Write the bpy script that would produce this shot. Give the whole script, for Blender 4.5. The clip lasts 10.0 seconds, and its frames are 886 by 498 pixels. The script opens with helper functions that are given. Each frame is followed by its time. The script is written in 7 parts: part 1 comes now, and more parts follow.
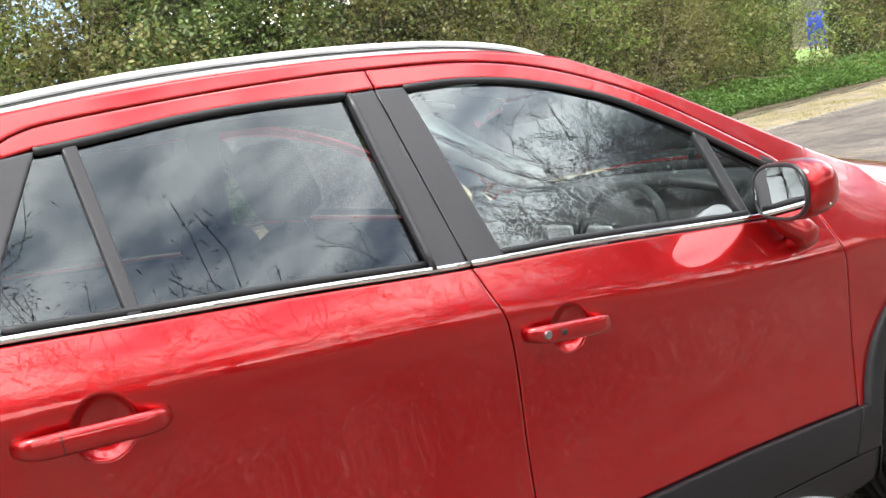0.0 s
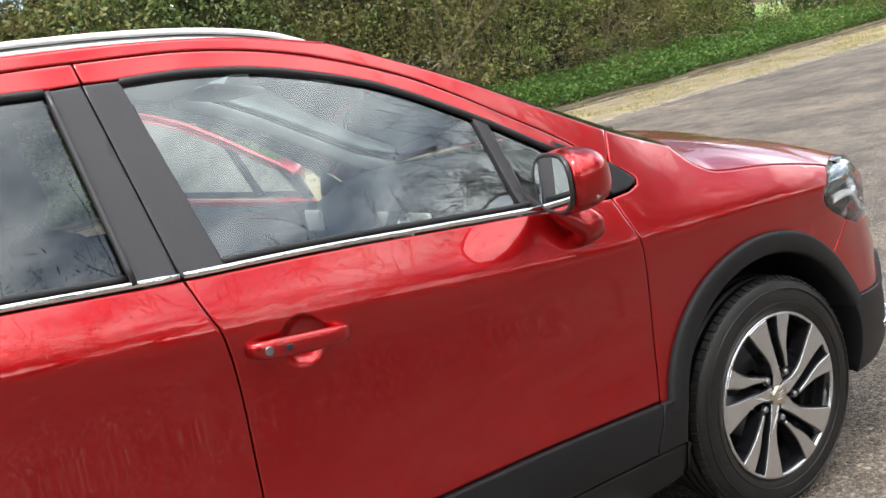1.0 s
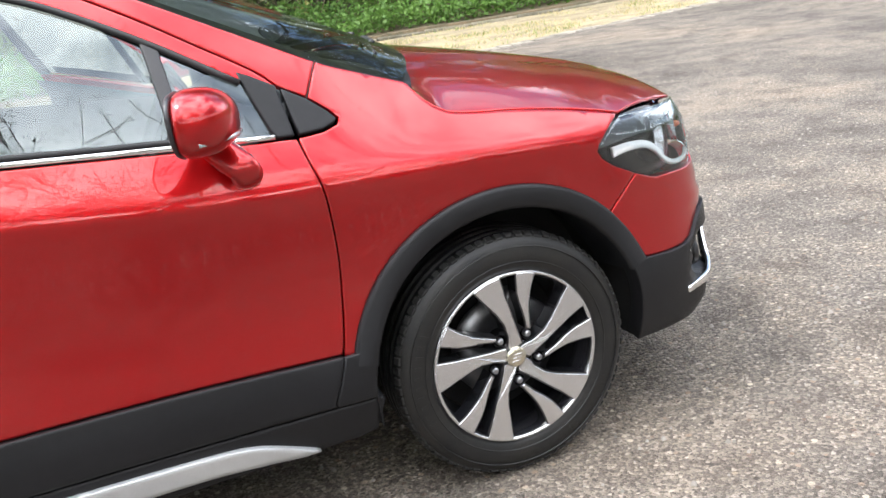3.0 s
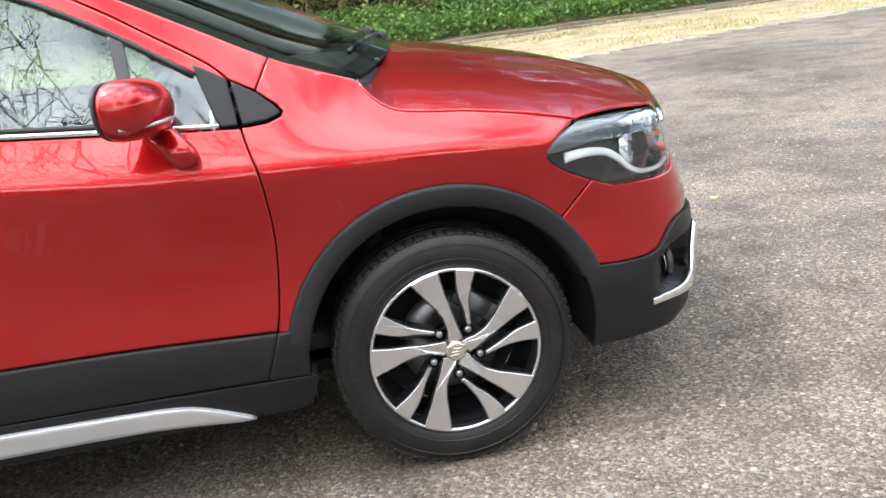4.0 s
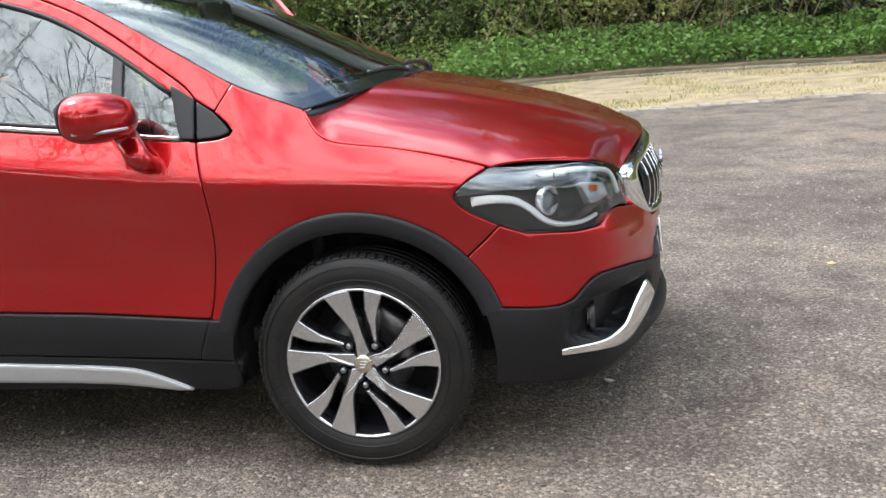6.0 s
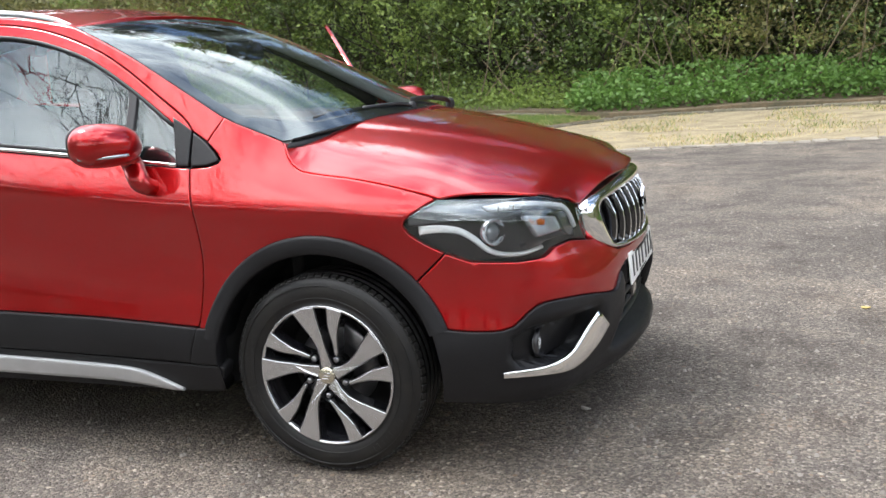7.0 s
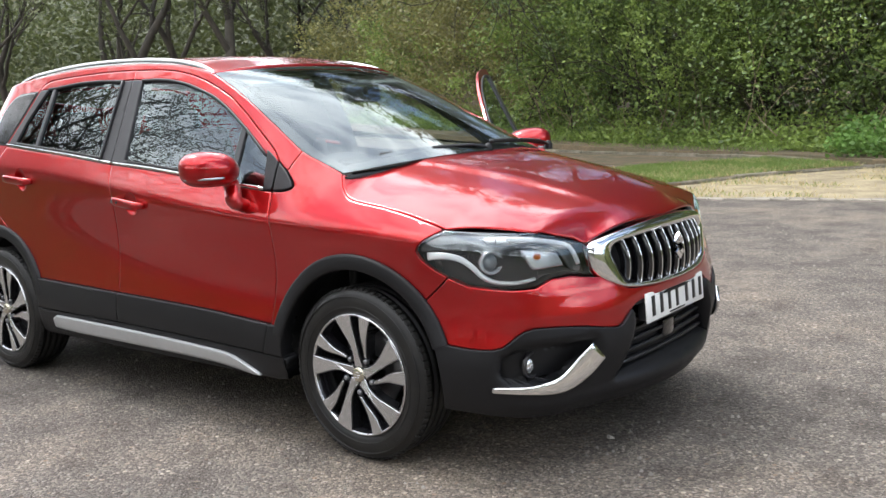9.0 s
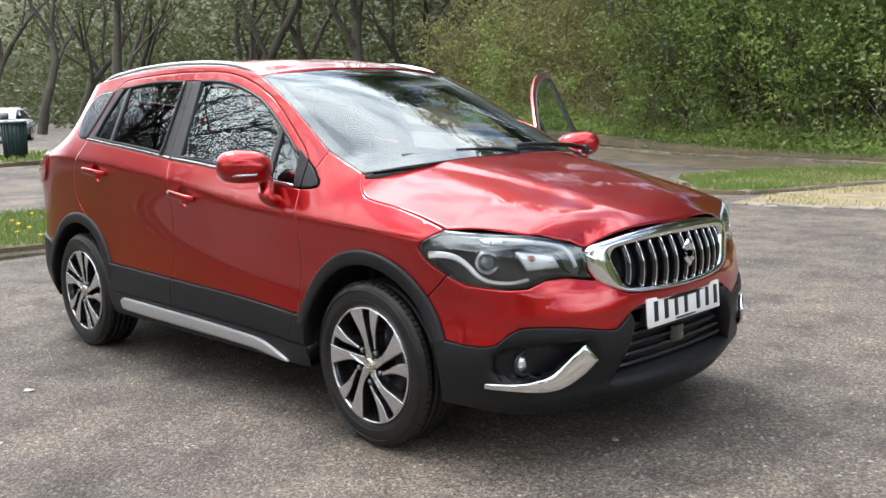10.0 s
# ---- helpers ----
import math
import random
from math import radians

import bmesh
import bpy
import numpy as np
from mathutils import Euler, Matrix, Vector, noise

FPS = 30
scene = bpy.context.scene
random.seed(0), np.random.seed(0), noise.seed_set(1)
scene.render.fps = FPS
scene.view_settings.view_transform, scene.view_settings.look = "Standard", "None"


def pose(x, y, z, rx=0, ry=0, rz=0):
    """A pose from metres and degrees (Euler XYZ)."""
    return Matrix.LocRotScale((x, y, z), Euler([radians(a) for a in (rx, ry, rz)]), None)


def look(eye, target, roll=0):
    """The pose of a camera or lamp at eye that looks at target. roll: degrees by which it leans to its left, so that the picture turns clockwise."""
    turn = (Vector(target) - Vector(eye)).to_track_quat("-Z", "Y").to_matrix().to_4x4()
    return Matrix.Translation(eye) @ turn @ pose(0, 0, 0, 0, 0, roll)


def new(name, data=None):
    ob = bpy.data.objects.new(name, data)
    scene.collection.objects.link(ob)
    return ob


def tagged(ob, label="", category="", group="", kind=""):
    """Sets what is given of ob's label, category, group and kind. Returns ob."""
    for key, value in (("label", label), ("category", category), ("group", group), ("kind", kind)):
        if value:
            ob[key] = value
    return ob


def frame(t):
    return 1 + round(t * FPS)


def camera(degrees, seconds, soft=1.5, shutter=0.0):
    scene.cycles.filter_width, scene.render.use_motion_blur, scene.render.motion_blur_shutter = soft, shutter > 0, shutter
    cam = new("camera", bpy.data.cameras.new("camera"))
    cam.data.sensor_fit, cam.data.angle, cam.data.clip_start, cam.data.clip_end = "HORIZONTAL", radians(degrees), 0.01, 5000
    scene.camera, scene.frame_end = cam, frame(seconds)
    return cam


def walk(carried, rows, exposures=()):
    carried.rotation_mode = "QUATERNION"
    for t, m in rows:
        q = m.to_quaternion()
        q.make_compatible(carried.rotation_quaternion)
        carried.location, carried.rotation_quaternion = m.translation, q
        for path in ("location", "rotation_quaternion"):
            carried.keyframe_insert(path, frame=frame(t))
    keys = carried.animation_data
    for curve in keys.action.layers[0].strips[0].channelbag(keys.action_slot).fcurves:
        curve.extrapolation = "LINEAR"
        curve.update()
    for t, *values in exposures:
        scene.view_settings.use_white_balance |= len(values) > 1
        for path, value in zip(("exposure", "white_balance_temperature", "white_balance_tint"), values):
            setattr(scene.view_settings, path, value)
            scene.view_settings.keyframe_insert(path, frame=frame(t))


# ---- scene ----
cam = camera(50.4, 10.0)
PATH = [
    (0, (-2.517, -2.435, 1.427), (-1.52, -0.723, 1.153), -10.6),
    (0.5, (-2.288, -2.527, 1.405), (-1.261, -0.834, 1.124), -11.0),
    (1, (-2.014, -2.561, 1.397), (-0.991, -0.882, 1.033), -11.7),
    (1.5, (-1.717, -2.682, 1.382), (-0.744, -0.992, 0.939), -11.3),
    (2, (-1.465, -2.758, 1.367), (-0.541, -1.06, 0.857), -10.0),
    (2.5, (-1.206, -2.78, 1.372), (-0.385, -1.041, 0.823), -10.1),
    (3, (-0.93, -2.959, 1.364), (-0.267, -1.167, 0.773), -8.8),
    (3.2, (-0.802, -3.027, 1.371), (-0.226, -1.211, 0.762), -8.5),
    (4.3, (-0.126, -3.28, 1.301), (0.013, -1.361, 0.754), -7.3),
    (4.5, (0.002, -3.308, 1.311), (0.063, -1.387, 0.76), -6.7),
    (5, (0.25, -3.326, 1.293), (0.139, -1.402, 0.759), -5.2),
    (5.5, (0.509, -3.353, 1.31), (0.225, -1.438, 0.81), -4.7),
    (5.7, (0.618, -3.388, 1.315), (0.301, -1.478, 0.820), -4.6),
    (6.8, (1.259, -3.426, 1.303), (0.624, -1.574, 0.897), -4.0),
    (7, (1.395, -3.456, 1.318), (0.71, -1.62, 0.918), -4.0),
    (7.5, (1.653, -3.491, 1.306), (0.844, -1.697, 0.95), -4.2),
    (8, (1.85, -3.443, 1.322), (0.922, -1.704, 0.982), -3.9),
    (8.5, (2.157, -3.442, 1.322), (1.076, -1.788, 1.013), -3.3),
    (9, (2.384, -3.383, 1.323), (1.17, -1.823, 1.023), -2.5),
    (9.5, (2.545, -3.286, 1.335), (1.217, -1.82, 1.044), -2.1),
    (10, (2.804, -3.195, 1.33), (1.392, -1.809, 1.036), -1.7),
]
walk(cam, [(t, look(eye, target, roll)) for t, eye, target, roll in PATH], exposures=[(0.0, 1.05, 6550, 10), (0.5, 0.8, 6550, 10), (1.0, 0.62, 6550, 10), (2.5, 1.15, 6250, 10), (4.5, 1.16, 6250, 10), (5.0, 1.19, 6250, 10), (5.5, 0.86, 6250, 10), (7.0, 0.66, 6250, 10), (8.5, 0.56, 6250, 10), (10.0, 0.56, 6250, 10)])

# ---------------------------------------------------------------- world and light
world = bpy.data.worlds.new("sky")
scene.world = world
world.use_nodes = True
wn, wl = world.node_tree.nodes, world.node_tree.links
wn.clear()
SUN_EL, SUN_AZ = 61.0, 276.0      # degrees above the ground, and clockwise from +y
w_out, w_bg = wn.new("ShaderNodeOutputWorld"), wn.new("ShaderNodeBackground")
w_sky = wn.new("ShaderNodeTexSky")
w_sky.sky_type, w_sky.sun_disc = "NISHITA", False
w_sky.sun_elevation, w_sky.sun_rotation = radians(SUN_EL), radians(SUN_AZ)
w_co, w_map = wn.new("ShaderNodeTexCoord"), wn.new("ShaderNodeMapping")
w_map.inputs["Scale"].default_value, w_map.inputs["Rotation"].default_value = (1.0, 1.0, 2.6), (0.0, 0.0, radians(-55))
w_noise, w_ramp = wn.new("ShaderNodeTexNoise"), wn.new("ShaderNodeValToRGB")
w_noise.inputs["Scale"].default_value, w_noise.inputs["Detail"].default_value = 2.3, 6.0
w_noise.inputs["Roughness"].default_value = 0.55
w_ramp.color_ramp.elements[0].position, w_ramp.color_ramp.elements[1].position = 0.36, 0.52
w_tone, w_mix = wn.new("ShaderNodeValToRGB"), wn.new("ShaderNodeMix")
w_tone.color_ramp.elements[0].color, w_tone.color_ramp.elements[1].color = (10.0, 10.6, 11.8, 1), (24.0, 23.8, 23.4, 1)
w_tone.color_ramp.elements[0].position, w_tone.color_ramp.elements[1].position = 0.42, 0.66
w_mix.data_type = "RGBA"
wl.new(w_co.outputs["Generated"], w_map.inputs["Vector"])
wl.new(w_map.outputs["Vector"], w_noise.inputs["Vector"])
# a linear gradient added to the noise thickens and brightens the cloud to one side
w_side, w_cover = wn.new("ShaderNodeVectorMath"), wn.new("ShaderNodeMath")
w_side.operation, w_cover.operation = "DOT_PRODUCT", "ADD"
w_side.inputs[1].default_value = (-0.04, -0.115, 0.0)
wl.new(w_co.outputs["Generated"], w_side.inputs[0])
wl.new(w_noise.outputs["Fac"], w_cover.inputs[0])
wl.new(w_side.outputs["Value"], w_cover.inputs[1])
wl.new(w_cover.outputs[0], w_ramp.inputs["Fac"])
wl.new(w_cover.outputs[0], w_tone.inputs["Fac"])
wl.new(w_ramp.outputs["Color"], w_mix.inputs["Factor"])
wl.new(w_sky.outputs["Color"], w_mix.inputs["A"])
wl.new(w_tone.outputs["Color"], w_mix.inputs["B"])
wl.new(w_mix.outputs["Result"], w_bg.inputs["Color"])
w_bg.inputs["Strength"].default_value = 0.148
wl.new(w_bg.outputs["Background"], w_out.inputs["Surface"])

sun = new("sun", bpy.data.lights.new("sun", "SUN"))
sun.data.energy, sun.data.angle, sun.data.color = 2.2, radians(16), (1.0, 0.98, 0.95)
sun.matrix_world = look((0, 0, 30), (-30 * math.sin(radians(SUN_AZ)) / math.tan(radians(SUN_EL)),
                                     -30 * math.cos(radians(SUN_AZ)) / math.tan(radians(SUN_EL)), 0))


# ---------------------------------------------------------------- materials
def material(name, colour, rough=0.5, metal=0.0, vary=0.0, scale=8.0, bump=0.0, bump_scale=60.0, coat=0.0, dark=None, per_object=0.0, spec=0.5):
    """A surface with two scales of variation: a broad one towards the colour dark, and a fine one that also lifts the relief."""
    m = bpy.data.materials.new(name)
    m.use_nodes = True
    n, l = m.node_tree.nodes, m.node_tree.links
    b = n["Principled BSDF"]
    b.inputs["Roughness"].default_value, b.inputs["Metallic"].default_value = rough, metal
    b.inputs["Coat Weight"].default_value, b.inputs["Coat Roughness"].default_value = coat, 0.03
    b.inputs["Specular IOR Level"].default_value = spec
    b.inputs["Base Color"].default_value = (*colour, 1)
    co = n.new("ShaderNodeTexCoord")
    if vary:
        broad, fine = n.new("ShaderNodeTexNoise"), n.new("ShaderNodeTexNoise")
        broad.inputs["Scale"].default_value, broad.inputs["Detail"].default_value = scale, 5.0
        fine.inputs["Scale"].default_value, fine.inputs["Detail"].default_value = scale * 11, 4.0
        mix, both = n.new("ShaderNodeMix"), n.new("ShaderNodeMath")
        mix.data_type, both.operation = "RGBA", "MULTIPLY_ADD"
        both.inputs[1].default_value, both.inputs[2].default_value = 0.45, 0.0
        add = n.new("ShaderNodeMath")
        add.operation, add.use_clamp = "MULTIPLY_ADD", True
        add.inputs[1].default_value = 0.7
        l.new(co.outputs["Object"], broad.inputs["Vector"])
        l.new(co.outputs["Object"], fine.inputs["Vector"])
        l.new(fine.outputs["Fac"], both.inputs[0])
        l.new(broad.outputs["Fac"], add.inputs[0])
        l.new(both.outputs[0], add.inputs[2])
        ramp = n.new("ShaderNodeValToRGB")
        ramp.color_ramp.elements[0].position, ramp.color_ramp.elements[1].position = 0.42, 0.75
        l.new(add.outputs[0], ramp.inputs["Fac"])
        low = dark or tuple(c * (1 - vary) for c in colour)
        mix.inputs["A"].default_value, mix.inputs["B"].default_value = (*low, 1), (*colour, 1)
        l.new(ramp.outputs["Color"], mix.inputs["Factor"])
        last = mix.outputs["Result"]
        if per_object:
            info, hsv, span = n.new("ShaderNodeObjectInfo"), n.new("ShaderNodeHueSaturation"), n.new("ShaderNodeMapRange")
            span.inputs["To Min"].default_value, span.inputs["To Max"].default_value = 1 - per_object, 1 + per_object
            l.new(info.outputs["Random"], span.inputs["Value"])
            l.new(span.outputs["Result"], hsv.inputs["Value"])
            l.new(last, hsv.inputs["Color"])
            last = hsv.outputs["Color"]
        l.new(last, b.inputs["Base Color"])
    if bump:
        grain, bm_ = n.new("ShaderNodeTexNoise"), n.new("ShaderNodeBump")
        grain.inputs["Scale"].default_value, grain.inputs["Detail"].default_value = bump_scale, 5.0
        bm_.inputs["Strength"].default_value, bm_.inputs["Distance"].default_value = bump, 0.01
        l.new(co.outputs["Object"], grain.inputs["Vector"])
        l.new(grain.outputs["Fac"], bm_.inputs["Height"])
        l.new(bm_.outputs["Normal"], b.inputs["Normal"])
    return m


def foliage(name, light, dark, rough=0.55, through_light=0.35):
    """Leaves: colours spread leaf by leaf, lit from behind as well."""
    m = bpy.data.materials.new(name)
    m.use_nodes = True
    n, l = m.node_tree.nodes, m.node_tree.links
    b, out = n["Principled BSDF"], n["Material Output"]
    geo, ramp, noise_, co = n.new("ShaderNodeNewGeometry"), n.new("ShaderNodeMix"), n.new("ShaderNodeTexNoise"), n.new("ShaderNodeTexCoord")
    ramp.data_type = "RGBA"
    noise_.inputs["Scale"].default_value = 0.7
    add = n.new("ShaderNodeMath")
    add.operation, add.use_clamp = "MULTIPLY_ADD", True
    add.inputs[1].default_value = 0.55
    half = n.new("ShaderNodeMath")
    half.operation = "MULTIPLY"
    half.inputs[1].default_value = 0.75
    l.new(co.outputs["Object"], noise_.inputs["Vector"])
    l.new(noise_.outputs["Fac"], half.inputs[0])
    l.new(geo.outputs["Random Per Island"], add.inputs[0])
    l.new(half.outputs[0], add.inputs[2])
    ramp.inputs["A"].default_value, ramp.inputs["B"].default_value = (*dark, 1), (*light, 1)
    l.new(add.outputs[0], ramp.inputs["Factor"])
    l.new(ramp.outputs["Result"], b.inputs["Base Color"])
    b.inputs["Roughness"].default_value = rough
    tr, mx = n.new("ShaderNodeBsdfTranslucent"), n.new("ShaderNodeMixShader")
    l.new(ramp.outputs["Result"], tr.inputs["Color"])
    mx.inputs["Fac"].default_value = through_light
    l.new(b.outputs[0], mx.inputs[1])
    l.new(tr.outputs[0], mx.inputs[2])
    l.new(mx.outputs[0], out.inputs["Surface"])
    return m


def pane_material(name, tint, ior=1.6):
    """Thin glass: a clear or dark-tinted sheet that mirrors more at a glance."""
    m = bpy.data.materials.new(name)
    m.use_nodes = True
    n, l = m.node_tree.nodes, m.node_tree.links
    n.remove(n["Principled BSDF"])
    clear, gloss, fres, mx = n.new("ShaderNodeBsdfTransparent"), n.new("ShaderNodeBsdfGlossy"), n.new("ShaderNodeFresnel"), n.new("ShaderNodeMixShader")
    clear.inputs["Color"].default_value = (*tint, 1)
    gloss.inputs["Roughness"].default_value = 0.01
    gloss.inputs["Color"].default_value = (0.90, 0.98, 1.0, 1)
    fres.inputs["IOR"].default_value = ior
    l.new(fres.outputs[0], mx.inputs["Fac"])
    l.new(clear.outputs[0], mx.inputs[1])
    l.new(gloss.outputs[0], mx.inputs[2])
    l.new(mx.outputs[0], n["Material Output"].inputs["Surface"])
    return m


def paint_material():
    """Red metallic car paint under clear lacquer, with faint dust and flake."""
    m = material("red_paint", (0.34, 0.005, 0.007), rough=0.33, metal=0.85, coat=1.0)
    n, l = m.node_tree.nodes, m.node_tree.links
    b = n["Principled BSDF"]
    b.inputs["Coat IOR"].default_value = 1.53
    co, flake, mix, dust = n.new("ShaderNodeTexCoord"), n.new("ShaderNodeTexNoise"), n.new("ShaderNodeMix"), n.new("ShaderNodeTexNoise")
    flake.inputs["Scale"].default_value, dust.inputs["Scale"].default_value, dust.inputs["Detail"].default_value = 900.0, 7.0, 6.0
    mix.data_type = "RGBA"
    mix.inputs["A"].default_value, mix.inputs["B"].default_value = (0.33, 0.0018, 0.0032, 1), (0.50, 0.0035, 0.006, 1)
    l.new(co.outputs["Object"], flake.inputs["Vector"])
    l.new(co.outputs["Object"], dust.inputs["Vector"])
    l.new(flake.outputs["Fac"], mix.inputs["Factor"])
    l.new(mix.outputs["Result"], b.inputs["Base Color"])
    span = n.new("ShaderNodeMapRange")
    span.inputs["From Min"].default_value, span.inputs["From Max"].default_value = 0.35, 0.7
    span.inputs["To Min"].default_value, span.inputs["To Max"].default_value = 0.003, 0.018
    l.new(dust.outputs["Fac"], span.inputs["Value"])
    l.new(span.outputs["Result"], b.inputs["Coat Roughness"])
    return m


def asphalt_material():
    """Worn tarmac with pale stone chips, damp-dark and dusty patches."""
    m = bpy.data.materials.new("worn_asphalt")
    m.use_nodes = True
    n, l = m.node_tree.nodes, m.node_tree.links
    b = n["Principled BSDF"]
    b.inputs["Roughness"].default_value = 0.85
    b.inputs["Specular IOR Level"].default_value = 0.35
    co = n.new("ShaderNodeTexCoord")
    chips, grit, patch, stain = (n.new("ShaderNodeTexVoronoi"), n.new("ShaderNodeTexVoronoi"), n.new("ShaderNodeTexNoise"), n.new("ShaderNodeTexNoise"))
    chips.inputs["Scale"].default_value, grit.inputs["Scale"].default_value = 105.0, 260.0
    patch.inputs["Scale"].default_value, patch.inputs["Detail"].default_value = 0.55, 7.0
    stain.inputs["Scale"].default_value, stain.inputs["Detail"].default_value = 3.1, 6.0
    for t in (chips, grit, patch, stain):
        l.new(co.outputs["Object"], t.inputs["Vector"])

    def mixed(a, b_, fac):
        x = n.new("ShaderNodeMix")
        x.data_type = "RGBA"
        for key, v in (("A", a), ("B", b_), ("Factor", fac)):
            if isinstance(v, (tuple, float)):
                x.inputs[key].default_value = v
            else:
                l.new(v, x.inputs[key])
        return x.outputs["Result"]

    def ramp(src, stops):
        r = n.new("ShaderNodeValToRGB")
        while len(r.color_ramp.elements) < len(stops):
            r.color_ramp.elements.new(0.5)
        for e, (p, c) in zip(r.color_ramp.elements, stops):
            e.position, e.color = p, (*c, 1)
        l.new(src, r.inputs["Fac"])
        return r.outputs["Color"]

    split = n.new("ShaderNodeSeparateColor")
    l.new(chips.outputs["Color"], split.inputs["Color"])
    split2 = n.new("ShaderNodeSeparateColor")
    l.new(grit.outputs["Color"], split2.inputs["Color"])
    stone = ramp(split.outputs[0], [(0.0, (0.040, 0.036, 0.033)), (0.40, (0.105, 0.092, 0.082)), (0.75, (0.205, 0.186, 0.168)), (0.94, (0.29, 0.265, 0.24)), (1.0, (0.46, 0.43, 0.40))])
    sand = ramp(split2.outputs[1], [(0.0, (0.060, 0.056, 0.053)), (0.6, (0.150, 0.137, 0.127)), (1.0, (0.275, 0.252, 0.232))])
    base = mixed(stone, sand, 0.40)
    pebble = n.new("ShaderNodeTexVoronoi")
    pebble.inputs["Scale"].default_value = 34.0
    l.new(co.outputs["Object"], pebble.inputs["Vector"])
    split3 = n.new("ShaderNodeSeparateColor")
    l.new(pebble.outputs["Color"], split3.inputs["Color"])
    round_ = ramp(pebble.outputs["Distance"], [(0.0, (1, 1, 1)), (0.26, (1, 1, 1)), (0.34, (0, 0, 0))])
    rare = ramp(split3.outputs[0], [(0.80, (0, 0, 0)), (0.84, (1, 1, 1))])
    both = n.new("ShaderNodeMath")
    both.operation = "MULTIPLY"
    l.new(round_, both.inputs[0])
    l.new(rare, both.inputs[1])
    stones = ramp(split3.outputs[1], [(0.0, (0.045, 0.04, 0.038)), (0.4, (0.20, 0.15, 0.12)), (0.75, (0.30, 0.26, 0.22)), (1.0, (0.44, 0.41, 0.36))])
    base = mixed(base, stones, both.outputs[0])
    tone = ramp(patch.outputs["Fac"], [(0.32, (0.57, 0.545, 0.52)), (0.50, (0.92, 0.885, 0.84)), (0.68, (1.27, 1.165, 1.03))])
    tone2 = ramp(stain.outputs["Fac"], [(0.30, (0.62, 0.60, 0.58)), (0.52, (1.0, 0.99, 0.97)), (0.74, (1.26, 1.21, 1.13))])
    for tint in (tone, tone2):
        x = n.new("ShaderNodeMix")
        x.data_type, x.blend_type = "RGBA", "MULTIPLY"
        x.inputs["Factor"].default_value = 1.0
        l.new(base, x.inputs["A"])
        l.new(tint, x.inputs["B"])
        base = x.outputs["Result"]
    l.new(base, b.inputs["Base Color"])
    bump1, bump2 = n.new("ShaderNodeBump"), n.new("ShaderNodeBump")
    bump1.invert = bump2.invert = True
    bump1.inputs["Strength"].default_value, bump1.inputs["Distance"].default_value = 0.9, 0.010
    bump2.inputs["Strength"].default_value, bump2.inputs["Distance"].default_value = 0.6, 0.003
    l.new(chips.outputs["Distance"], bump1.inputs["Height"])
    l.new(grit.outputs["Distance"], bump2.inputs["Height"])
    l.new(bump1.outputs["Normal"], bump2.inputs["Normal"])
    l.new(bump2.outputs["Normal"], b.inputs["Normal"])
    return m


PAINT = paint_material()
BLACK = material("black_grained_plastic", (0.0095, 0.0095, 0.011), rough=0.45, vary=0.3, scale=6, bump=0.12, bump_scale=900, spec=0.30)
SATIN = material("satin_black_trim", (0.026, 0.025, 0.027), rough=0.34, vary=0.2, scale=9, spec=0.5)
GLOSSBLACK = material("gloss_black", (0.008, 0.008, 0.009), rough=0.08, coat=0.6)
RUBBER = material("tyre_rubber", (0.0085, 0.0085, 0.0092), rough=0.40, vary=0.35, scale=14, bump=0.12, bump_scale=300, dark=(0.018, 0.017, 0.0155), spec=0.32)
SEAL = material("rubber_seal", (0.010, 0.010, 0.011), rough=0.5)
# near-black for dark parts, and for shade painted in behind gaps and openings
VOID = material("dark_parts_and_gap_shade", (0.006, 0.006, 0.006), rough=0.9)
CHROME = material("chrome", (0.83, 0.84, 0.85), rough=0.06, metal=1.0)
SILVER = material("silver_paint", (0.55, 0.56, 0.57), rough=0.34, metal=0.55, vary=0.08, scale=20)
RAIL = material("satin_silver_rail", (0.84, 0.85, 0.86), rough=0.30, metal=0.35)
ALLOY = material("machined_alloy", (0.62, 0.62, 0.63), rough=0.26, metal=0.9, vary=0.06, scale=60)
RIMBLACK = material("rim_gloss_black", (0.012, 0.012, 0.014), rough=0.14, coat=0.5)
STEEL = material("dull_steel", (0.30, 0.30, 0.31), rough=0.38, metal=0.9, vary=0.25, scale=40)
GLASS = pane_material("clear_glass", (0.78, 0.88, 0.85), 2.0)
SCREEN = pane_material("windscreen_glass", (0.76, 0.85, 0.83), 2.05)
PRIVACY = pane_material("privacy_glass", (0.20, 0.21, 0.23), 1.75)
LENS = pane_material("lamp_lens", (0.93, 0.95, 0.96), 1.8)
MIRROR = material("mirror_glass", (0.86, 0.87, 0.88), rough=0.01, metal=1.0)
LAMPCASE = material("lamp_inner_chrome", (0.80, 0.82, 0.85), rough=0.22, metal=0.75)
PROJECTOR = material("projector_glass", (0.30, 0.33, 0.36), rough=0.06, metal=0.6, coat=1.0)
LAMPSMOKE = material("lamp_inner_smoke", (0.17, 0.18, 0.19), rough=0.16, metal=0.6)
LAMPDARK = material("lamp_inner_black", (0.014, 0.014, 0.016), rough=0.22)
LIGHTBAR = material("frosted_light_guide", (0.86, 0.88, 0.90), rough=0.25, spec=0.6)
SIGNAL = material("grey_turn_signal", (0.50, 0.50, 0.51), rough=0.18, metal=0.6)
GUIDE = material("silvered_light_guide", (0.90, 0.91, 0.92), rough=0.20, metal=0.35, spec=0.8)
REDLENS = material("tail_lens", (0.30, 0.008, 0.010), rough=0.08, coat=1.0)
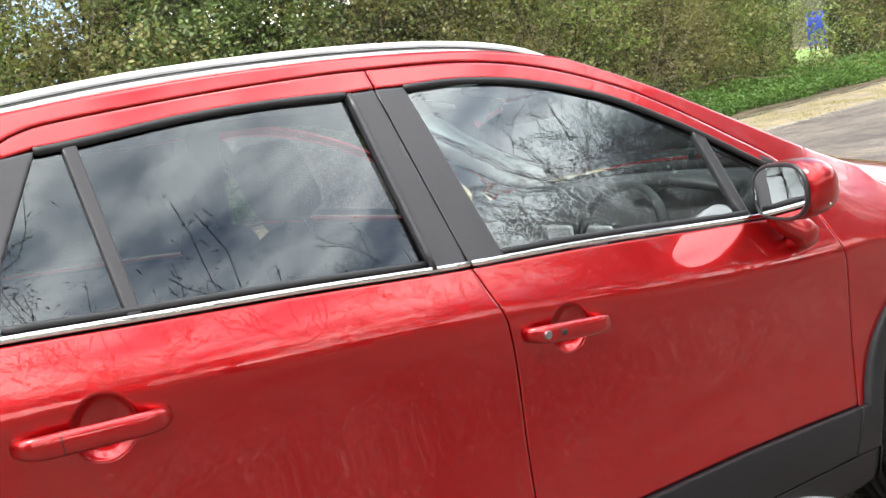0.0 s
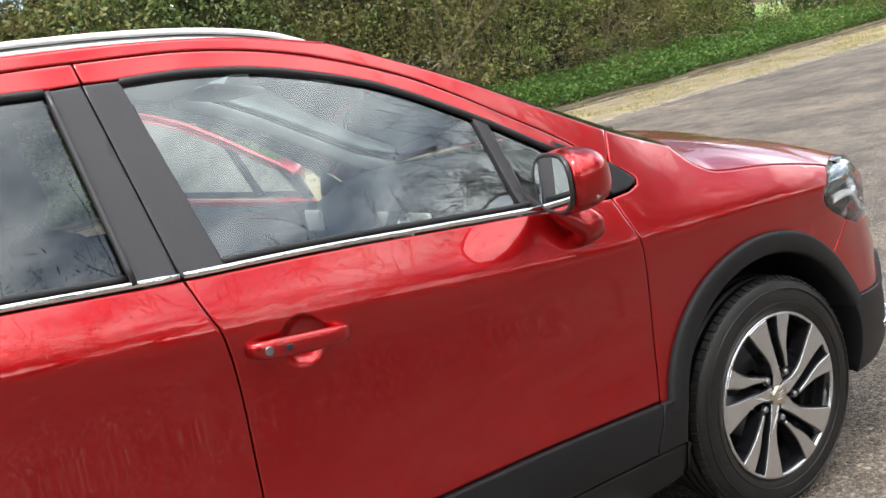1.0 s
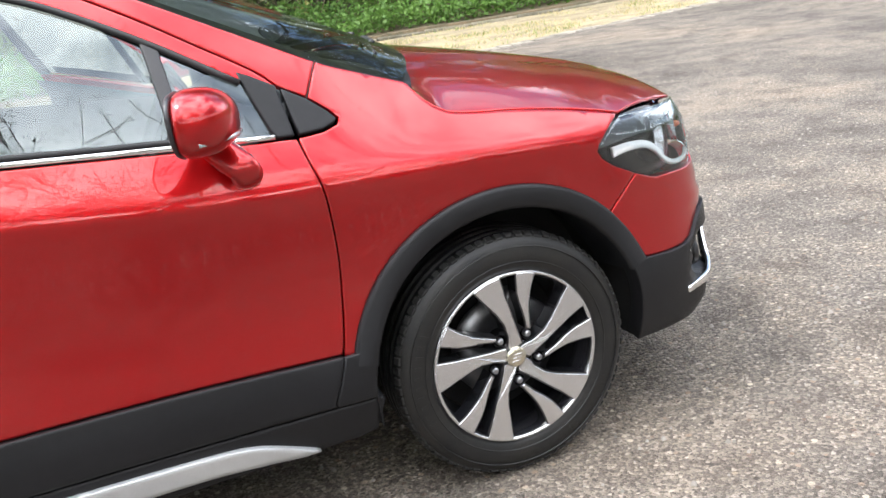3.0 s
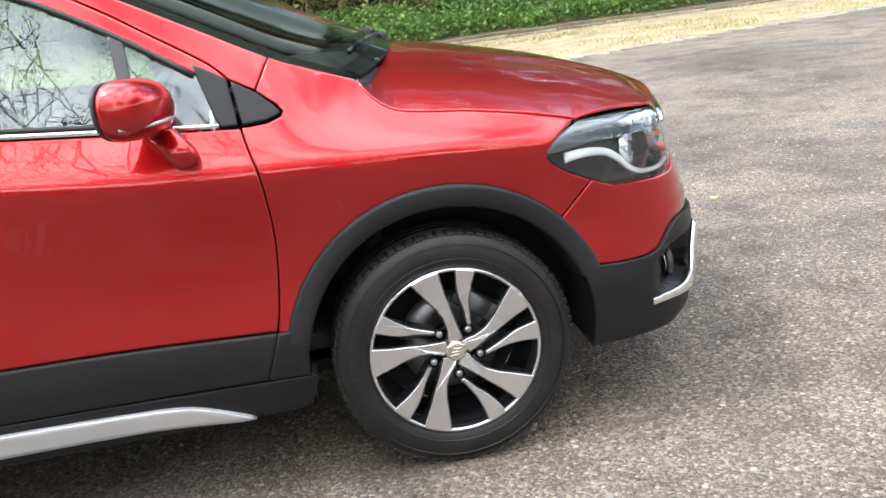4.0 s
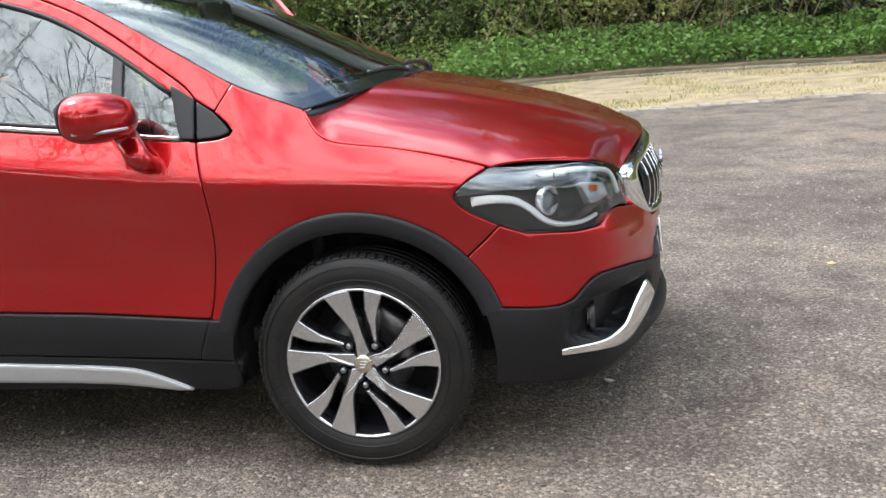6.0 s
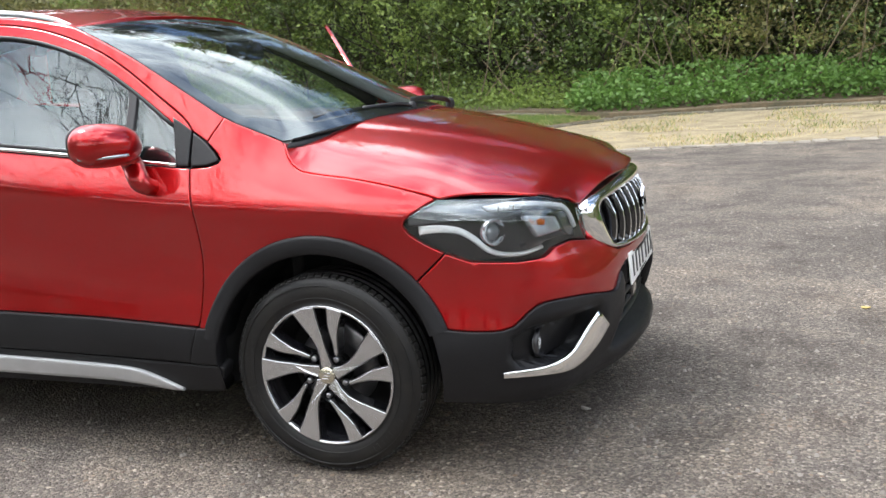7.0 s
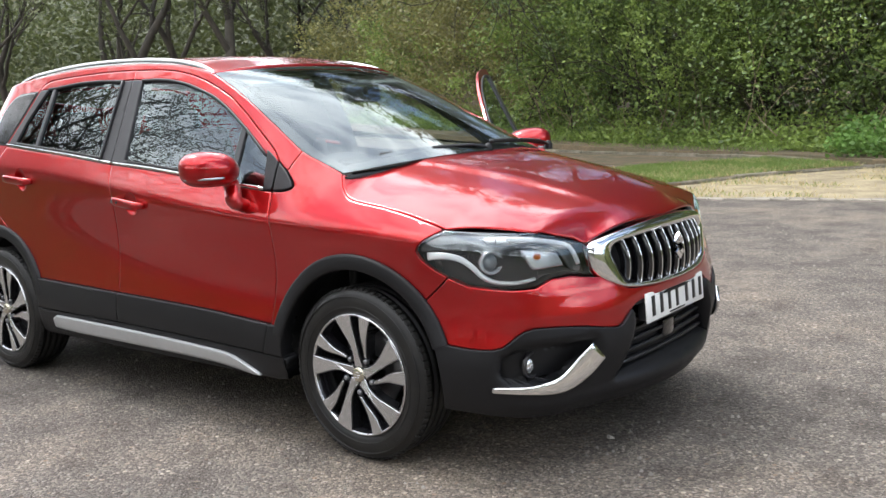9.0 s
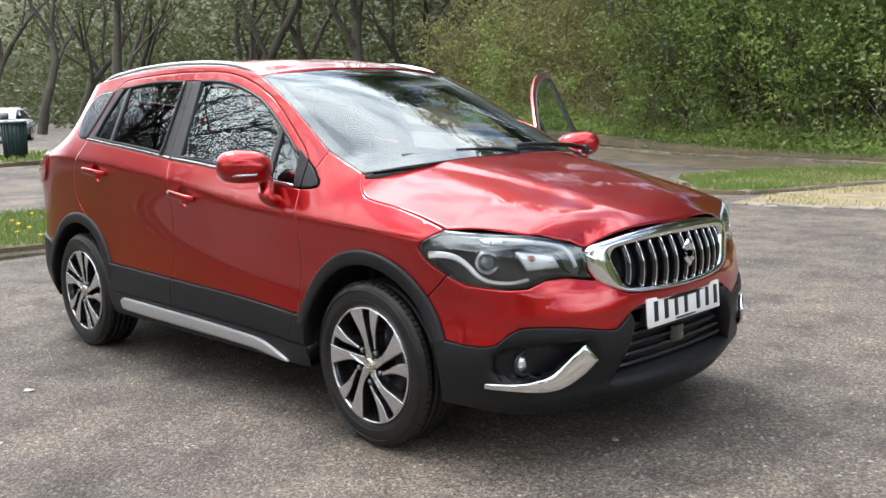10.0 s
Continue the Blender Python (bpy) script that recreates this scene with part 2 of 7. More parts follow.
AMBER = material("amber_lens", (0.62, 0.13, 0.02), rough=0.15, coat=0.6)
CLOTH = material("dark_seat_cloth", (0.030, 0.031, 0.034), rough=0.9, vary=0.3, scale=25, bump=0.3, bump_scale=400)
LINING = material("pale_grey_lining", (0.46, 0.47, 0.46), rough=0.85, vary=0.1, scale=12)
DASH = material("dark_dashboard", (0.035, 0.037, 0.041), rough=0.55, vary=0.2, scale=10, bump=0.1, bump_scale=500)
PLATE = material("white_plate", (0.80, 0.80, 0.78), rough=0.3, vary=0.06, scale=14)
INK = material("plate_black", (0.015, 0.015, 0.016), rough=0.4)
CHAMPAGNE = material("hub_cap_metal", (0.60, 0.56, 0.45), rough=0.22, metal=0.95)
ASPHALT = asphalt_material()
DRYGRASS = material("dry_grass_ground", (0.32, 0.265, 0.16), rough=0.95, vary=0.5, scale=2.2, bump=0.8, bump_scale=40, dark=(0.15, 0.12, 0.075))
EARTH = material("leaf_litter_earth", (0.15, 0.105, 0.06), rough=0.95, vary=0.5, scale=1.6, bump=0.9, bump_scale=30, dark=(0.055, 0.05, 0.026))
KERB = material("weathered_kerb_stone", (0.20, 0.175, 0.135), rough=0.9, vary=0.5, scale=5, bump=0.4, bump_scale=60, dark=(0.085, 0.08, 0.05), per_object=0.25)
SETT = material("pale_stone_sett", (0.30, 0.27, 0.225), rough=0.9, vary=0.4, scale=9, bump=0.5, bump_scale=50, per_object=0.25)
BARK = material("tree_bark", (0.072, 0.060, 0.046), rough=0.95, vary=0.55, scale=3.5, bump=1.0, bump_scale=22, dark=(0.026, 0.024, 0.019))
TWIG = material("dead_twig", (0.27, 0.215, 0.14), rough=0.95, vary=0.45, scale=5)
DARKTWIG = material("dark_branch", (0.055, 0.045, 0.034), rough=0.95, vary=0.4, scale=5)
LEAF = foliage("spring_leaves", (0.26, 0.345, 0.078), (0.034, 0.072, 0.016))
IVY = foliage("dark_evergreen_leaves", (0.16, 0.228, 0.060), (0.014, 0.038, 0.011), rough=0.4, through_light=0.2)
OLIVE = foliage("olive_twiggy_leaves", (0.26, 0.25, 0.080), (0.045, 0.046, 0.018))
NETTLE = foliage("nettle_leaves", (0.130, 0.235, 0.045), (0.040, 0.105, 0.016))
GRASS = foliage("grass_blades", (0.175, 0.245, 0.050), (0.055, 0.110, 0.018))
STRAW = foliage("straw_blades", (0.52, 0.43, 0.21), (0.24, 0.19, 0.09), through_light=0.2)
TWIGGY = foliage("fine_dark_twigs", (0.075, 0.062, 0.045), (0.03, 0.026, 0.02), through_light=0.0)
# dull leaves of farther trees; also the painted-in shade of the hedge's depth
FAR_AND_SHADE = foliage("far_and_shade_leaves", (0.098, 0.115, 0.039), (0.022, 0.029, 0.011))


# ---------------------------------------------------------------- mesh helpers
def part(name, bm, mat, parent=None, label="", smooth=True, m=None):
    """Links a bmesh as one mesh object under a thing or under a part. m: a matrix laid onto the mesh, mirrored ones too."""
    if m is not None:
        bmesh.ops.transform(bm, matrix=m, verts=bm.verts)
        if m.determinant() < 0:
            bmesh.ops.reverse_faces(bm, faces=bm.faces)
    data = bpy.data.meshes.new(name)
    for f in bm.faces:
        f.smooth = smooth
    bm.to_mesh(data)
    bm.free()
    data.materials.append(mat)
    ob = new(name, data)
    ob.parent = parent
    if label:
        tagged(ob, label)
    return ob


def empty(name, place=(0, 0, 0)):
    ob = new(name)
    ob.location = place
    ob.empty_display_size = 0.1
    return ob


def smooth_line(xs, ys):
    """A smooth function through points, with no overshoot (monotone cubic)."""
    xs, ys = np.array(xs, float), np.array(ys, float)
    h, d = np.diff(xs), np.diff(ys) / np.diff(xs)
    m = np.r_[d[0], [0 if a * b <= 0 else 2 * a * b / (a + b) for a, b in zip(d[:-1], d[1:])], d[-1]]

    def f(x):
        x = min(max(float(x), xs[0]), xs[-1])
        i = min(int(np.searchsorted(xs, x, side="right")) - 1, len(h) - 1)
        t = (x - xs[i]) / h[i]
        return float((2 * t**3 - 3 * t**2 + 1) * ys[i] + (t**3 - 2 * t**2 + t) * h[i] * m[i] + (3 * t**2 - 2 * t**3) * ys[i + 1] + (t**3 - t**2) * h[i] * m[i + 1])

    return f


def spline(points, step=0.02):
    """A smooth chain of points through the given ones (Catmull-Rom, centripetal enough for these shapes)."""
    p = [np.array(q, float) for q in points]
    out = []
    for i in range(len(p) - 1):
        a, b, c, d = p[max(i - 1, 0)], p[i], p[i + 1], p[min(i + 2, len(p) - 1)]
        n = max(1, int(np.linalg.norm(c - b) / step))
        for k in range(n):
            t = k / n
            out.append(0.5 * (2 * b + (c - a) * t + (2 * a - 5 * b + 4 * c - d) * t * t + (3 * b - a - 3 * c + d) * t**3))
    return [tuple(q) for q in out + [p[-1]]]


def resample(poly, step):
    out = []
    for (x0, y0), (x1, y1) in zip(poly, poly[1:] + poly[:1]):
        n = max(1, int(math.ceil(math.hypot(x1 - x0, y1 - y0) / step)))
        out += [(x0 + (x1 - x0) * k / n, y0 + (y1 - y0) * k / n) for k in range(n)]
    clean = [out[0]]
    for q in out[1:]:
        if math.hypot(q[0] - clean[-1][0], q[1] - clean[-1][1]) > 1e-4:
            clean.append(q)
    if math.hypot(clean[0][0] - clean[-1][0], clean[0][1] - clean[-1][1]) < 1e-4:
        clean.pop()
    return clean


def inset(poly, by):
    """A polygon (counter-clockwise) drawn in by that much."""
    p = np.array(poly)
    e = np.roll(p, -1, 0) - p
    e /= np.linalg.norm(e, axis=1)[:, None] + 1e-12
    nrm = np.stack([-e[:, 1], e[:, 0]], 1)
    a, b = np.roll(nrm, 1, 0), nrm
    s = a + b
    k = np.maximum((s * s).sum(1) / 2, 0.35)
    return [tuple(q) for q in p + by * s / k[:, None]]


def within(poly, pts, margin):
    p, q = np.array(pts), np.array(poly)
    r = np.roll(q, -1, 0)
    inside = np.zeros(len(p), bool)
    near = np.full(len(p), 9.0)
    for a, b in zip(q, r):
        cross = (a[1] > p[:, 1]) != (b[1] > p[:, 1])
        dy = b[1] - a[1] if abs(b[1] - a[1]) > 1e-12 else 1e-12
        inside ^= cross & (p[:, 0] < (b[0] - a[0]) * (p[:, 1] - a[1]) / dy + a[0])
        ab = b - a
        t = np.clip(((p - a) @ ab) / (ab @ ab + 1e-12), 0, 1)
        near = np.minimum(near, np.linalg.norm(p - a - t[:, None] * ab, axis=1))
    return inside & (near > margin)


def area2(poly):
    return sum(a[0] * b[1] - b[0] * a[1] for a, b in zip(poly, poly[1:] + poly[:1]))


from mathutils.geometry import delaunay_2d_cdt


def sheet(poly, place, step=0.035, gap=0.0025, depth=0.016, off=0.0, lip=0.005, extra=(), back=False):
    """A pressed panel: the outline poly, in the two coordinates of the surface place(u, v), meshed finely, with rounded edges turned in.
    off: how far it stands out of the surface. extra: points to mesh through, where the surface breaks."""
    if area2(poly) < 0:
        poly = poly[::-1]
    poly = resample(poly, step)
    if gap:
        poly = inset(poly, gap)
    inner = inset(poly, lip) if depth else []
    xs, ys = [q[0] for q in poly], [q[1] for q in poly]
    grid = [(x + (step * 0.5 if j % 2 else 0), y) for j, y in enumerate(np.arange(min(ys), max(ys), step * 0.87)) for x in np.arange(min(xs) - step, max(xs), step)]
    pts = list(extra)
    keep = [q for q, ok in zip(pts, within(poly, pts, lip * 1.6)) if ok] if pts else []
    ring = [q for q, ok in zip(inner, within(poly, inner, lip * 0.5)) if ok] if inner else []
    if grid:
        ok = within(poly, grid, step * 0.45)
        grid = [q for q, o in zip(grid, ok) if o]
        if keep and grid:
            kp = np.array(keep)
            grid = [q for q in grid if np.min(np.hypot(kp[:, 0] - q[0], kp[:, 1] - q[1])) > step * 0.35]
    flat = [Vector(q) for q in poly + ring + keep + grid]
    count = len(poly)
    v2, _, f2, vid, _, _ = delaunay_2d_cdt(flat, [], [list(range(count))], 1, 1e-6, True)
    bm = bmesh.new()
    made = [bm.verts.new(place(q[0], q[1])) for q in v2]
    mids = [(sum(v2[i][0] for i in f) / len(f), sum(v2[i][1] for i in f) / len(f)) for f in f2]
    f2 = [f for f, ok in zip(f2, within(poly, mids, 0.0)) if ok]
    for f in f2:
        if len(f) == 3:
            a, b, c = (v2[i] for i in f)
            if abs((b - a).cross(c - a)) < 0.006 * max((b - a).length_squared, (c - b).length_squared, (a - c).length_squared):
                continue
        try:
            bm.faces.new([made[i] for i in f])
        except ValueError:
            pass
    bm.normal_update()
    normals = [v.normal.copy() for v in made]
    where = {}
    for i, ids in enumerate(vid):
        for o in ids:
            where[o] = i
    if off:
        for v, nn in zip(made, normals):
            v.co += nn * off
    if depth:
        loop = [where[i] for i in range(count) if i in where]
        rims = []
        for down, out in ((0.0015, 0.0009), (depth, 0.0009)):
            row = []
            for k, i in enumerate(loop):
                nn = normals[i]
                t = made[loop[(k + 1) % len(loop)]].co - made[loop[k - 1]].co
                side = t.cross(nn)
                side = side.normalized() if side.length > 1e-9 else Vector((0, 0, 0))
                row.append(bm.verts.new(made[i].co - nn * down + side * out))
            rims.append(row)
        prev = [made[i] for i in loop]
        for row in rims:
            for k in range(len(loop)):
                j = (k + 1) % len(loop)
                try:
                    bm.faces.new((prev[j], prev[k], row[k], row[j]))
                except ValueError:
                    pass
            prev = row
    return bm


def sweep(path, section, closed=False, caps=True, up=(0, 0, 1)):
    """A section (points across and up) drawn along a path of 3D points; the section may be a function of 0..1."""
    bm = bmesh.new()
    p = [Vector(q) for q in path]
    rows = []
    for i, q in enumerate(p):
        t = (p[min(i + 1, len(p) - 1)] - p[max(i - 1, 0)]) if not closed else (p[(i + 1) % len(p)] - p[i - 1])
        t.normalize()
        side = t.cross(Vector(up))
        if side.length < 1e-4:
            side = t.cross(Vector((0, 1, 0)))
        side.normalize()
        top = side.cross(t)
        sec = section(i / max(1, len(p) - 1)) if callable(section) else section
        rows.append([bm.verts.new(q + side * a + top * b) for a, b in sec])
    n = len(rows[0])
    for i in range(len(rows) if closed else len(rows) - 1):
        a, b = rows[i], rows[(i + 1) % len(rows)]
        for k in range(n):
            bm.faces.new((a[k], a[(k + 1) % n], b[(k + 1) % n], b[k]))
    if caps and not closed:
        bm.faces.new(rows[0][::-1])
        bm.faces.new(rows[-1])
    bmesh.ops.recalc_face_normals(bm, faces=bm.faces)
    return bm


def ring(rx, rz=None, n=10, power=2.0):
    rz = rz or rx
    return [(rx * math.copysign(abs(math.cos(a)) ** (2 / power), math.cos(a)), rz * math.copysign(abs(math.sin(a)) ** (2 / power), math.sin(a))) for a in (2 * math.pi * k / n for k in range(n))]


def lathe(profile, n=48, axis="y", closed=False):
    """Spins (radius, along) pairs round an axis."""
    bm = bmesh.new()
    rows = []
    for k in range(n):
        a = 2 * math.pi * k / n
        c, s = math.cos(a), math.sin(a)
        rows.append([bm.verts.new({"y": (r * s, d, r * c), "z": (r * c, r * s, d), "x": (d, r * c, r * s)}[axis]) for r, d in profile])
    m = len(profile)
    for k in range(n):
        a, b = rows[k], rows[(k + 1) % n]
        for i in range(m if closed else m - 1):
            j = (i + 1) % m
            bm.faces.new((a[i], a[j], b[j], b[i]))
    bmesh.ops.remove_doubles(bm, verts=bm.verts, dist=1e-6)
    bmesh.ops.recalc_face_normals(bm, faces=bm.faces)
    return bm


def block(size, at=(0, 0, 0), bevel=0.01, segments=2, turn=None):
    bm = bmesh.new()
    bmesh.ops.create_cube(bm, size=1.0, matrix=Matrix.Diagonal((*size, 1)))
    if bevel:
        bmesh.ops.bevel(bm, geom=bm.edges[:], offset=bevel, segments=segments, affect="EDGES", profile=0.5)
    bmesh.ops.transform(bm, matrix=Matrix.Translation(at) @ (turn or Matrix()), verts=bm.verts)
    return bm


def prism(outline, place, depth, chamfer=0.0):
    """A flat outline (a, b) raised along the third axis: place(a, b, h) with h from 0 to depth."""
    bm = bmesh.new()
    levels = [(0.0, 0.0), (depth - chamfer, 0.0), (depth, chamfer)] if chamfer else [(0.0, 0.0), (depth, 0.0)]
    if area2(outline) < 0:
        outline = outline[::-1]
    rows = []
    for h, i in levels:
        rows.append([bm.verts.new(place(a, b, h)) for a, b in (inset(outline, i) if i else outline)])
    n = len(outline)
    for lo, hi in zip(rows, rows[1:]):
        for k in range(n):
            bm.faces.new((lo[k], lo[(k + 1) % n], hi[(k + 1) % n], hi[k]))
    bm.faces.new(rows[-1])
    bm.faces.new(rows[0][::-1])
    bmesh.ops.triangulate(bm, faces=[f for f in bm.faces if len(f.verts) > 4])
    bmesh.ops.recalc_face_normals(bm, faces=bm.faces)
    return bm


def merge(*parts):
    """Joins bmeshes into one."""
    out = bmesh.new()
    for b in parts:
        data = bpy.data.meshes.new("joined")
        b.to_mesh(data)
        b.free()
        out.from_mesh(data)
        bpy.data.meshes.remove(data)
    return out


# ---------------------------------------------------------------- the red car: its surface
# x runs forward from the front axle, y to the car's left, z up. Half-width, nose and tail of the body by height:
CREASE = smooth_line([-3.5, -2.4, -1.7, -1.5, -1.24, -0.67, -0.42, 0.0, 0.3, 0.6, 1.3], [1.15, 1.105, 1.046, 1.022, 0.990, 0.922, 0.905, 0.890, 0.868, 0.848, 0.83])
LEANIN = smooth_line([-3.5, -0.8, -0.4, -0.1, 0.3, 1.3], [0.51, 0.49, 0.53, 0.80, 0.95, 0.95])
NOSE = smooth_line([0.15, 0.24, 0.32, 0.42, 0.55, 0.65, 0.75, 0.83, 0.88, 1.0], [0.80, 0.870, 0.902, 0.897, 0.884, 0.886, 0.876, 0.855, 0.835, 0.77])
TAIL = smooth_line([0.15, 0.25, 0.45, 0.8, 1.03, 1.12, 1.2, 1.3, 1.45, 1.62], [-3.22, -3.32, -3.42, -3.45, -3.42, -3.26, -3.05, -2.90, -2.82, -2.74])
WIDE, XF, XR, NF, NR = 0.888, 0.15, -2.45, 2.2, 5.0
U_NOSE, U_TAIL = 1.42, -3.75
DIMPLES = [(-1.345, 0.946, 0.050, 0.052), (-2.285, 1.043, 0.052, 0.056)]


def half_width(x, z):
    c = CREASE(x)
    d = z - c
    w = WIDE - LEANIN(x) * (math.sqrt(d * d + 0.0004) + d) / 2
    t = (c - z) / (c - 0.45)
    if t > 0:
        w -= 0.020 * math.sin(math.pi * min(t, 1.0)) ** 1.2
    if z < 0.45:
        w -= 0.9 * (0.45 - z) ** 2
    return w


# plan of the nose: shares of the reach forward and of the half-width, from the side round to the middle
_plan = [(0.0, 1.0), (0.20, 0.992), (0.363, 0.977), (0.511, 0.948), (0.632, 0.906), (0.713, 0.858), (0.775, 0.785), (0.823, 0.676), (0.866, 0.560), (0.922, 0.425), (0.966, 0.280), (0.991, 0.135), (1.0, 0.0)]
_arc = np.r_[0, np.cumsum([math.hypot((b[0] - a[0]) * 0.745, (b[1] - a[1]) * 0.888) for a, b in zip(_plan, _plan[1:])])]
PLAN_X, PLAN_Y = smooth_line(_arc / _arc[-1], [q[0] for q in _plan]), smooth_line(_arc / _arc[-1], [q[1] for q in _plan])
_t = np.linspace(0, 1, 801)
_px, _py = np.array([PLAN_X(t) for t in _t]), np.array([PLAN_Y(t) for t in _t])


def skin(u, z):
    """The car's right side, from the tail's middle (u = U_TAIL) along the side (u = x) to the nose's middle (u = U_NOSE) and on round the far side."""
    far = u > U_NOSE
    if far:
        u = 2 * U_NOSE - u
    w = half_width(min(max(u, -3.4), 0.9), z)
    if u > XF:
        t = (u - XF) / (U_NOSE - XF)
        x, y = XF + (NOSE(z) - XF) * PLAN_X(t), w * PLAN_Y(t)
    elif u < XR:
        reach = XR - TAIL(z)
        s = (XR - u) / reach
        share = max(0.0, 1 - min(s, 0.8) ** NR) ** (1 / NR)
        if s > 0.8:
            share *= max(0.0, 1 - (s - 0.8) * reach / (XR - 0.8 * reach - U_TAIL))
            s = (1 - share ** NR) ** (1 / NR)
        x, y = XR - reach * s, w * share
    else:
        x, y = u, w
    return Vector((x, y if far else -y, z))


def dimpled(u, z):
    p = skin(u, z)
    for cx, cz, rx, rz in DIMPLES:
        r = ((u - cx) / rx) ** 2 + ((z - cz) / rz) ** 2
        if r < 1:
            p.y += 0.030 * (1 - r) ** 0.75
    return p


def by_y(y, z):
    """The u of the nose where it is that far from the middle."""
    share = abs(y) / half_width(0.6, z)
    return XF + (U_NOSE - XF) * float(np.interp(-share, -_py, _t))


def nose(*points):
    """Outline points on the nose, given as distance from the middle and height."""
    return [(by_y(y, z), z) for y, z in points]


def by_x(x, z):
    if x <= XF:
        return x
    return XF + (U_NOSE - XF) * float(np.interp((x - XF) / (NOSE(z) - XF), _px, _t))


def flank(*points):
    return [(by_x(x, z), z) for x, z in points]


def across(half):
    """Closes an outline on the right half of the nose with its mirror image."""
    return half + [(2 * U_NOSE - u, z) for u, z in reversed(half) if u < U_NOSE - 1e-6]


def arc(cx, cz, r, a0, a1, n=22):
    return [(cx + r * math.cos(radians(a0 + (a1 - a0) * k / n)), cz + r * math.sin(radians(a0 + (a1 - a0) * k / n))) for k in range(n + 1)]


MIRRORED = Matrix.Diagonal((1, -1, 1, 1))
HINGE = Vector((-0.44, 0.85, 0))
OPEN_DOOR = Matrix.Translation(HINGE) @ Matrix.Rotation(radians(-61), 4, "Z") @ Matrix.Translation(-HINGE) @ MIRRORED

# shut lines of the side, in x and z
GAP_TOP = spline([(-2.335, 1.497), (-2.315, 1.518), (-2.27, 1.535), (-2.2, 1.543), (-1.985, 1.553), (-1.75, 1.557), (-1.575, 1.554), (-1.33, 1.541), (-1.115, 1.500), (-0.9, 1.420), (-0.757, 1.341), (-0.62, 1.250), (-0.51, 1.175), (-0.465, 1.130)])
GAP_FRONT = spline([(-0.465, 1.130), (-0.455, 1.02), (-0.446, 0.965), (-0.427, 0.88), (-0.42, 0.73), (-0.435, 0.59), (-0.458, 0.48), (-0.50, 0.372)])
GAP_MID = spline([(-1.575, 1.554), (-1.563, 1.383), (-1.542, 1.172), (-1.530, 1.120), (-1.515, 1.06), (-1.496, 1.0), (-1.488, 0.9), (-1.489, 0.79), (-1.497, 0.62), (-1.505, 0.50), (-1.512, 0.386)])
GAP_REAR = spline([(-2.335, 1.497), (-2.40, 1.36), (-2.475, 1.21), (-2.565, 1.08), (-2.605, 0.98), (-2.602, 0.90), (-2.555, 0.83), (-2.46, 0.765)]) + arc(-2.6, 0.345, 0.443, 69, 28, 8) + [(-2.215, 0.50), (-2.215, 0.386)]
CHROME_LOW = smooth_line([-2.60, -2.39, -2.2, -1.91, -1.53, -1.27, -0.68, -0.44], [1.222, 1.205, 1.187, 1.160, 1.120, 1.098, 1.035, 1.012])
CLAD_TOP = smooth_line([-2.3, -1.5, -0.9, -0.42], [0.540, 0.522, 0.508, 0.482])
CLAD_LOW = smooth_line([-2.3, -1.5, -0.9, -0.36], [0.386, 0.384, 0.374, 0.356])
SCREEN_EDGE = spline([(-0.145, 1.083), (-0.25, 1.124), (-0.358, 1.170), (-0.55, 1.276), (-0.75, 1.386), (-0.92, 1.468), (-1.02, 1.512)])
ROOF_EDGE = spline([(-1.02, 1.512), (-1.25, 1.558), (-1.5, 1.580), (-1.8, 1.588), (-2.1, 1.582), (-2.4, 1.562), (-2.6, 1.538), (-2.74, 1.512)])
HOOD_EDGE = spline([(-0.145, 1.083), (-0.115, 1.035), (-0.069, 0.998), (0.0, 0.982), (0.12, 0.966), (0.25, 0.942), (0.36, 0.916), (0.409, 0.901)])


def cut(line, lo, hi):
    """The stretch of a chain between two heights, from the top down."""
    return [q for q in line if lo <= q[1] <= hi]


def along(f, a, b, n=24, dz=0.0):
    return [(a + (b - a) * k / n, f(a + (b - a) * k / n) + dz) for k in range(n + 1)]


def crease_points(a, b):
    return [(x, CREASE(x) + d) for x in np.arange(a, b, 0.03) for d in (-0.045, -0.02, -0.008, 0.004, 0.02, 0.045)]


def dimple_points(k):
    cx, cz, rx, rz = DIMPLES[k]
    return [(cx + r * rx * math.cos(a), cz + r * rz * math.sin(a)) for r, n in ((1.08, 44), (1.01, 44), (0.95, 44), (0.86, 36), (0.72, 30), (0.55, 24), (0.35, 14), (0.15, 6)) for a in (2 * math.pi * i / n for i in range(n))]


car = tagged(empty("car"), "red metallic crossover, black cladding, passenger door open, on worn tarmac", "car")


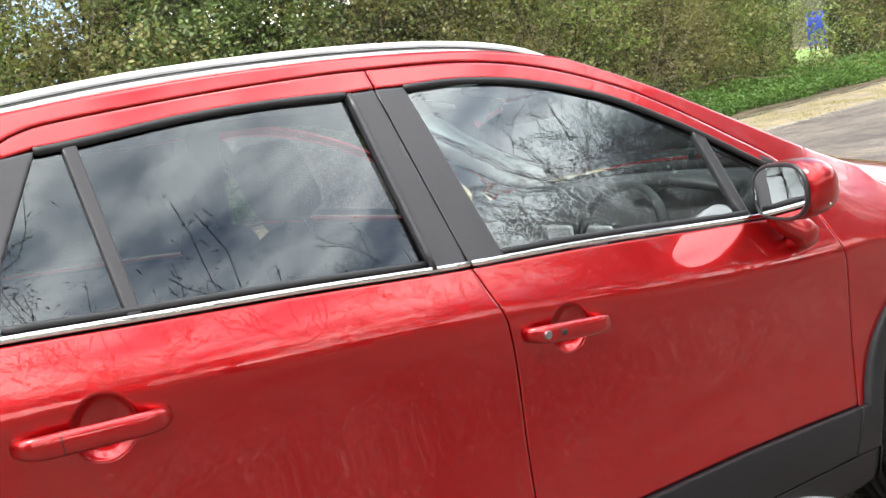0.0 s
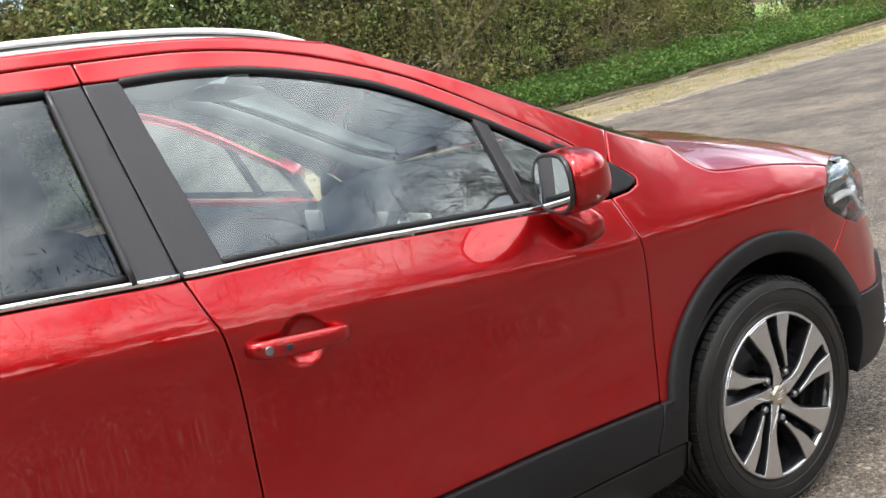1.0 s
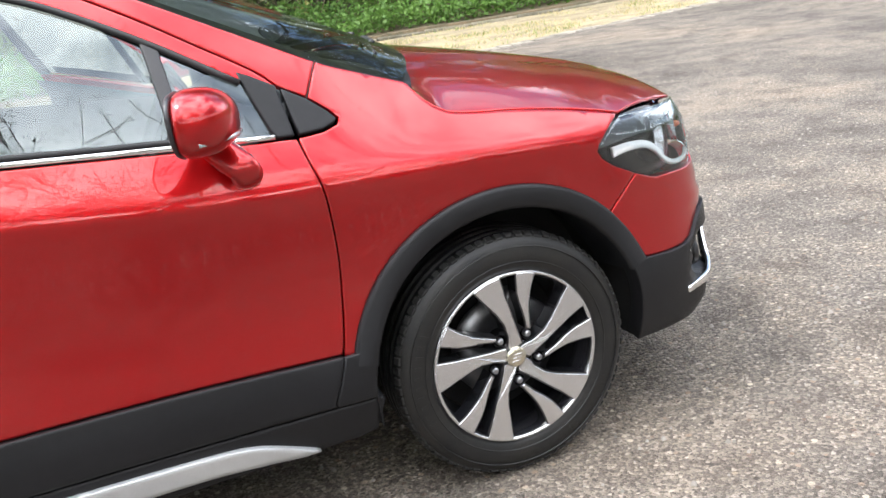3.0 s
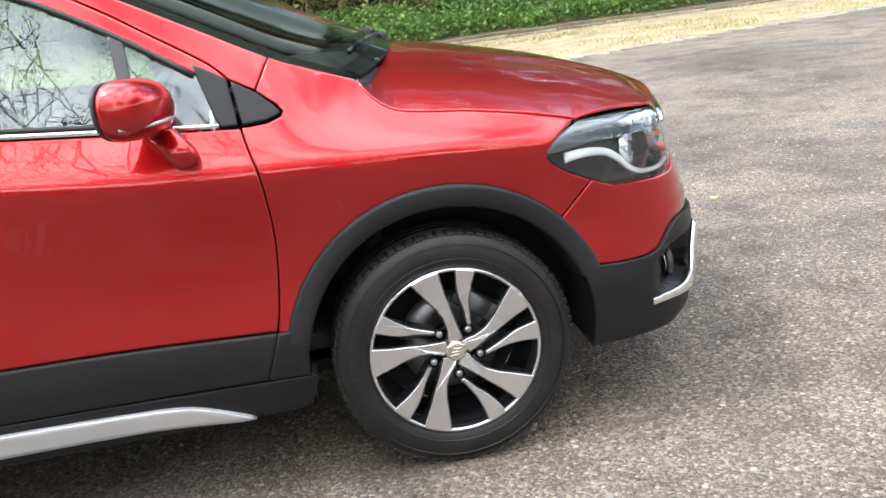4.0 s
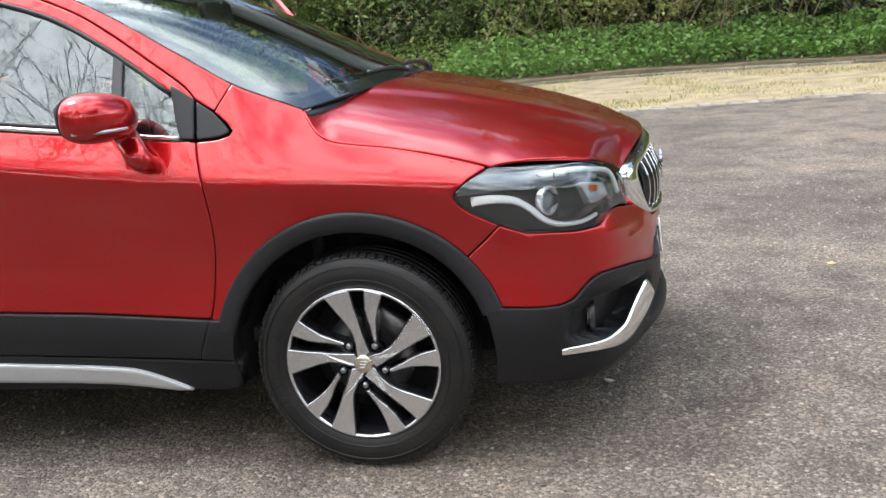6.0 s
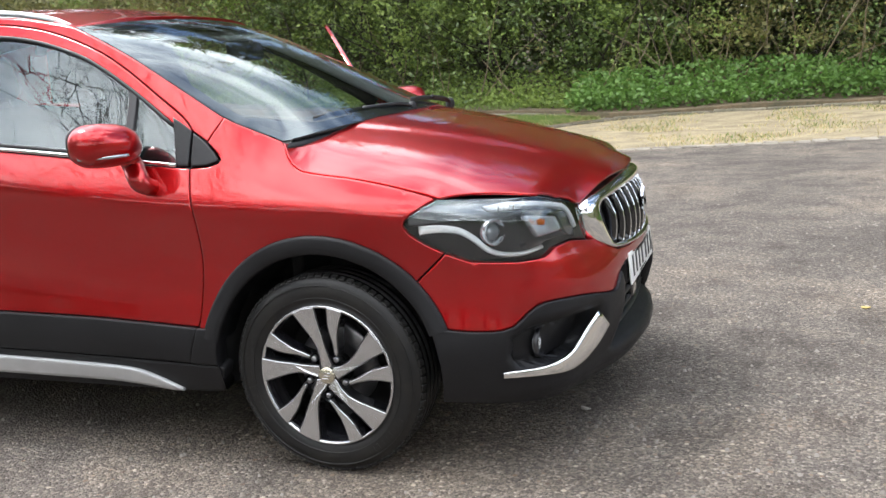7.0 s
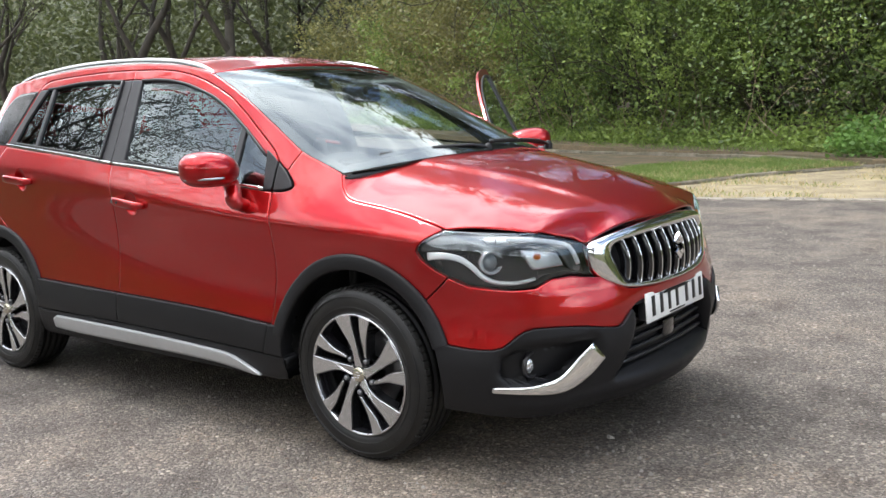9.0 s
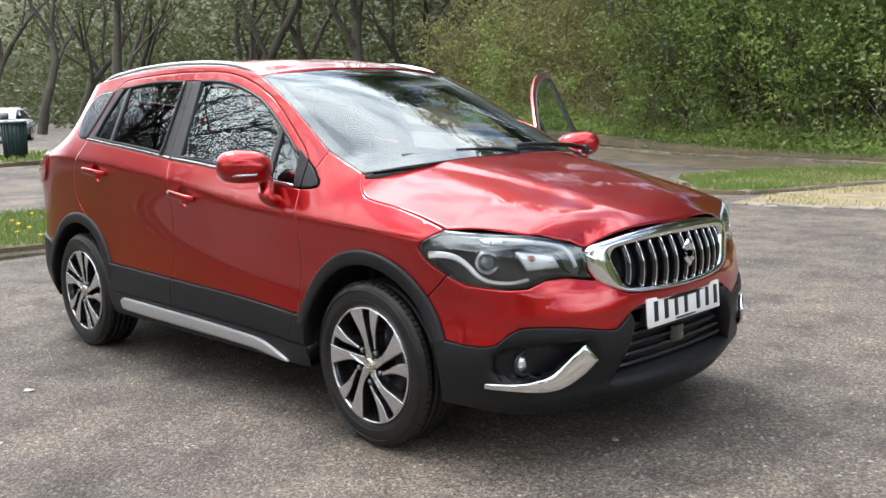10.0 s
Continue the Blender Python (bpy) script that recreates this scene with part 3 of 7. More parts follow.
def door_handle(door, x0, z0, x1, z1, m, keyhole):
    """A pull handle that bridges the recess in the door, with its end cap and, in front, its lock and button."""
    n = 26
    path = []
    for k in range(n + 1):
        t = k / n
        x, z = x0 + (x1 - x0) * t, z0 + (z1 - z0) * t
        lift = -0.012 + 0.044 * (1 - abs(2 * t - 1) ** 9)
        path.append(skin(x, z) + Vector((0, -lift, 0)))
    def section(t):
        s = 1 - 0.28 * abs(2 * t - 1) ** 6
        return ring(0.0115, 0.0195 * s, 16, 2.8)
    handle = part("handle", sweep(path, section), PAINT, door, "red body-coloured pull handle", m=m)
    xs = x0 + (x1 - x0) * 0.27
    zs = z0 + (z1 - z0) * 0.27
    cap = sweep([skin(xs + d, zs) + Vector((0, -0.0320, 0)) for d in (-0.0007, 0.0007)], ring(0.0117, 0.0197, 16, 2.8))
    part("handle_seam", cap, SEAL, door, m=m)
    if keyhole:
        xk, zk = x0 + (x1 - x0) * 0.13, z0 + (z1 - z0) * 0.13
        disc = lathe([(0.0001, -0.002), (0.0080, -0.002), (0.0090, -0.001), (0.0090, 0.006)], 18)
        part("lock", disc, STEEL, door, "round metal key lock", smooth=False, m=(m or Matrix()) @ Matrix.Translation(skin(xk, zk) + Vector((0, -0.0405, 0))))
        xk, zk = x0 + (x1 - x0) * 0.32, z0 + (z1 - z0) * 0.32
        part("entry_button", block((0.014, 0.005, 0.012), bevel=0.002), SEAL, door, "black rubber entry button", m=(m or Matrix()) @ Matrix.Translation(skin(xk, zk) + Vector((0, -0.0420, 0))))


def door_mirror(door, m):
    """A door mirror: red shell, black surround, glass, light strip and stalk."""
    c = Vector((-0.680, -0.952, 1.106))
    bm = bmesh.new()
    bmesh.ops.create_uvsphere(bm, u_segments=36, v_segments=22, radius=1.0)
    for v in bm.verts:
        x, y, z = v.co
        p = 2 / 2.5
        x, y, z = (math.copysign(abs(q) ** p, q) for q in (x, y, z))
        n = (abs(x) ** 2.5 + abs(y) ** 2.5 + abs(z) ** 2.5) ** (1 / 2.5)
        x, y, z = x / n, y / n, z / n
        front = (x + 1) / 2
        lower = 0.070 if z < 0 else 0.078
        v.co = Vector((0.084 * x if x > 0 else 0.052 * x, y * (0.126 - 0.016 * front ** 2), z * lower * (1 - 0.12 * front ** 2) + 0.010 * y * -1 * (1 if z > 0 else 0.2)))
    shell = bmesh.ops.bisect_plane(bm, geom=bm.verts[:] + bm.edges[:] + bm.faces[:], plane_co=(-0.038, 0, 0), plane_no=(-1, 0, 0), clear_outer=True)
    base = (m or Matrix()) @ Matrix.Translation(c) @ Matrix.Rotation(radians(-19), 4, "Z")
    part("mirror_shell", bm, PAINT, door, "red painted door mirror shell", m=base)
    rim = [(-0.036, 0.110 * math.copysign(abs(math.cos(a)) ** 0.7, math.cos(a)), 0.003 + 0.064 * math.copysign(abs(math.sin(a)) ** 0.7, math.sin(a)) - 0.010 * math.cos(a)) for a in (2 * math.pi * k / 40 for k in range(40))]
    part("mirror_surround", sweep(rim, ring(0.006, 0.006, 8), closed=True, up=(1, 0, 0)), SATIN, door, "black mirror surround", m=base)
    face = [(0.107 * math.copysign(abs(math.cos(a)) ** 0.7, math.cos(a)), 0.062 * math.copysign(abs(math.sin(a)) ** 0.7, math.sin(a)) - 0.009 * math.cos(a) + 0.004) for a in (2 * math.pi * k / 40 for k in range(40))]
    part("mirror_pane", prism(face, lambda a, b, h: (-0.036 - h, a, b), 0.004, 0.001), MIRROR, door, "mirror glass", smooth=False, m=base)
    strip = [(0.0815 - 0.050 * (abs(y) / 0.1) ** 2.6, y, -0.029) for y in np.linspace(-0.112, 0.030, 20)]
    part("turn_signal", sweep(strip, ring(0.003, 0.0052, 8)), SIGNAL, door, "clear turn signal strip in a chrome line", m=base)
    foot = skin(-0.615, 0.962)
    stalk = [c + Vector((0.030, 0.062, -0.035)), c + Vector((0.036, 0.078, -0.072)), foot + Vector((0.016, -0.040, 0.020)), foot + Vector((0.022, -0.010, 0.0)), foot + Vector((0.022, 0.02, -0.010))]
    part("mirror_stalk", sweep(spline(stalk, 0.012), lambda t: ring(0.028, 0.036 - 0.002 * t, 16, 2.6), up=(1, 0, 0)), PAINT, door, "red mirror stalk", m=m)


def front_door(m):
    low = cut(GAP_MID, 0.0, CHROME_LOW(-1.53) - 0.001)
    low = [q for q in low if q[1] > CLAD_TOP(-1.5)] + [(-1.504, CLAD_TOP(-1.504))]
    fr = [q for q in GAP_FRONT if CLAD_TOP(-0.46) < q[1] < CHROME_LOW(-0.455)]
    outline = low + along(CLAD_TOP, -1.504, -0.458)[1:] + fr[::-1] + along(CHROME_LOW, -0.455, -1.53)
    door = part("front_door", sheet(outline, dimpled, extra=crease_points(-1.6, -0.4) + dimple_points(0)), PAINT, car, "red front door", m=m)
    clad = along(CLAD_LOW, -1.511, -0.495) + [q for q in GAP_FRONT if CLAD_LOW(-0.5) < q[1] < CLAD_TOP(-0.46)][::-1] + along(CLAD_TOP, -0.458, -1.504)
    part("cladding", sheet(clad, skin, off=0.014, depth=0.03, lip=0.008), BLACK, door, "grained black door cladding", m=m)
    win_top = spline([(-1.500, 1.506), (-1.36, 1.502), (-1.214, 1.482), (-1.068, 1.443), (-0.922, 1.388), (-0.737, 1.284), (-0.578, 1.178), (-0.548, 1.158)])
    upper = [q for q in GAP_TOP if q[0] >= -1.576]
    part("door_frame", sheet(upper + [(-0.548, 1.158)] + win_top[::-1] + [(-1.571, 1.510)], skin, step=0.02), PAINT, door, m=m)
    part("pillar_trim", sheet([(-1.573, 1.509), (-1.534, 1.124), (-1.441, 1.118), (-1.500, 1.506)], skin, step=0.04, off=0.001, gap=0.002), SATIN, door, "satin black pillar trim", m=m)
    pane = [q for q in win_top if q[0] <= -0.737] + [(-0.722, CHROME_LOW(-0.722) + 0.016)] + along(CHROME_LOW, -0.722, -1.443, 14, 0.018)
    part("window_pane", sheet(pane, skin, gap=-0.005, depth=0, off=-0.008), GLASS, door, "clear front window", m=m).visible_shadow = False
    small = [(-0.705, 1.266), (-0.58, 1.178), (-0.548, 1.156), (-0.512, 1.034), (-0.690, 1.056)]
    part("quarter_pane", sheet(small, skin, gap=-0.004, depth=0, off=-0.008), GLASS, door, "small clear fixed quarter window", m=m).visible_shadow = False
    part("window_seal", sweep([skin(*q) + Vector((0, -0.001, -0.004)) for q in win_top], ring(0.006, 0.008, 8)), SEAL, door, m=m)
    part("window_divider", sheet([(-0.741, 1.287), (-0.703, 1.266), (-0.690, 1.048), (-0.726, 1.052)], skin, step=0.03, off=0.001), SATIN, door, "black window divider", m=m)
    part("sail_trim", sheet([(-0.552, 1.182), (-0.52, 1.166), (-0.468, 1.134), (-0.457, 1.018), (-0.50, 1.020), (-0.512, 1.04)], skin, step=0.03, off=0.003), BLACK, door, "black corner trim of the door", m=m)
    strip = [skin(x, z) + Vector((0, -0.004, 0)) for x, z in along(CHROME_LOW, -1.528, -0.505, 30, 0.008)]
    part("chrome_strip", sweep(strip, ring(0.004, 0.0062, 10, 3)), CHROME, door, "bright chrome window sill strip", m=m)
    wipe = [skin(x, z) + Vector((0, 0.002, 0)) for x, z in along(CHROME_LOW, -1.445, -0.70, 24, 0.020)]
    part("window_wiper_seal", sweep(wipe, ring(0.005, 0.007, 8)), SEAL, door, m=m)
    door_handle(door, -1.458, 0.962, -1.250, 0.937, m, True)
    door_mirror(door, m)
    lining = [q for q in inset(resample(outline[::-1] if area2(outline) < 0 else outline, 0.05), 0.02)]
    part("door_lining", sheet(lining, lambda u, z: skin(u, z) + Vector((0, 0.065, 0)), gap=0, depth=0), DASH, door, "dark moulded door lining", m=m)
    return door


def rear_door(m):
    low = [q for q in GAP_MID if CLAD_TOP(-1.5) < q[1] < CHROME_LOW(-1.53)]
    rear = [q for q in GAP_REAR if CLAD_TOP(-2.22) < q[1] < CHROME_LOW(-2.475)]
    outline = along(CHROME_LOW, -1.53, -2.475) + rear + [(-2.215, CLAD_TOP(-2.215))] + along(CLAD_TOP, -2.21, -1.504) + low[::-1]
    door = part("rear_door", sheet(outline, dimpled, extra=crease_points(-2.6, -1.4) + dimple_points(1)), PAINT, car, "red rear door", m=m)
    clad = along(CLAD_LOW, -2.215, -1.511) + [(-1.504, CLAD_TOP(-1.504))] + along(CLAD_TOP, -1.504, -2.215)
    part("cladding", sheet(clad, skin, off=0.014, depth=0.03, lip=0.008), BLACK, door, "grained black door cladding", m=m)
    top = spline([(-2.262, 1.500), (-2.2, 1.502), (-2.0, 1.516), (-1.827, 1.518), (-1.645, 1.510)])
    part("door_frame", sheet([q for q in GAP_TOP if q[0] <= -1.575] + [(-1.571, 1.510)] + top[::-1] + [(-2.325, 1.490)], skin, step=0.02), PAINT, door, m=m)
    part("pillar_trim", sheet([(-1.645, 1.509), (-1.574, 1.509), (-1.535, 1.126), (-1.622, 1.136)], skin, step=0.04, off=0.001, gap=0.002), SATIN, door, "satin black pillar trim", m=m)
    ridge = [skin(-1.640 + 0.022 * t, 1.506 - 0.37 * t) + Vector((0, -0.006, 0)) for t in np.linspace(0, 1, 12)]
    part("pillar_ridge", sweep(ridge, ring(0.006, 0.008, 8)), SATIN, door, m=m)
    pane = top + [(-1.622, CHROME_LOW(-1.622) + 0.018)] + along(CHROME_LOW, -1.622, -2.178, 14, 0.018) + [(-2.192, 1.5)]
    part("window_pane", sheet(pane[1:-1] + [(-2.19, 1.503)], skin, gap=-0.006, depth=0, off=-0.008), PRIVACY, door, "dark tinted rear window", m=m).visible_shadow = False
    small = [(-2.262, 1.498), (-2.218, 1.500), (-2.203, CHROME_LOW(-2.2) + 0.016), (-2.392, CHROME_LOW(-2.392) + 0.016), (-2.358, 1.33)]
    part("quarter_pane", sheet(small, skin, gap=-0.004, depth=0, off=-0.008), PRIVACY, door, "dark tinted fixed quarter window", m=m).visible_shadow = False
    part("window_seal", sweep([skin(*q) + Vector((0, -0.001, -0.004)) for q in top], ring(0.006, 0.008, 8)), SEAL, door, m=m)
    part("window_divider", sheet([(-2.219, 1.503), (-2.190, 1.502), (-2.176, 1.194), (-2.204, 1.197)], skin, step=0.03, off=0.002), SATIN, door, "black window divider", m=m)
    part("corner_trim", sheet([(-2.258, 1.498), (-2.358, 1.33), (-2.394, CHROME_LOW(-2.394) + 0.012), (-2.468, CHROME_LOW(-2.468) + 0.006), (-2.397, 1.36), (-2.334, 1.492)], skin, step=0.035, off=0.002), SATIN, door, "satin black rear corner trim", m=m)
    strip = [skin(x, z) + Vector((0, -0.004, 0)) for x, z in along(CHROME_LOW, -2.470, -1.536, 30, 0.008)]
    part("chrome_strip", sweep(strip, ring(0.004, 0.0062, 10, 3)), CHROME, door, "bright chrome window sill strip", m=m)
    wipe = [skin(x, z) + Vector((0, 0.002, 0)) for x, z in along(CHROME_LOW, -2.39, -1.62, 24, 0.020)]
    part("window_wiper_seal", sweep(wipe, ring(0.005, 0.007, 8)), SEAL, door, m=m)
    door_handle(door, -2.418, 1.052, -2.184, 1.034, m, False)
    lining = inset(resample(outline[::-1] if area2(outline) < 0 else outline, 0.05), 0.02)
    part("door_lining", sheet(lining, lambda u, z: skin(u, z) + Vector((0, 0.065, 0)), gap=0, depth=0), DASH, door, "dark moulded door lining", m=m)
    return door


def side_body(m):
    """Front wing, roof side with quarter panel, arch and sill cladding of one side."""
    lamp_rear = spline(flank((0.409, 0.901), (0.345, 0.868), (0.307, 0.823), (0.35, 0.778), (0.428, 0.737)))
    wing = [(-0.358, 1.170)] + cut(SCREEN_EDGE, 0, 1.166)[::-1] + HOOD_EDGE[1:] + lamp_rear[1:] + flank((0.335, 0.652)) + arc(0, 0.345, 0.443, 42.5, 163, 26)
    wing += [(-0.458, 0.480)] + [q for q in GAP_FRONT if 0.482 < q[1] < 1.012][::-1] + [(-0.452, 1.014), (-0.39, 1.016), (-0.352, 1.026), (-0.345, 1.038), (-0.362, 1.058), (-0.404, 1.094)]
    front_wing = part("front_wing", sheet(wing, skin, step=0.03, extra=crease_points(-0.5, 0.45)), PAINT, car, "red front wing", m=m)
    part("corner_trim", sheet([(-0.450, 1.017), (-0.39, 1.019), (-0.356, 1.028), (-0.350, 1.038), (-0.366, 1.057), (-0.406, 1.093), (-0.462, 1.128), (-0.455, 1.06)], skin, step=0.03, off=0.004), BLACK, front_wing, "black triangular corner trim", m=m)
    top = [q for q in GAP_TOP][::-1]
    rear = [q for q in GAP_REAR if q[1] > 0.56]
    body = [(-0.404, 1.094)] + top + rear[1:] + arc(-2.6, 0.345, 0.443, 75, 152, 22) + [(-3.02, 0.60), (-3.2, 0.62), (-3.45, 0.64), (U_TAIL, 0.64), (U_TAIL, 1.40), (-3.3, 1.44), (-2.95, 1.480)] + ROOF_EDGE[::-1] + cut(SCREEN_EDGE, 1.174, 2)[::-1] + [(-0.358, 1.170)]
    side = part("body_side", sheet(body, skin, step=0.04, extra=crease_points(-3.3, -2.6)), PAINT, car, "red roof side and rear quarter panel", m=m)
    q = spline([(-2.346, 1.490), (-2.47, 1.484), (-2.545, 1.470), (-2.605, 1.42), (-2.635, 1.35), (-2.628, 1.28), (-2.60, 1.236), (-2.55, 1.220)]) + [(-2.482, 1.216), (-2.408, 1.36)]
    part("quarter_frame", sheet(q, skin, step=0.03, gap=0, off=0.002, depth=0.004), SEAL, side, m=m)
    part("quarter_pane", sheet(q, skin, step=0.03, gap=0.008, off=0.005, depth=0.003), GLOSSBLACK, side, "dark rear quarter window", m=m)
    lamp = flank((-2.97, 1.125), (-3.10, 1.135)) + [(-3.28, 1.12), (-3.34, 1.02), (-3.22, 0.955), (-3.07, 0.965), (-2.99, 1.03)]
    part("tail_lamp", sheet(spline(lamp + lamp[:1], 0.02), skin, step=0.03, gap=0, off=0.012, depth=0.02), REDLENS, side, "red tail lamp", m=m)
    bump = arc(-2.6, 0.345, 0.443, 152, 186, 8) + [(-3.03, 0.25), (U_TAIL, 0.25), (U_TAIL, 0.64), (-3.45, 0.64), (-3.2, 0.62), (-3.02, 0.60)]
    part("rear_bumper", sheet(bump, skin, step=0.05, off=0.012), BLACK, car, "black rear bumper", m=m)
    # arch lips, drawn round the wheel openings and tucked in behind
    for cx, a0, a1, nm in ((0.0, 20.5, 166, "front_arch_cladding"), (-2.6, 14, 180, "rear_arch_cladding")):
        bm = bmesh.new()
        rows = []
        for k in range(49):
            a = radians(a0 + (a1 - a0) * k / 48)
            row = []
            for r, o in ((0.452, -0.012), (0.452, 0.006), (0.449, 0.012), (0.440, 0.016), (0.415, 0.018), (0.398, 0.018), (0.392, 0.014), (0.390, 0.004), (0.394, -0.06), (0.40, -0.12)):
                x, z = cx + r * math.cos(a), 0.345 + r * math.sin(a)
                p = skin(by_x(x, max(z, 0.25)) if cx == 0 else x, max(z, 0.25))
                p.z = z
                nrm = Vector((0.35 * math.cos(a) if cx == 0 and a < 1.2 else 0, -1, 0)).normalized()
                row.append(bm.verts.new(p + nrm * o))
            rows.append(row)
        for a, b in zip(rows, rows[1:]):
            for i in range(len(a) - 1):
                bm.faces.new((a[i], b[i], b[i + 1], a[i + 1]))
        bmesh.ops.recalc_face_normals(bm, faces=bm.faces)
        part(nm, bm, BLACK, car, "grained black wheel arch cladding", m=m)
        # liner
        liner = bmesh.new()
        rows = []
        for k in range(33):
            a = radians(-12 + 204 * k / 32)
            rows.append([liner.verts.new((cx + 0.402 * math.cos(a), y, 0.345 + 0.402 * math.sin(a))) for y in (-0.83, -0.56)])
        for a, b in zip(rows, rows[1:]):
            liner.faces.new((a[0], a[1], b[1], b[0]))
        hub = [liner.verts.new((cx + 0.402 * math.cos(radians(-12 + 204 * k / 32)), -0.56, 0.345 + 0.402 * math.sin(radians(-12 + 204 * k / 32)))) for k in range(33)]
        liner.faces.new(hub)
        part("wheel_housing", liner, VOID, car, "dark wheel housing", m=m)
    # lower corner between front arch and door
    low_gap = [q for q in GAP_FRONT if 0.37 < q[1] < 0.478]
    corner = arc(0, 0.345, 0.394, 153, 192, 14) + [(-0.39, 0.356)] + along(CLAD_LOW, -0.40, -0.495, 4) + low_gap[::-1] + [(-0.458, 0.482), (-0.422, 0.482)]
    part("wing_cladding", sheet(corner, skin, off=0.015, depth=0.06, lip=0.007, gap=0.001), BLACK, car, "grained black wing cladding", m=m)
    sill = [(-2.232, 0.384)] + along(CLAD_LOW, -2.22, -0.385, 30, -0.004) + [(-0.372, 0.345), (-0.400, 0.258)] + [(x, 0.250) for x in np.linspace(-0.45, -2.2, 20)] + [(-2.235, 0.262)]
    s = part("sill", sheet(sill, lambda u, z: skin(u, z) + Vector((0, 0.001, 0)), off=0.010, depth=0.06, lip=0.01), BLACK, car, "grained black sill cladding", m=m)
    silver = spline([(-2.085, 0.300), (-2.080, 0.345), (-2.05, 0.360), (-1.6, 0.356), (-1.2, 0.350), (-0.95, 0.343), (-0.78, 0.335), (-0.70, 0.322), (-0.62, 0.290), (-0.555, 0.258)]) + spline([(-0.60, 0.258), (-0.75, 0.276), (-0.9, 0.284), (-1.3, 0.288), (-1.8, 0.290), (-2.04, 0.295)])
    part("sill_strip", sheet(silver, skin, off=0.022, depth=0.022, gap=0, lip=0.012), SILVER, s, "silver painted side skid strip", m=m)
    # near-black sheet added behind the shut lines, its colour standing for their shade
    part("gap_shade_sheet", sheet([(-2.2, 0.27)] + arc(-2.6, 0.345, 0.43, 4, 80, 12) + [(-2.55, 0.85), (-2.58, 1.18)] + along(CHROME_LOW, -2.56, -0.47, 20, -0.012) + [(-0.3, 1.0), (0.0, 0.95), (0.35, 0.86), (0.36, 0.72)] + arc(0, 0.345, 0.43, 50, 178, 18), lambda u, z: skin(u, z) + Vector((0, 0.030, 0)), step=0.08, gap=0, depth=0), VOID, car, m=m)
    frame = [skin(*q) + Vector((0, 0.045, -0.012)) for q in GAP_TOP]
    part("door_aperture", sweep(frame, ring(0.030, 0.030, 8)), VOID, car, m=m)
    pill = [skin(-1.57, 1.53) + Vector((0, 0.06, 0)), skin(-1.53, 1.12) + Vector((0, 0.07, 0)), skin(-1.50, 0.5) + Vector((0, 0.07, 0))]
    part("centre_pillar", sweep(spline(pill, 0.08), ring(0.030, 0.055, 10, 3), up=(1, 0, 0)), DASH, car, "dark centre pillar lining", m=m)
    pil = [skin(x, z - 0.02) + Vector((0, 0.055, -0.008)) for x, z in SCREEN_EDGE[::3]]
    part("screen_pillar_lining", sweep(pil, ring(0.026, 0.026, 10)), LINING, car, "pale screen pillar lining", m=m)


side_body(None)
side_body(MIRRORED)
front_door(None)
front_door(OPEN_DOOR)
rear_door(None)
rear_door(MIRRORED)


# ---- bonnet, screen, roof
he = [tuple(skin(by_x(x, z), z)) for x, z in HOOD_EDGE] + [tuple(skin(by_y(y, z), z)) for y, z in ((0.68, 0.884), (0.60, 0.862), (0.53, 0.841), (0.487, 0.829))]
hx = [p[0] for p in he]
HOOD_Y = smooth_line(hx + [0.86], [-p[1] for p in he] + [0.44])
HOOD_Z = smooth_line(hx + [0.86], [p[2] for p in he] + [0.81])
HOOD_C = smooth_line([-0.2, -0.02, 0.2, 0.45, 0.65, 0.76, 0.82, 0.86], [1.150, 1.122, 1.078, 1.018, 0.962, 0.925, 0.897, 0.868])


def bonnet(x, y):
    s = abs(y) / HOOD_Y(x)
    z = HOOD_C(x) - (HOOD_C(x) - HOOD_Z(x)) * min(s, 1.15) ** 2.9
    ridge = 0.26 + 0.20 * min(max((0.75 - x) / 0.9, 0), 1)
    t = min(max((abs(y) - ridge + 0.045) / 0.09, 0), 1)
    return Vector((x, y, z + 0.009 * (1 - t * t * (3 - 2 * t)) * min(1, max(0, (0.80 - x) / 0.25))))


front_line = [(0.847 - 0.078 * (y / 0.487) ** 2, y) for y in np.linspace(-0.487, 0.487, 25)]
rear_line = [(0.005 - 0.150 * (y / 0.755) ** 2, y) for y in np.linspace(0.755, -0.755, 25)]
outline = [(p[0], p[1]) for p in he[:-1]] + front_line + [(p[0], -p[1]) for p in he[:-1][::-1]] + rear_line[1:-1]
ridges = [(x, s * (0.26 + 0.20 * min(max((0.75 - x) / 0.9, 0), 1) + d)) for x in np.arange(-0.1, 0.83, 0.04) for s in (-1, 1) for d in (-0.045, -0.02, 0, 0.02, 0.045)]
part("bonnet", sheet(outline, bonnet, step=0.028, gap=0.003, depth=0.007, extra=ridges), PAINT, car, "red bonnet with two soft ridges mirroring branches")

SCREEN_C = spline([(0.03, 1.128), (-0.25, 1.265), (-0.55, 1.402), (-0.80, 1.500), (-0.945, 1.545)])


def screen_surface(inner=0.0):
    """Rows of points over the windscreen, from its foot to its top."""
    rows = []
    for k in range(25):
        t = k / 24
        ex, ez = SCREEN_EDGE[min(int(t * (len(SCREEN_EDGE) - 1)), len(SCREEN_EDGE) - 1)]
        cx, cz = SCREEN_C[min(int(t * (len(SCREEN_C) - 1)), len(SCREEN_C) - 1)]
        ey = -skin(ex, ez).y - 0.006
        rows.append([Vector((cx + (ex - cx) * abs(s) ** 2.2, s * ey, cz + (ez - cz) * abs(s) ** 2.2 - inner)) for s in np.linspace(-1, 1, 33)])
    return rows


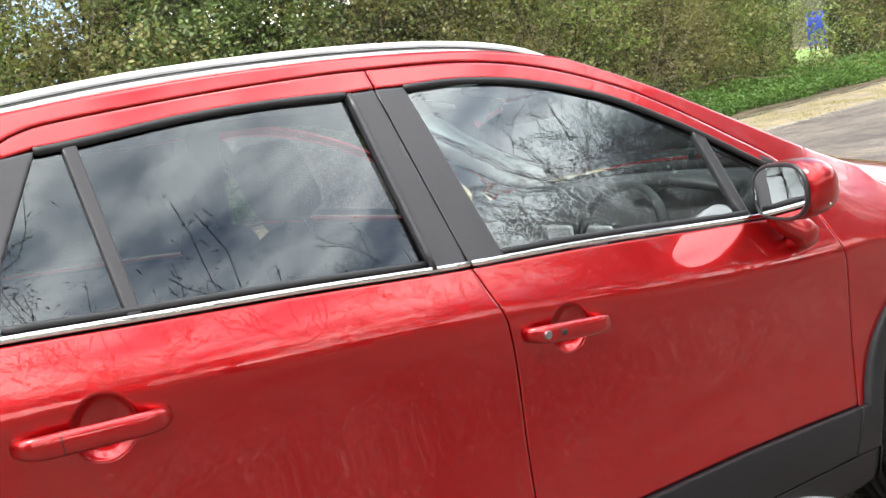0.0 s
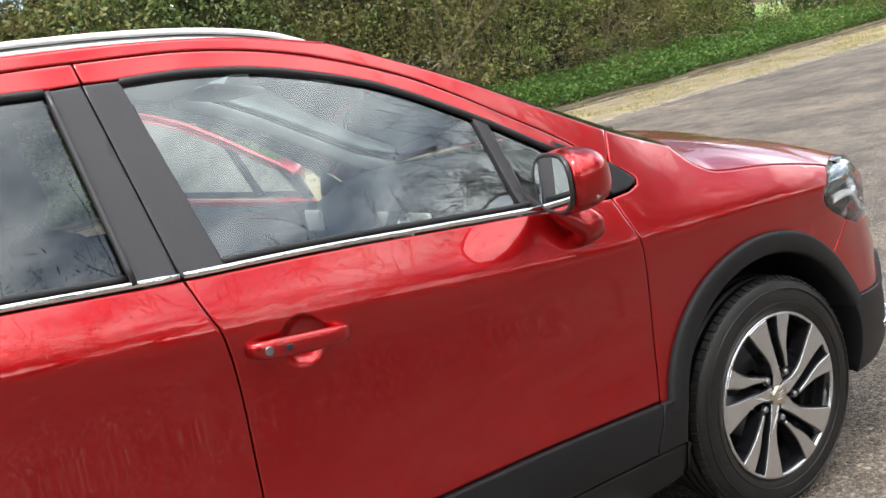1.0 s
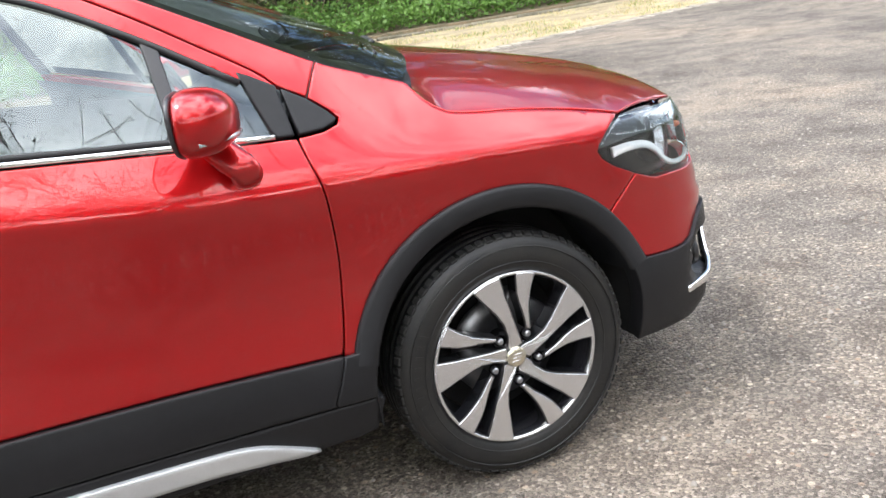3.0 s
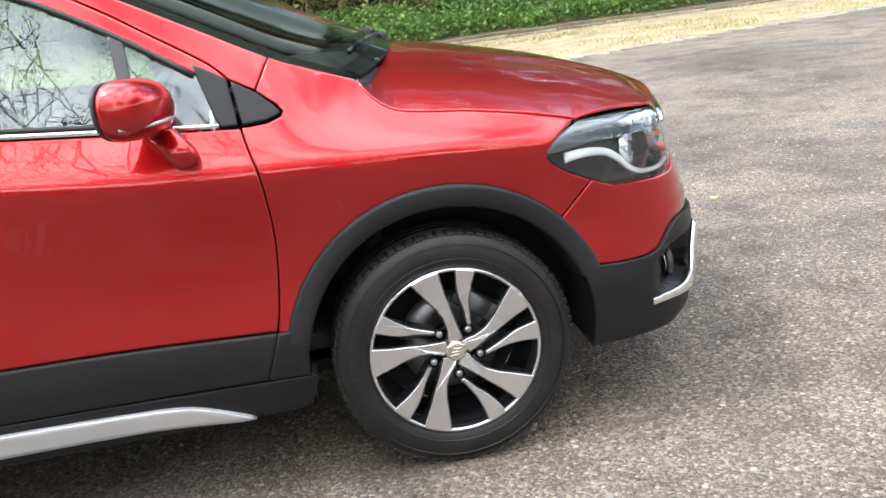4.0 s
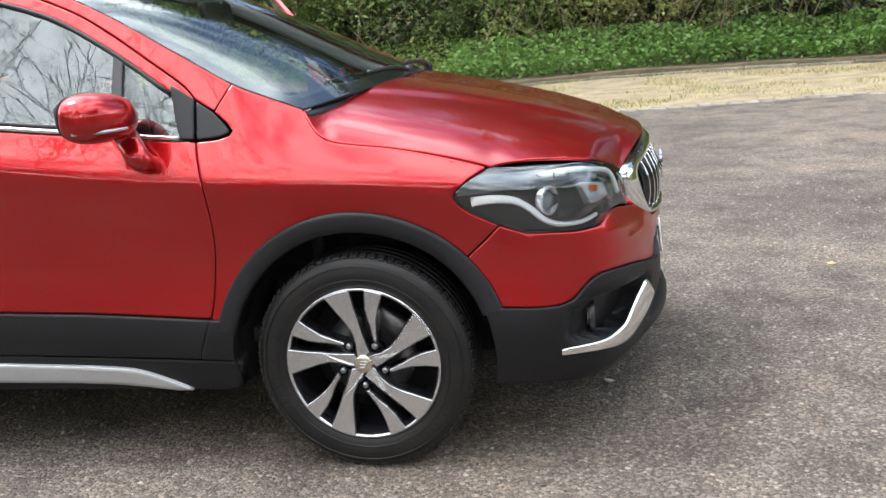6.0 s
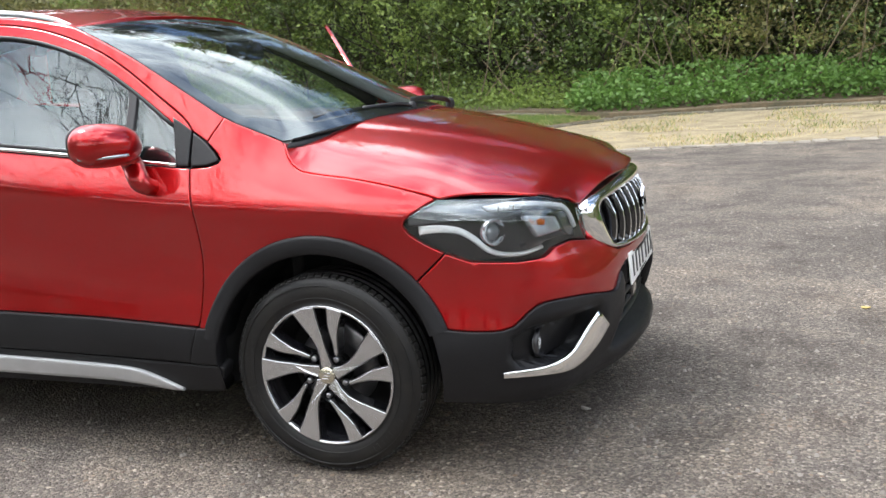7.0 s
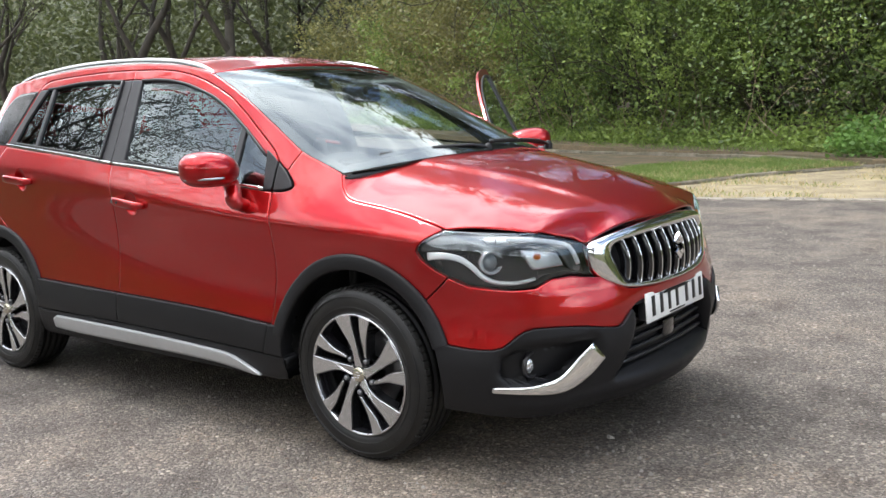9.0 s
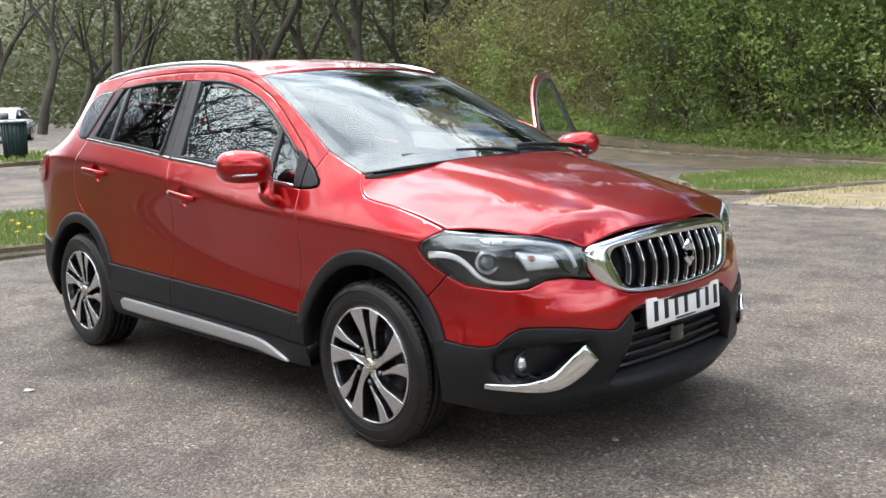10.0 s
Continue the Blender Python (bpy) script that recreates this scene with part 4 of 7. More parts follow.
def gridded(rows):
    bm = bmesh.new()
    vs = [[bm.verts.new(p) for p in row] for row in rows]
    for a, b in zip(vs, vs[1:]):
        for i in range(len(a) - 1):
            bm.faces.new((a[i], a[i + 1], b[i + 1], b[i]))
    return bm


ws = part("windscreen", gridded(screen_surface()), SCREEN, car, "clear curved windscreen mirroring sky and trees")
ws.visible_shadow = False
rows = screen_surface(0.004)
part("screen_border", merge(gridded([r for r in rows[:3]]), gridded(rows[23:]), gridded([r[:2] for r in rows]), gridded([r[-2:] for r in rows])), SEAL, ws, "black printed screen border")

ROOF_CZ = smooth_line([-3.0, -2.6, -2.1, -1.7, -1.3, -0.9], [1.525, 1.578, 1.622, 1.630, 1.612, 1.543])
roof_rim = [skin(*q) for q in ROOF_EDGE][::-1]
ROOF_Z = smooth_line([p.x for p in roof_rim], [p.z for p in roof_rim])
ROOF_W = smooth_line([p.x for p in roof_rim], [-p.y for p in roof_rim])


def roof_place(x, y):
    z = ROOF_Z(min(x, -1.02))
    w = ROOF_W(min(x, -1.02))
    s = min(abs(y) / w, 1.0)
    return Vector((x, y, ROOF_CZ(x) + (z - ROOF_CZ(x)) * s ** 2.4))


right = [(p.x, p.y) for p in roof_rim[::-1]]
ws_top = [(p.x - 0.004, p.y) for p in screen_surface()[-1]]
roof_outline = ws_top + [(x, -y) for x, y in right[1:]] + [(x, y) for x, y in right[1:][::-1]]
part("roof", sheet(roof_outline, roof_place, step=0.06, gap=0.002, depth=0.03), PAINT, car, "red roof panel")
part("headlining", sheet(roof_outline, lambda x, y: roof_place(x, y) - Vector((0, 0, 0.045)), step=0.12, gap=0.02, depth=0), LINING, car, "pale headlining")
spoiler = [(-2.74, y, 1.545 - 0.05 * (y / 0.55) ** 2) for y in np.linspace(-0.50, 0.50, 15)]
part("roof_spoiler", sweep(spoiler, lambda t: [(-0.08, -0.02), (-0.08, 0.0), (0.07, -0.020), (0.08, -0.028), (0.05, -0.035)]), PAINT, car, "red roof spoiler")

for m in (None, MIRRORED):
    path = spline([(-1.035, 1.512), (-1.12, 1.550), (-1.28, 1.585), (-1.5, 1.607), (-1.8, 1.617), (-2.1, 1.612), (-2.4, 1.588), (-2.53, 1.567), (-2.63, 1.538)], 0.04)
    lower, upper = [], []
    for x, z in path:
        y = -ROOF_W(x) + 0.028
        lower.append((x, y, z - 0.026))
        upper.append((x, y + 0.002, z - 0.0085))
    rail = part("roof_rail", sweep(upper, lambda t: ring(0.016 * min(1, 8 * t + 0.15, 8 * (1 - t) + 0.15), 0.0105, 12, 2.8)), RAIL, car, "bright silver roof rail", m=m)
    part("rail_base", sweep(lower, ring(0.018, 0.0095, 12, 3.2)), RAIL, rail, m=m)
    part("rail_groove", sweep([(x, y, z + 0.0117) for x, y, z in lower], ring(0.0175, 0.0014, 8)), SEAL, rail, m=m)

# scuttle, wipers
cowl = [(0.000 - 0.148 * (y / 0.755) ** 2, y, 1.118 - 0.040 * (y / 0.755) ** 2) for y in np.linspace(-0.74, 0.74, 21)]
part("scuttle", sweep(cowl, [(-0.05, 0.0), (0.015, -0.012), (0.015, -0.04), (-0.05, -0.04)]), BLACK, car, "black plastic scuttle under the windscreen")
for pivot, tip in (((0.012, 0.02, 1.132), (-0.128, -0.53, 1.128)), ((-0.035, 0.60, 1.112), (0.002, 0.06, 1.150))):
    p, q = Vector(pivot), Vector(tip)
    w = part("wiper", sweep(spline([p, p.lerp(q, 0.15) + Vector((0.0, 0, 0.020)), p.lerp(q, 0.55) + Vector((0.004, 0, 0.024))], 0.03), ring(0.010, 0.007, 8)), SEAL, car, "black wiper arm and blade")
    blade = [p.lerp(q, t) + Vector((-0.010, 0, 0.010 + 0.010 * math.sin(math.pi * t))) for t in np.linspace(0.06, 1, 12)]
    part("wiper_blade", sweep(blade, ring(0.006, 0.009, 8)), SEAL, w)
    part("wiper_cap", lathe([(0.0001, 0.024), (0.014, 0.020), (0.020, 0.004), (0.020, -0.02)], 16, "z"), BLACK, w, m=Matrix.Translation(p))


# ---- nose: bumper, grille, lamps
LAMP = spline(flank((0.409, 0.899), (0.345, 0.867), (0.307, 0.823), (0.35, 0.778), (0.428, 0.737), (0.50, 0.708)) + nose((0.775, 0.697), (0.72, 0.700), (0.66, 0.725)), 0.015) + nose((0.58, 0.727), (0.484, 0.708), (0.487, 0.828)) + spline(nose((0.487, 0.828), (0.53, 0.840), (0.60, 0.861), (0.68, 0.883)), 0.02)
CLAD_EDGE = spline(flank((0.416, 0.499), (0.50, 0.490), (0.575, 0.489), (0.606, 0.498), (0.640, 0.533), (0.662, 0.552)) + nose((0.74, 0.560), (0.68, 0.558), (0.58, 0.546), (0.48, 0.527), (0.425, 0.520), (0.405, 0.526), (0.345, 0.562), (0.30, 0.586), (0.20, 0.594), (0.0, 0.596)), 0.02)
bump_half = nose((0.20, 0.634), (0.335, 0.643), (0.40, 0.668), (0.452, 0.703), (0.484, 0.706), (0.58, 0.724), (0.66, 0.723), (0.72, 0.698), (0.775, 0.695)) + flank((0.50, 0.706), (0.428, 0.735), (0.335, 0.652)) + [(by_x(x, z), z) for x, z in arc(0, 0.345, 0.443, 42.5, 20.5, 10)] + CLAD_EDGE[1:-1]


def bulge(p):
    """How far the bumper's corners stand forward of the plain nose."""
    return Vector((0.052 * math.exp(-((p.z - 0.51) / 0.14) ** 2) * math.exp(-((abs(p.y) - 0.50) / 0.25) ** 2), 0, 0))


def bumper_skin(u, z):
    """The nose, with the soft fold that runs into the bumper's corner."""
    p = skin(u, z)
    uu = u if u < U_NOSE else 2 * U_NOSE - u
    f = math.exp(-((z - 0.585 - 0.02 * uu) / 0.030) ** 2) * min(max((uu - 0.45) / 0.2, 0), 1)
    up = math.exp(-((z - 0.665) / 0.030) ** 2) * min(max((uu - 0.5) / 0.2, 0), 1)
    return p + bulge(p) + Vector((0.012 * f + 0.010 * up, 0, 0))


def full(half):
    return half + [(2 * U_NOSE - u, z) for u, z in half[::-1] if u < U_NOSE - 1e-4]


bumper = part("front_bumper", sheet(full(bump_half), bumper_skin, step=0.032, depth=0.03), PAINT, car, "red front bumper")

# black lower bumper, hollowed for the fog lamps and the wide air intake
low_half = CLAD_EDGE[-2::-1] + [(by_x(x, z), z) for x, z in arc(0, 0.345, 0.396, 22, -12, 10)] + flank((0.42, 0.262), (0.58, 0.252)) + nose((0.76, 0.248), (0.45, 0.238), (0.10, 0.236))


def low_skin(u, z):
    uu = u if u < U_NOSE else 2 * U_NOSE - u
    p = skin(u, z)
    p += bulge(p)
    y = abs(p.y)
    # the air intake behind the plate
    rim = 0.335 + 0.9 * max(0, 0.52 - z) * 0.55
    top, foot = 0.585, 0.318
    inside = min(min(max((rim - y) / 0.025, 0), 1), min(max((top - z) / 0.02, 0), 1), min(max((z - foot) / 0.02, 0), 1))
    p.x -= 0.075 * inside
    # fog lamp pocket
    d = ((abs(y - 0.690) / 0.125) ** 4 + (abs(z - 0.427) / 0.070) ** 4) ** 0.25
    d2 = ((abs(y - 0.60) / 0.085) ** 4 + (abs(z - 0.452) / 0.055) ** 4) ** 0.25
    pocket = max(min(max((1 - d) / 0.16, 0), 1), min(max((1 - d2) / 0.2, 0), 1))
    p += Vector((-0.075, 0, 0)) * pocket
    # lower lip
    p += Vector((0.010, 0, 0)) * math.exp(-((z - 0.285) / 0.022) ** 2) * min(max((uu - 0.4) / 0.3, 0), 1)
    return p


feature = [(u, z) for u in np.arange(0.3, 2.5, 0.014) for z in (0.255, 0.27, 0.285, 0.30, 0.312, 0.322, 0.335, 0.57, 0.58)]
feature += [(by_y(y, z) if s < 0 else 2 * U_NOSE - by_y(y, z), z) for s in (-1, 1) for z in np.arange(0.34, 0.57, 0.014) for y in (0.335 + 0.495 * max(0, 0.52 - z) + d for d in (-0.03, -0.02, -0.01, 0.0, 0.008))]
feature += [(by_y(0.69 + 0.118 * r * math.cos(a), 0.42 + 0.06 * r * math.sin(a)) if s < 0 else 2 * U_NOSE - by_y(0.69 + 0.118 * r * math.cos(a), 0.42 + 0.06 * r * math.sin(a)), 0.42 + 0.06 * r * math.sin(a)) for s in (-1, 1) for r in (1.03, 0.95, 0.86, 0.78, 0.6) for a in np.arange(0, 6.28, 0.22)]
lower = part("lower_bumper", sheet(full(low_half), low_skin, step=0.026, depth=0.05, gap=0.001, off=0.010, extra=feature), BLACK, car, "grained black lower bumper")

# intake slats and camera box
for z in (0.365, 0.402, 0.439, 0.476, 0.513):
    w = 0.30 + 0.45 * max(0, 0.52 - z)
    bar = [(NOSE(0.42) - 0.055 - 0.16 * y * y, y, z) for y in np.linspace(-w, w, 13)]
    part("intake_slat", sweep(bar, [(-0.012, -0.004), (0.012, -0.006), (0.014, 0.004), (-0.012, 0.006)]), SATIN, lower)
part("radar_box", block((0.03, 0.09, 0.07), (0.845, 0.0, 0.43), 0.006), GLOSSBLACK, lower, "black sensor box in the air intake")
part("intake_back", gridded([[Vector((NOSE(0.42) - 0.10 - 0.16 * y * y, y, z)) for y in np.linspace(-0.42, 0.42, 9)] for z in (0.30, 0.60)]), VOID, lower)

for s in (-1, 1):
    m = None if s < 0 else MIRRORED
    # chrome hockey-stick trim round the fog lamp
    stick = [(0.822, 0.350, 0.010), (0.77, 0.350, 0.012), (0.72, 0.351, 0.014), (0.672, 0.357, 0.021), (0.635, 0.372, 0.030), (0.60, 0.398, 0.038), (0.565, 0.430, 0.042), (0.535, 0.458, 0.041)]
    pts = []
    for y, z, wd in stick:
        q = skin(by_y(y, z), z)
        pts.append(q + bulge(q) + Vector((0.014, -0.005, 0)))
    widths = smooth_line(np.linspace(0, 1, len(stick)), [q[2] for q in stick])
    part("fog_trim", sweep(spline(pts, 0.02), lambda t: ring(0.007 + 0.004 * t, widths(t), 16, 3.6)), CHROME, lower, "bright chrome fog lamp trim", m=m)
    c = skin(by_y(0.715, 0.425), 0.425) + Vector((-0.055, 0.0, 0))
    bezel = part("fog_lamp", lathe([(0.046, 0.0), (0.048, 0.014), (0.040, 0.016), (0.034, -0.004)], 28, "x"), SATIN, lower, "round fog lamp in a black bezel", m=(m or Matrix()) @ Matrix.Translation(c))
    part("fog_lens", lathe([(0.0001, 0.014), (0.018, 0.012), (0.030, 0.004), (0.034, -0.006)], 24, "x"), LAMPCASE, lower, "clear round fog lamp lens", m=(m or Matrix()) @ Matrix.Translation(c))
    # sensor dot
    part("parking_sensor", lathe([(0.0001, 0.003), (0.009, 0.002), (0.010, -0.004)], 16, "x"), SATIN, lower, m=(m or Matrix()) @ Matrix.Translation(skin(by_y(0.74, 0.520), 0.520) + Vector((0.008, 0, 0))))

    # headlamp: dark case, chrome pieces, light guides and a clear lens
    lamp = part("headlamp", sheet(LAMP, lambda u, z: skin(u, z) + Vector((-0.045, 0.03, 0)), step=0.03, gap=0.004, depth=0), LAMPDARK, car, "clear headlamp with dark inside and white light guides", m=m)
    upper_case = spline(flank((0.42, 0.880), (0.355, 0.850), (0.345, 0.822)) + nose((0.845, 0.830), (0.79, 0.824), (0.72, 0.836), (0.66, 0.826), (0.585, 0.80), (0.555, 0.745), (0.52, 0.722), (0.505, 0.73), (0.51, 0.80), (0.56, 0.838), (0.66, 0.868)), 0.02)
    part("lamp_case", sheet(upper_case, lambda u, z: skin(u, z) + Vector((-0.034, 0.022, 0)), step=0.025, gap=0, depth=0.01), LAMPSMOKE, lamp, "smoked inner lamp case", m=m)
    part("lamp_lens", sheet(LAMP, skin, step=0.03, gap=0.003, depth=0.004, off=0.001), LENS, lamp, "clear plastic lamp lens", m=m).visible_shadow = False

    def inset_guide(points, width, depth, mat, name, label=""):
        pts = [skin(u, z) + Vector((-depth, depth * 0.55, 0)) for u, z in points]
        part(name, sweep(spline(pts, 0.012), lambda t: ring(0.006, width(t) if callable(width) else width, 10, 3)), mat, lamp, label, m=m)

    inset_guide(flank((0.362, 0.808), (0.42, 0.812), (0.48, 0.803), (0.522, 0.776), (0.556, 0.742), (0.60, 0.722), (0.66, 0.719), (0.70, 0.729)), lambda t: 0.0145 - 0.0090 * t ** 0.7, 0.007, GUIDE, "light_guide", "white curved light guide")
    inset_guide(nose((0.76, 0.866), (0.70, 0.858), (0.62, 0.842), (0.565, 0.826), (0.540, 0.80), (0.525, 0.755)), 0.008, 0.014, LIGHTBAR, "upper_guide", "grey upper light guide")
    c = Vector((0.560, -0.775, 0.787))
    part("projector_ring", lathe([(0.041, -0.014), (0.043, 0.006), (0.040, 0.011), (0.030, 0.003), (0.029, -0.01)], 32, "x"), LAMPCASE, lamp, "chrome projector ring", m=(m or Matrix()) @ Matrix.Translation(c) @ Matrix.Rotation(radians(-30), 4, "Z"))
    part("projector_lens", lathe([(0.0001, 0.013), (0.014, 0.011), (0.024, 0.004), (0.029, -0.006)], 28, "x"), PROJECTOR, lamp, "round projector lens", m=(m or Matrix()) @ Matrix.Translation(c) @ Matrix.Rotation(radians(-30), 4, "Z"))
    band = nose((0.80, 0.868), (0.76, 0.874), (0.70, 0.868), (0.62, 0.850), (0.555, 0.828), (0.560, 0.812), (0.61, 0.828), (0.68, 0.847), (0.76, 0.853), (0.80, 0.856))
    part("lamp_band", sheet(band, lambda u, z: skin(u, z) + Vector((-0.020, 0.012, 0)), step=0.02, gap=0, depth=0.012), SILVER, lamp, "ribbed silver upper lamp band", m=m)
    for k_ in range(9):
        y_ = 0.57 + 0.027 * k_
        z_ = 0.822 + 0.036 * min(1, (y_ - 0.54) / 0.16)
        part("band_rib", block((0.006, 0.005, 0.018), skin(by_y(y_, z_), z_) + Vector((-0.016, 0.010, 0.003)), 0.002, 1), CHROME, lamp, m=m)
    box = nose((0.735, 0.826), (0.605, 0.802), (0.585, 0.757), (0.705, 0.757))
    part("reflector", sheet(box, lambda u, z: skin(u, z) + Vector((-0.024, 0.012, 0)), step=0.02, gap=0, depth=0.02), LAMPCASE, lamp, "silver faceted reflector", m=m)
    part("bulb", lathe([(0.0001, 0.012), (0.008, 0.010), (0.011, 0.0), (0.009, -0.01)], 14, "x"), AMBER, lamp, "small amber bulb", m=(m or Matrix()) @ Matrix.Translation(skin(by_y(0.690, 0.800), 0.800) + Vector((-0.018, 0.012, 0))))

# grille
ring_out = spline(nose((0.0, 0.873), (0.15, 0.869), (0.30, 0.855), (0.42, 0.836), (0.470, 0.824)), 0.02) + spline(nose((0.482, 0.80), (0.476, 0.74), (0.455, 0.700), (0.40, 0.666), (0.335, 0.644), (0.20, 0.634), (0.0, 0.631)), 0.02)
ring_in = spline(nose((0.0, 0.826), (0.15, 0.824), (0.28, 0.817), (0.345, 0.810), (0.364, 0.805)), 0.02) + nose((0.388, 0.782), (0.386, 0.765), (0.346, 0.684), (0.336, 0.670), (0.318, 0.661)) + spline(nose((0.30, 0.659), (0.18, 0.653), (0.0, 0.650)), 0.02)


def grille_place(u, z):
    return skin(u, z) + Vector((0.010, 0, 0))


def loop_mesh(outer, inner, place, drop=0.03, proud=0.012):
    """A rounded rim between two outlines that both run from top middle to bottom middle."""
    k = 60
    def even(line):
        p = np.array(line)
        d = np.r_[0, np.cumsum(np.linalg.norm(np.diff(p, axis=0), axis=1))]
        s = np.linspace(0, d[-1], k)
        return list(zip(np.interp(s, d, p[:, 0]), np.interp(s, d, p[:, 1])))
    o, i = even(outer), even(inner)
    o, i = o + [(2 * U_NOSE - u, z) for u, z in o[-2:0:-1]], i + [(2 * U_NOSE - u, z) for u, z in i[-2:0:-1]]
    bm = bmesh.new()
    rows = []
    for (u0, z0), (u1, z1) in zip(o, i):
        row = []
        for t, h in ((0, -drop), (0, 0.0), (0.08, proud * 0.5), (0.3, proud), (0.6, proud * 0.9), (0.9, proud * 0.3), (1.0, -0.006), (1.0, -drop)):
            p = place(u0 + (u1 - u0) * t, z0 + (z1 - z0) * t)
            row.append(bm.verts.new(p + Vector((h, 0, 0))))
        rows.append(row)
    n = len(rows)
    for k in range(n):
        a, b = rows[k], rows[(k + 1) % n]
        for j in range(len(a) - 1):
            bm.faces.new((a[j], a[j + 1], b[j + 1], b[j]))
    bmesh.ops.recalc_face_normals(bm, faces=bm.faces)
    return bm


grille = part("grille", sheet(full(ring_in[1:-1]), lambda u, z: skin(u, z) + Vector((-0.05, 0, 0)), step=0.04, gap=0, depth=0), VOID, car, "black grille of upright chrome-edged bars in a chrome surround")
part("grille_surround", loop_mesh(ring_out, ring_in, grille_place), CHROME, grille, "heavy chrome grille surround")
tops, bottoms = smooth_line([0, 0.28, 0.345, 0.38], [0.831, 0.821, 0.811, 0.786]), smooth_line([0, 0.18, 0.30, 0.36, 0.38], [0.649, 0.653, 0.663, 0.705, 0.75])
for k in range(-5, 6):
    y = 0.064 * k
    zt, zb = tops(abs(y)), bottoms(abs(y))
    line = [skin(by_y(max(abs(y), 1e-3), z), z) for z in np.linspace(zb, zt, 12)]
    line = [Vector((p.x + 0.002 + 0.012 * math.sin(math.pi * i / 11), y, p.z)) for i, p in enumerate(line)]
    part("grille_bar", sweep(line, [(-0.009, -0.03), (-0.009, 0.002), (-0.004, 0.006), (0.004, 0.006), (0.009, 0.002), (0.009, -0.03)], up=(1, 0, 0)), GLOSSBLACK, grille)
    part("grille_edge", sweep([p + Vector((0.0065, 0, 0)) for p in line], [(-0.0026, -0.003), (-0.0018, 0.002), (0.0018, 0.002), (0.0026, -0.003)], up=(1, 0, 0)), CHROME, grille, "chrome bar edge")
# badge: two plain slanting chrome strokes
bx = NOSE(0.75) + 0.022
for sgn in (-1, 1):
    stroke = [(0.046 * sgn * q[0], 0.752 + sgn * q[1]) for q in ((-0.10, 0.052), (0.80, 0.018), (0.10, 0.0), (0.95, -0.024), (0.55, -0.034), (-0.75, 0.006), (0.0, 0.020), (-0.55, 0.036))]
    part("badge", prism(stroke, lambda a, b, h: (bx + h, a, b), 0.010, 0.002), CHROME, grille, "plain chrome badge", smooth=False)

# number plate with plain dark bars
plate = part("number_plate", block((0.008, 0.524, 0.112), (0, 0, 0), 0.003, 2), PLATE, car, "white number plate with dark bars", m=Matrix.Translation((0.887, 0.0, 0.553)) @ Matrix.Rotation(radians(-4), 4, "Y"))
for y, w in ((-0.205, 0.052), (-0.135, 0.052), (-0.065, 0.048), (0.005, 0.048), (0.095, 0.050), (0.163, 0.050), (0.228, 0.050)):
    part("plate_bar", block((0.003, w * 0.52, 0.076), (0.0045, y, 0.002), 0.001, 1), INK, plate, "dark character bar", m=Matrix.Translation((0.887, 0.0, 0.553)) @ Matrix.Rotation(radians(-4), 4, "Y"))
part("plate_note", block((0.002, 0.14, 0.006), (0.0045, 0.0, -0.047), 0, 1), INK, plate, m=Matrix.Translation((0.887, 0.0, 0.553)) @ Matrix.Rotation(radians(-4), 4, "Y"))
part("plate_mount", block((0.03, 0.50, 0.10), (0.862, 0.0, 0.553), 0.006), SATIN, car, "black plate mount")

# under the car
part("underbody", merge(block((3.0, 1.12, 0.14), (-1.3, 0, 0.28), 0.03), block((1.75, 1.66, 0.10), (-1.32, 0, 0.30), 0.03), block((0.5, 1.1, 0.3), (0.42, 0, 0.42), 0.05), block((0.45, 1.2, 0.35), (-3.0, 0, 0.5), 0.05)), VOID, car, "dark underbody")
part("engine_bay", block((0.85, 1.05, 0.40), (0.26, 0, 0.62), 0.05), VOID, car, "dark engine bay")


# ---- wheels
def polar(r, deg):
    return (r * math.sin(radians(deg)), r * math.cos(radians(deg)))


def kept(name, bm, mat):
    data = bpy.data.meshes.new(name)
    bm.to_mesh(data)
    bm.free()
    data.materials.append(mat)
    return data


TREAD = kept("tread_block", block((0.0205, 0.022, 0.010), (0, -0.081, 0.3285), 0.002, 1, Matrix.Rotation(radians(24), 4, "X")), RUBBER)
BAR = kept("sidewall_bar", block((0.0085, 0.002, 0.019), (0, -0.1083, 0.281), 0, 1), RUBBER)


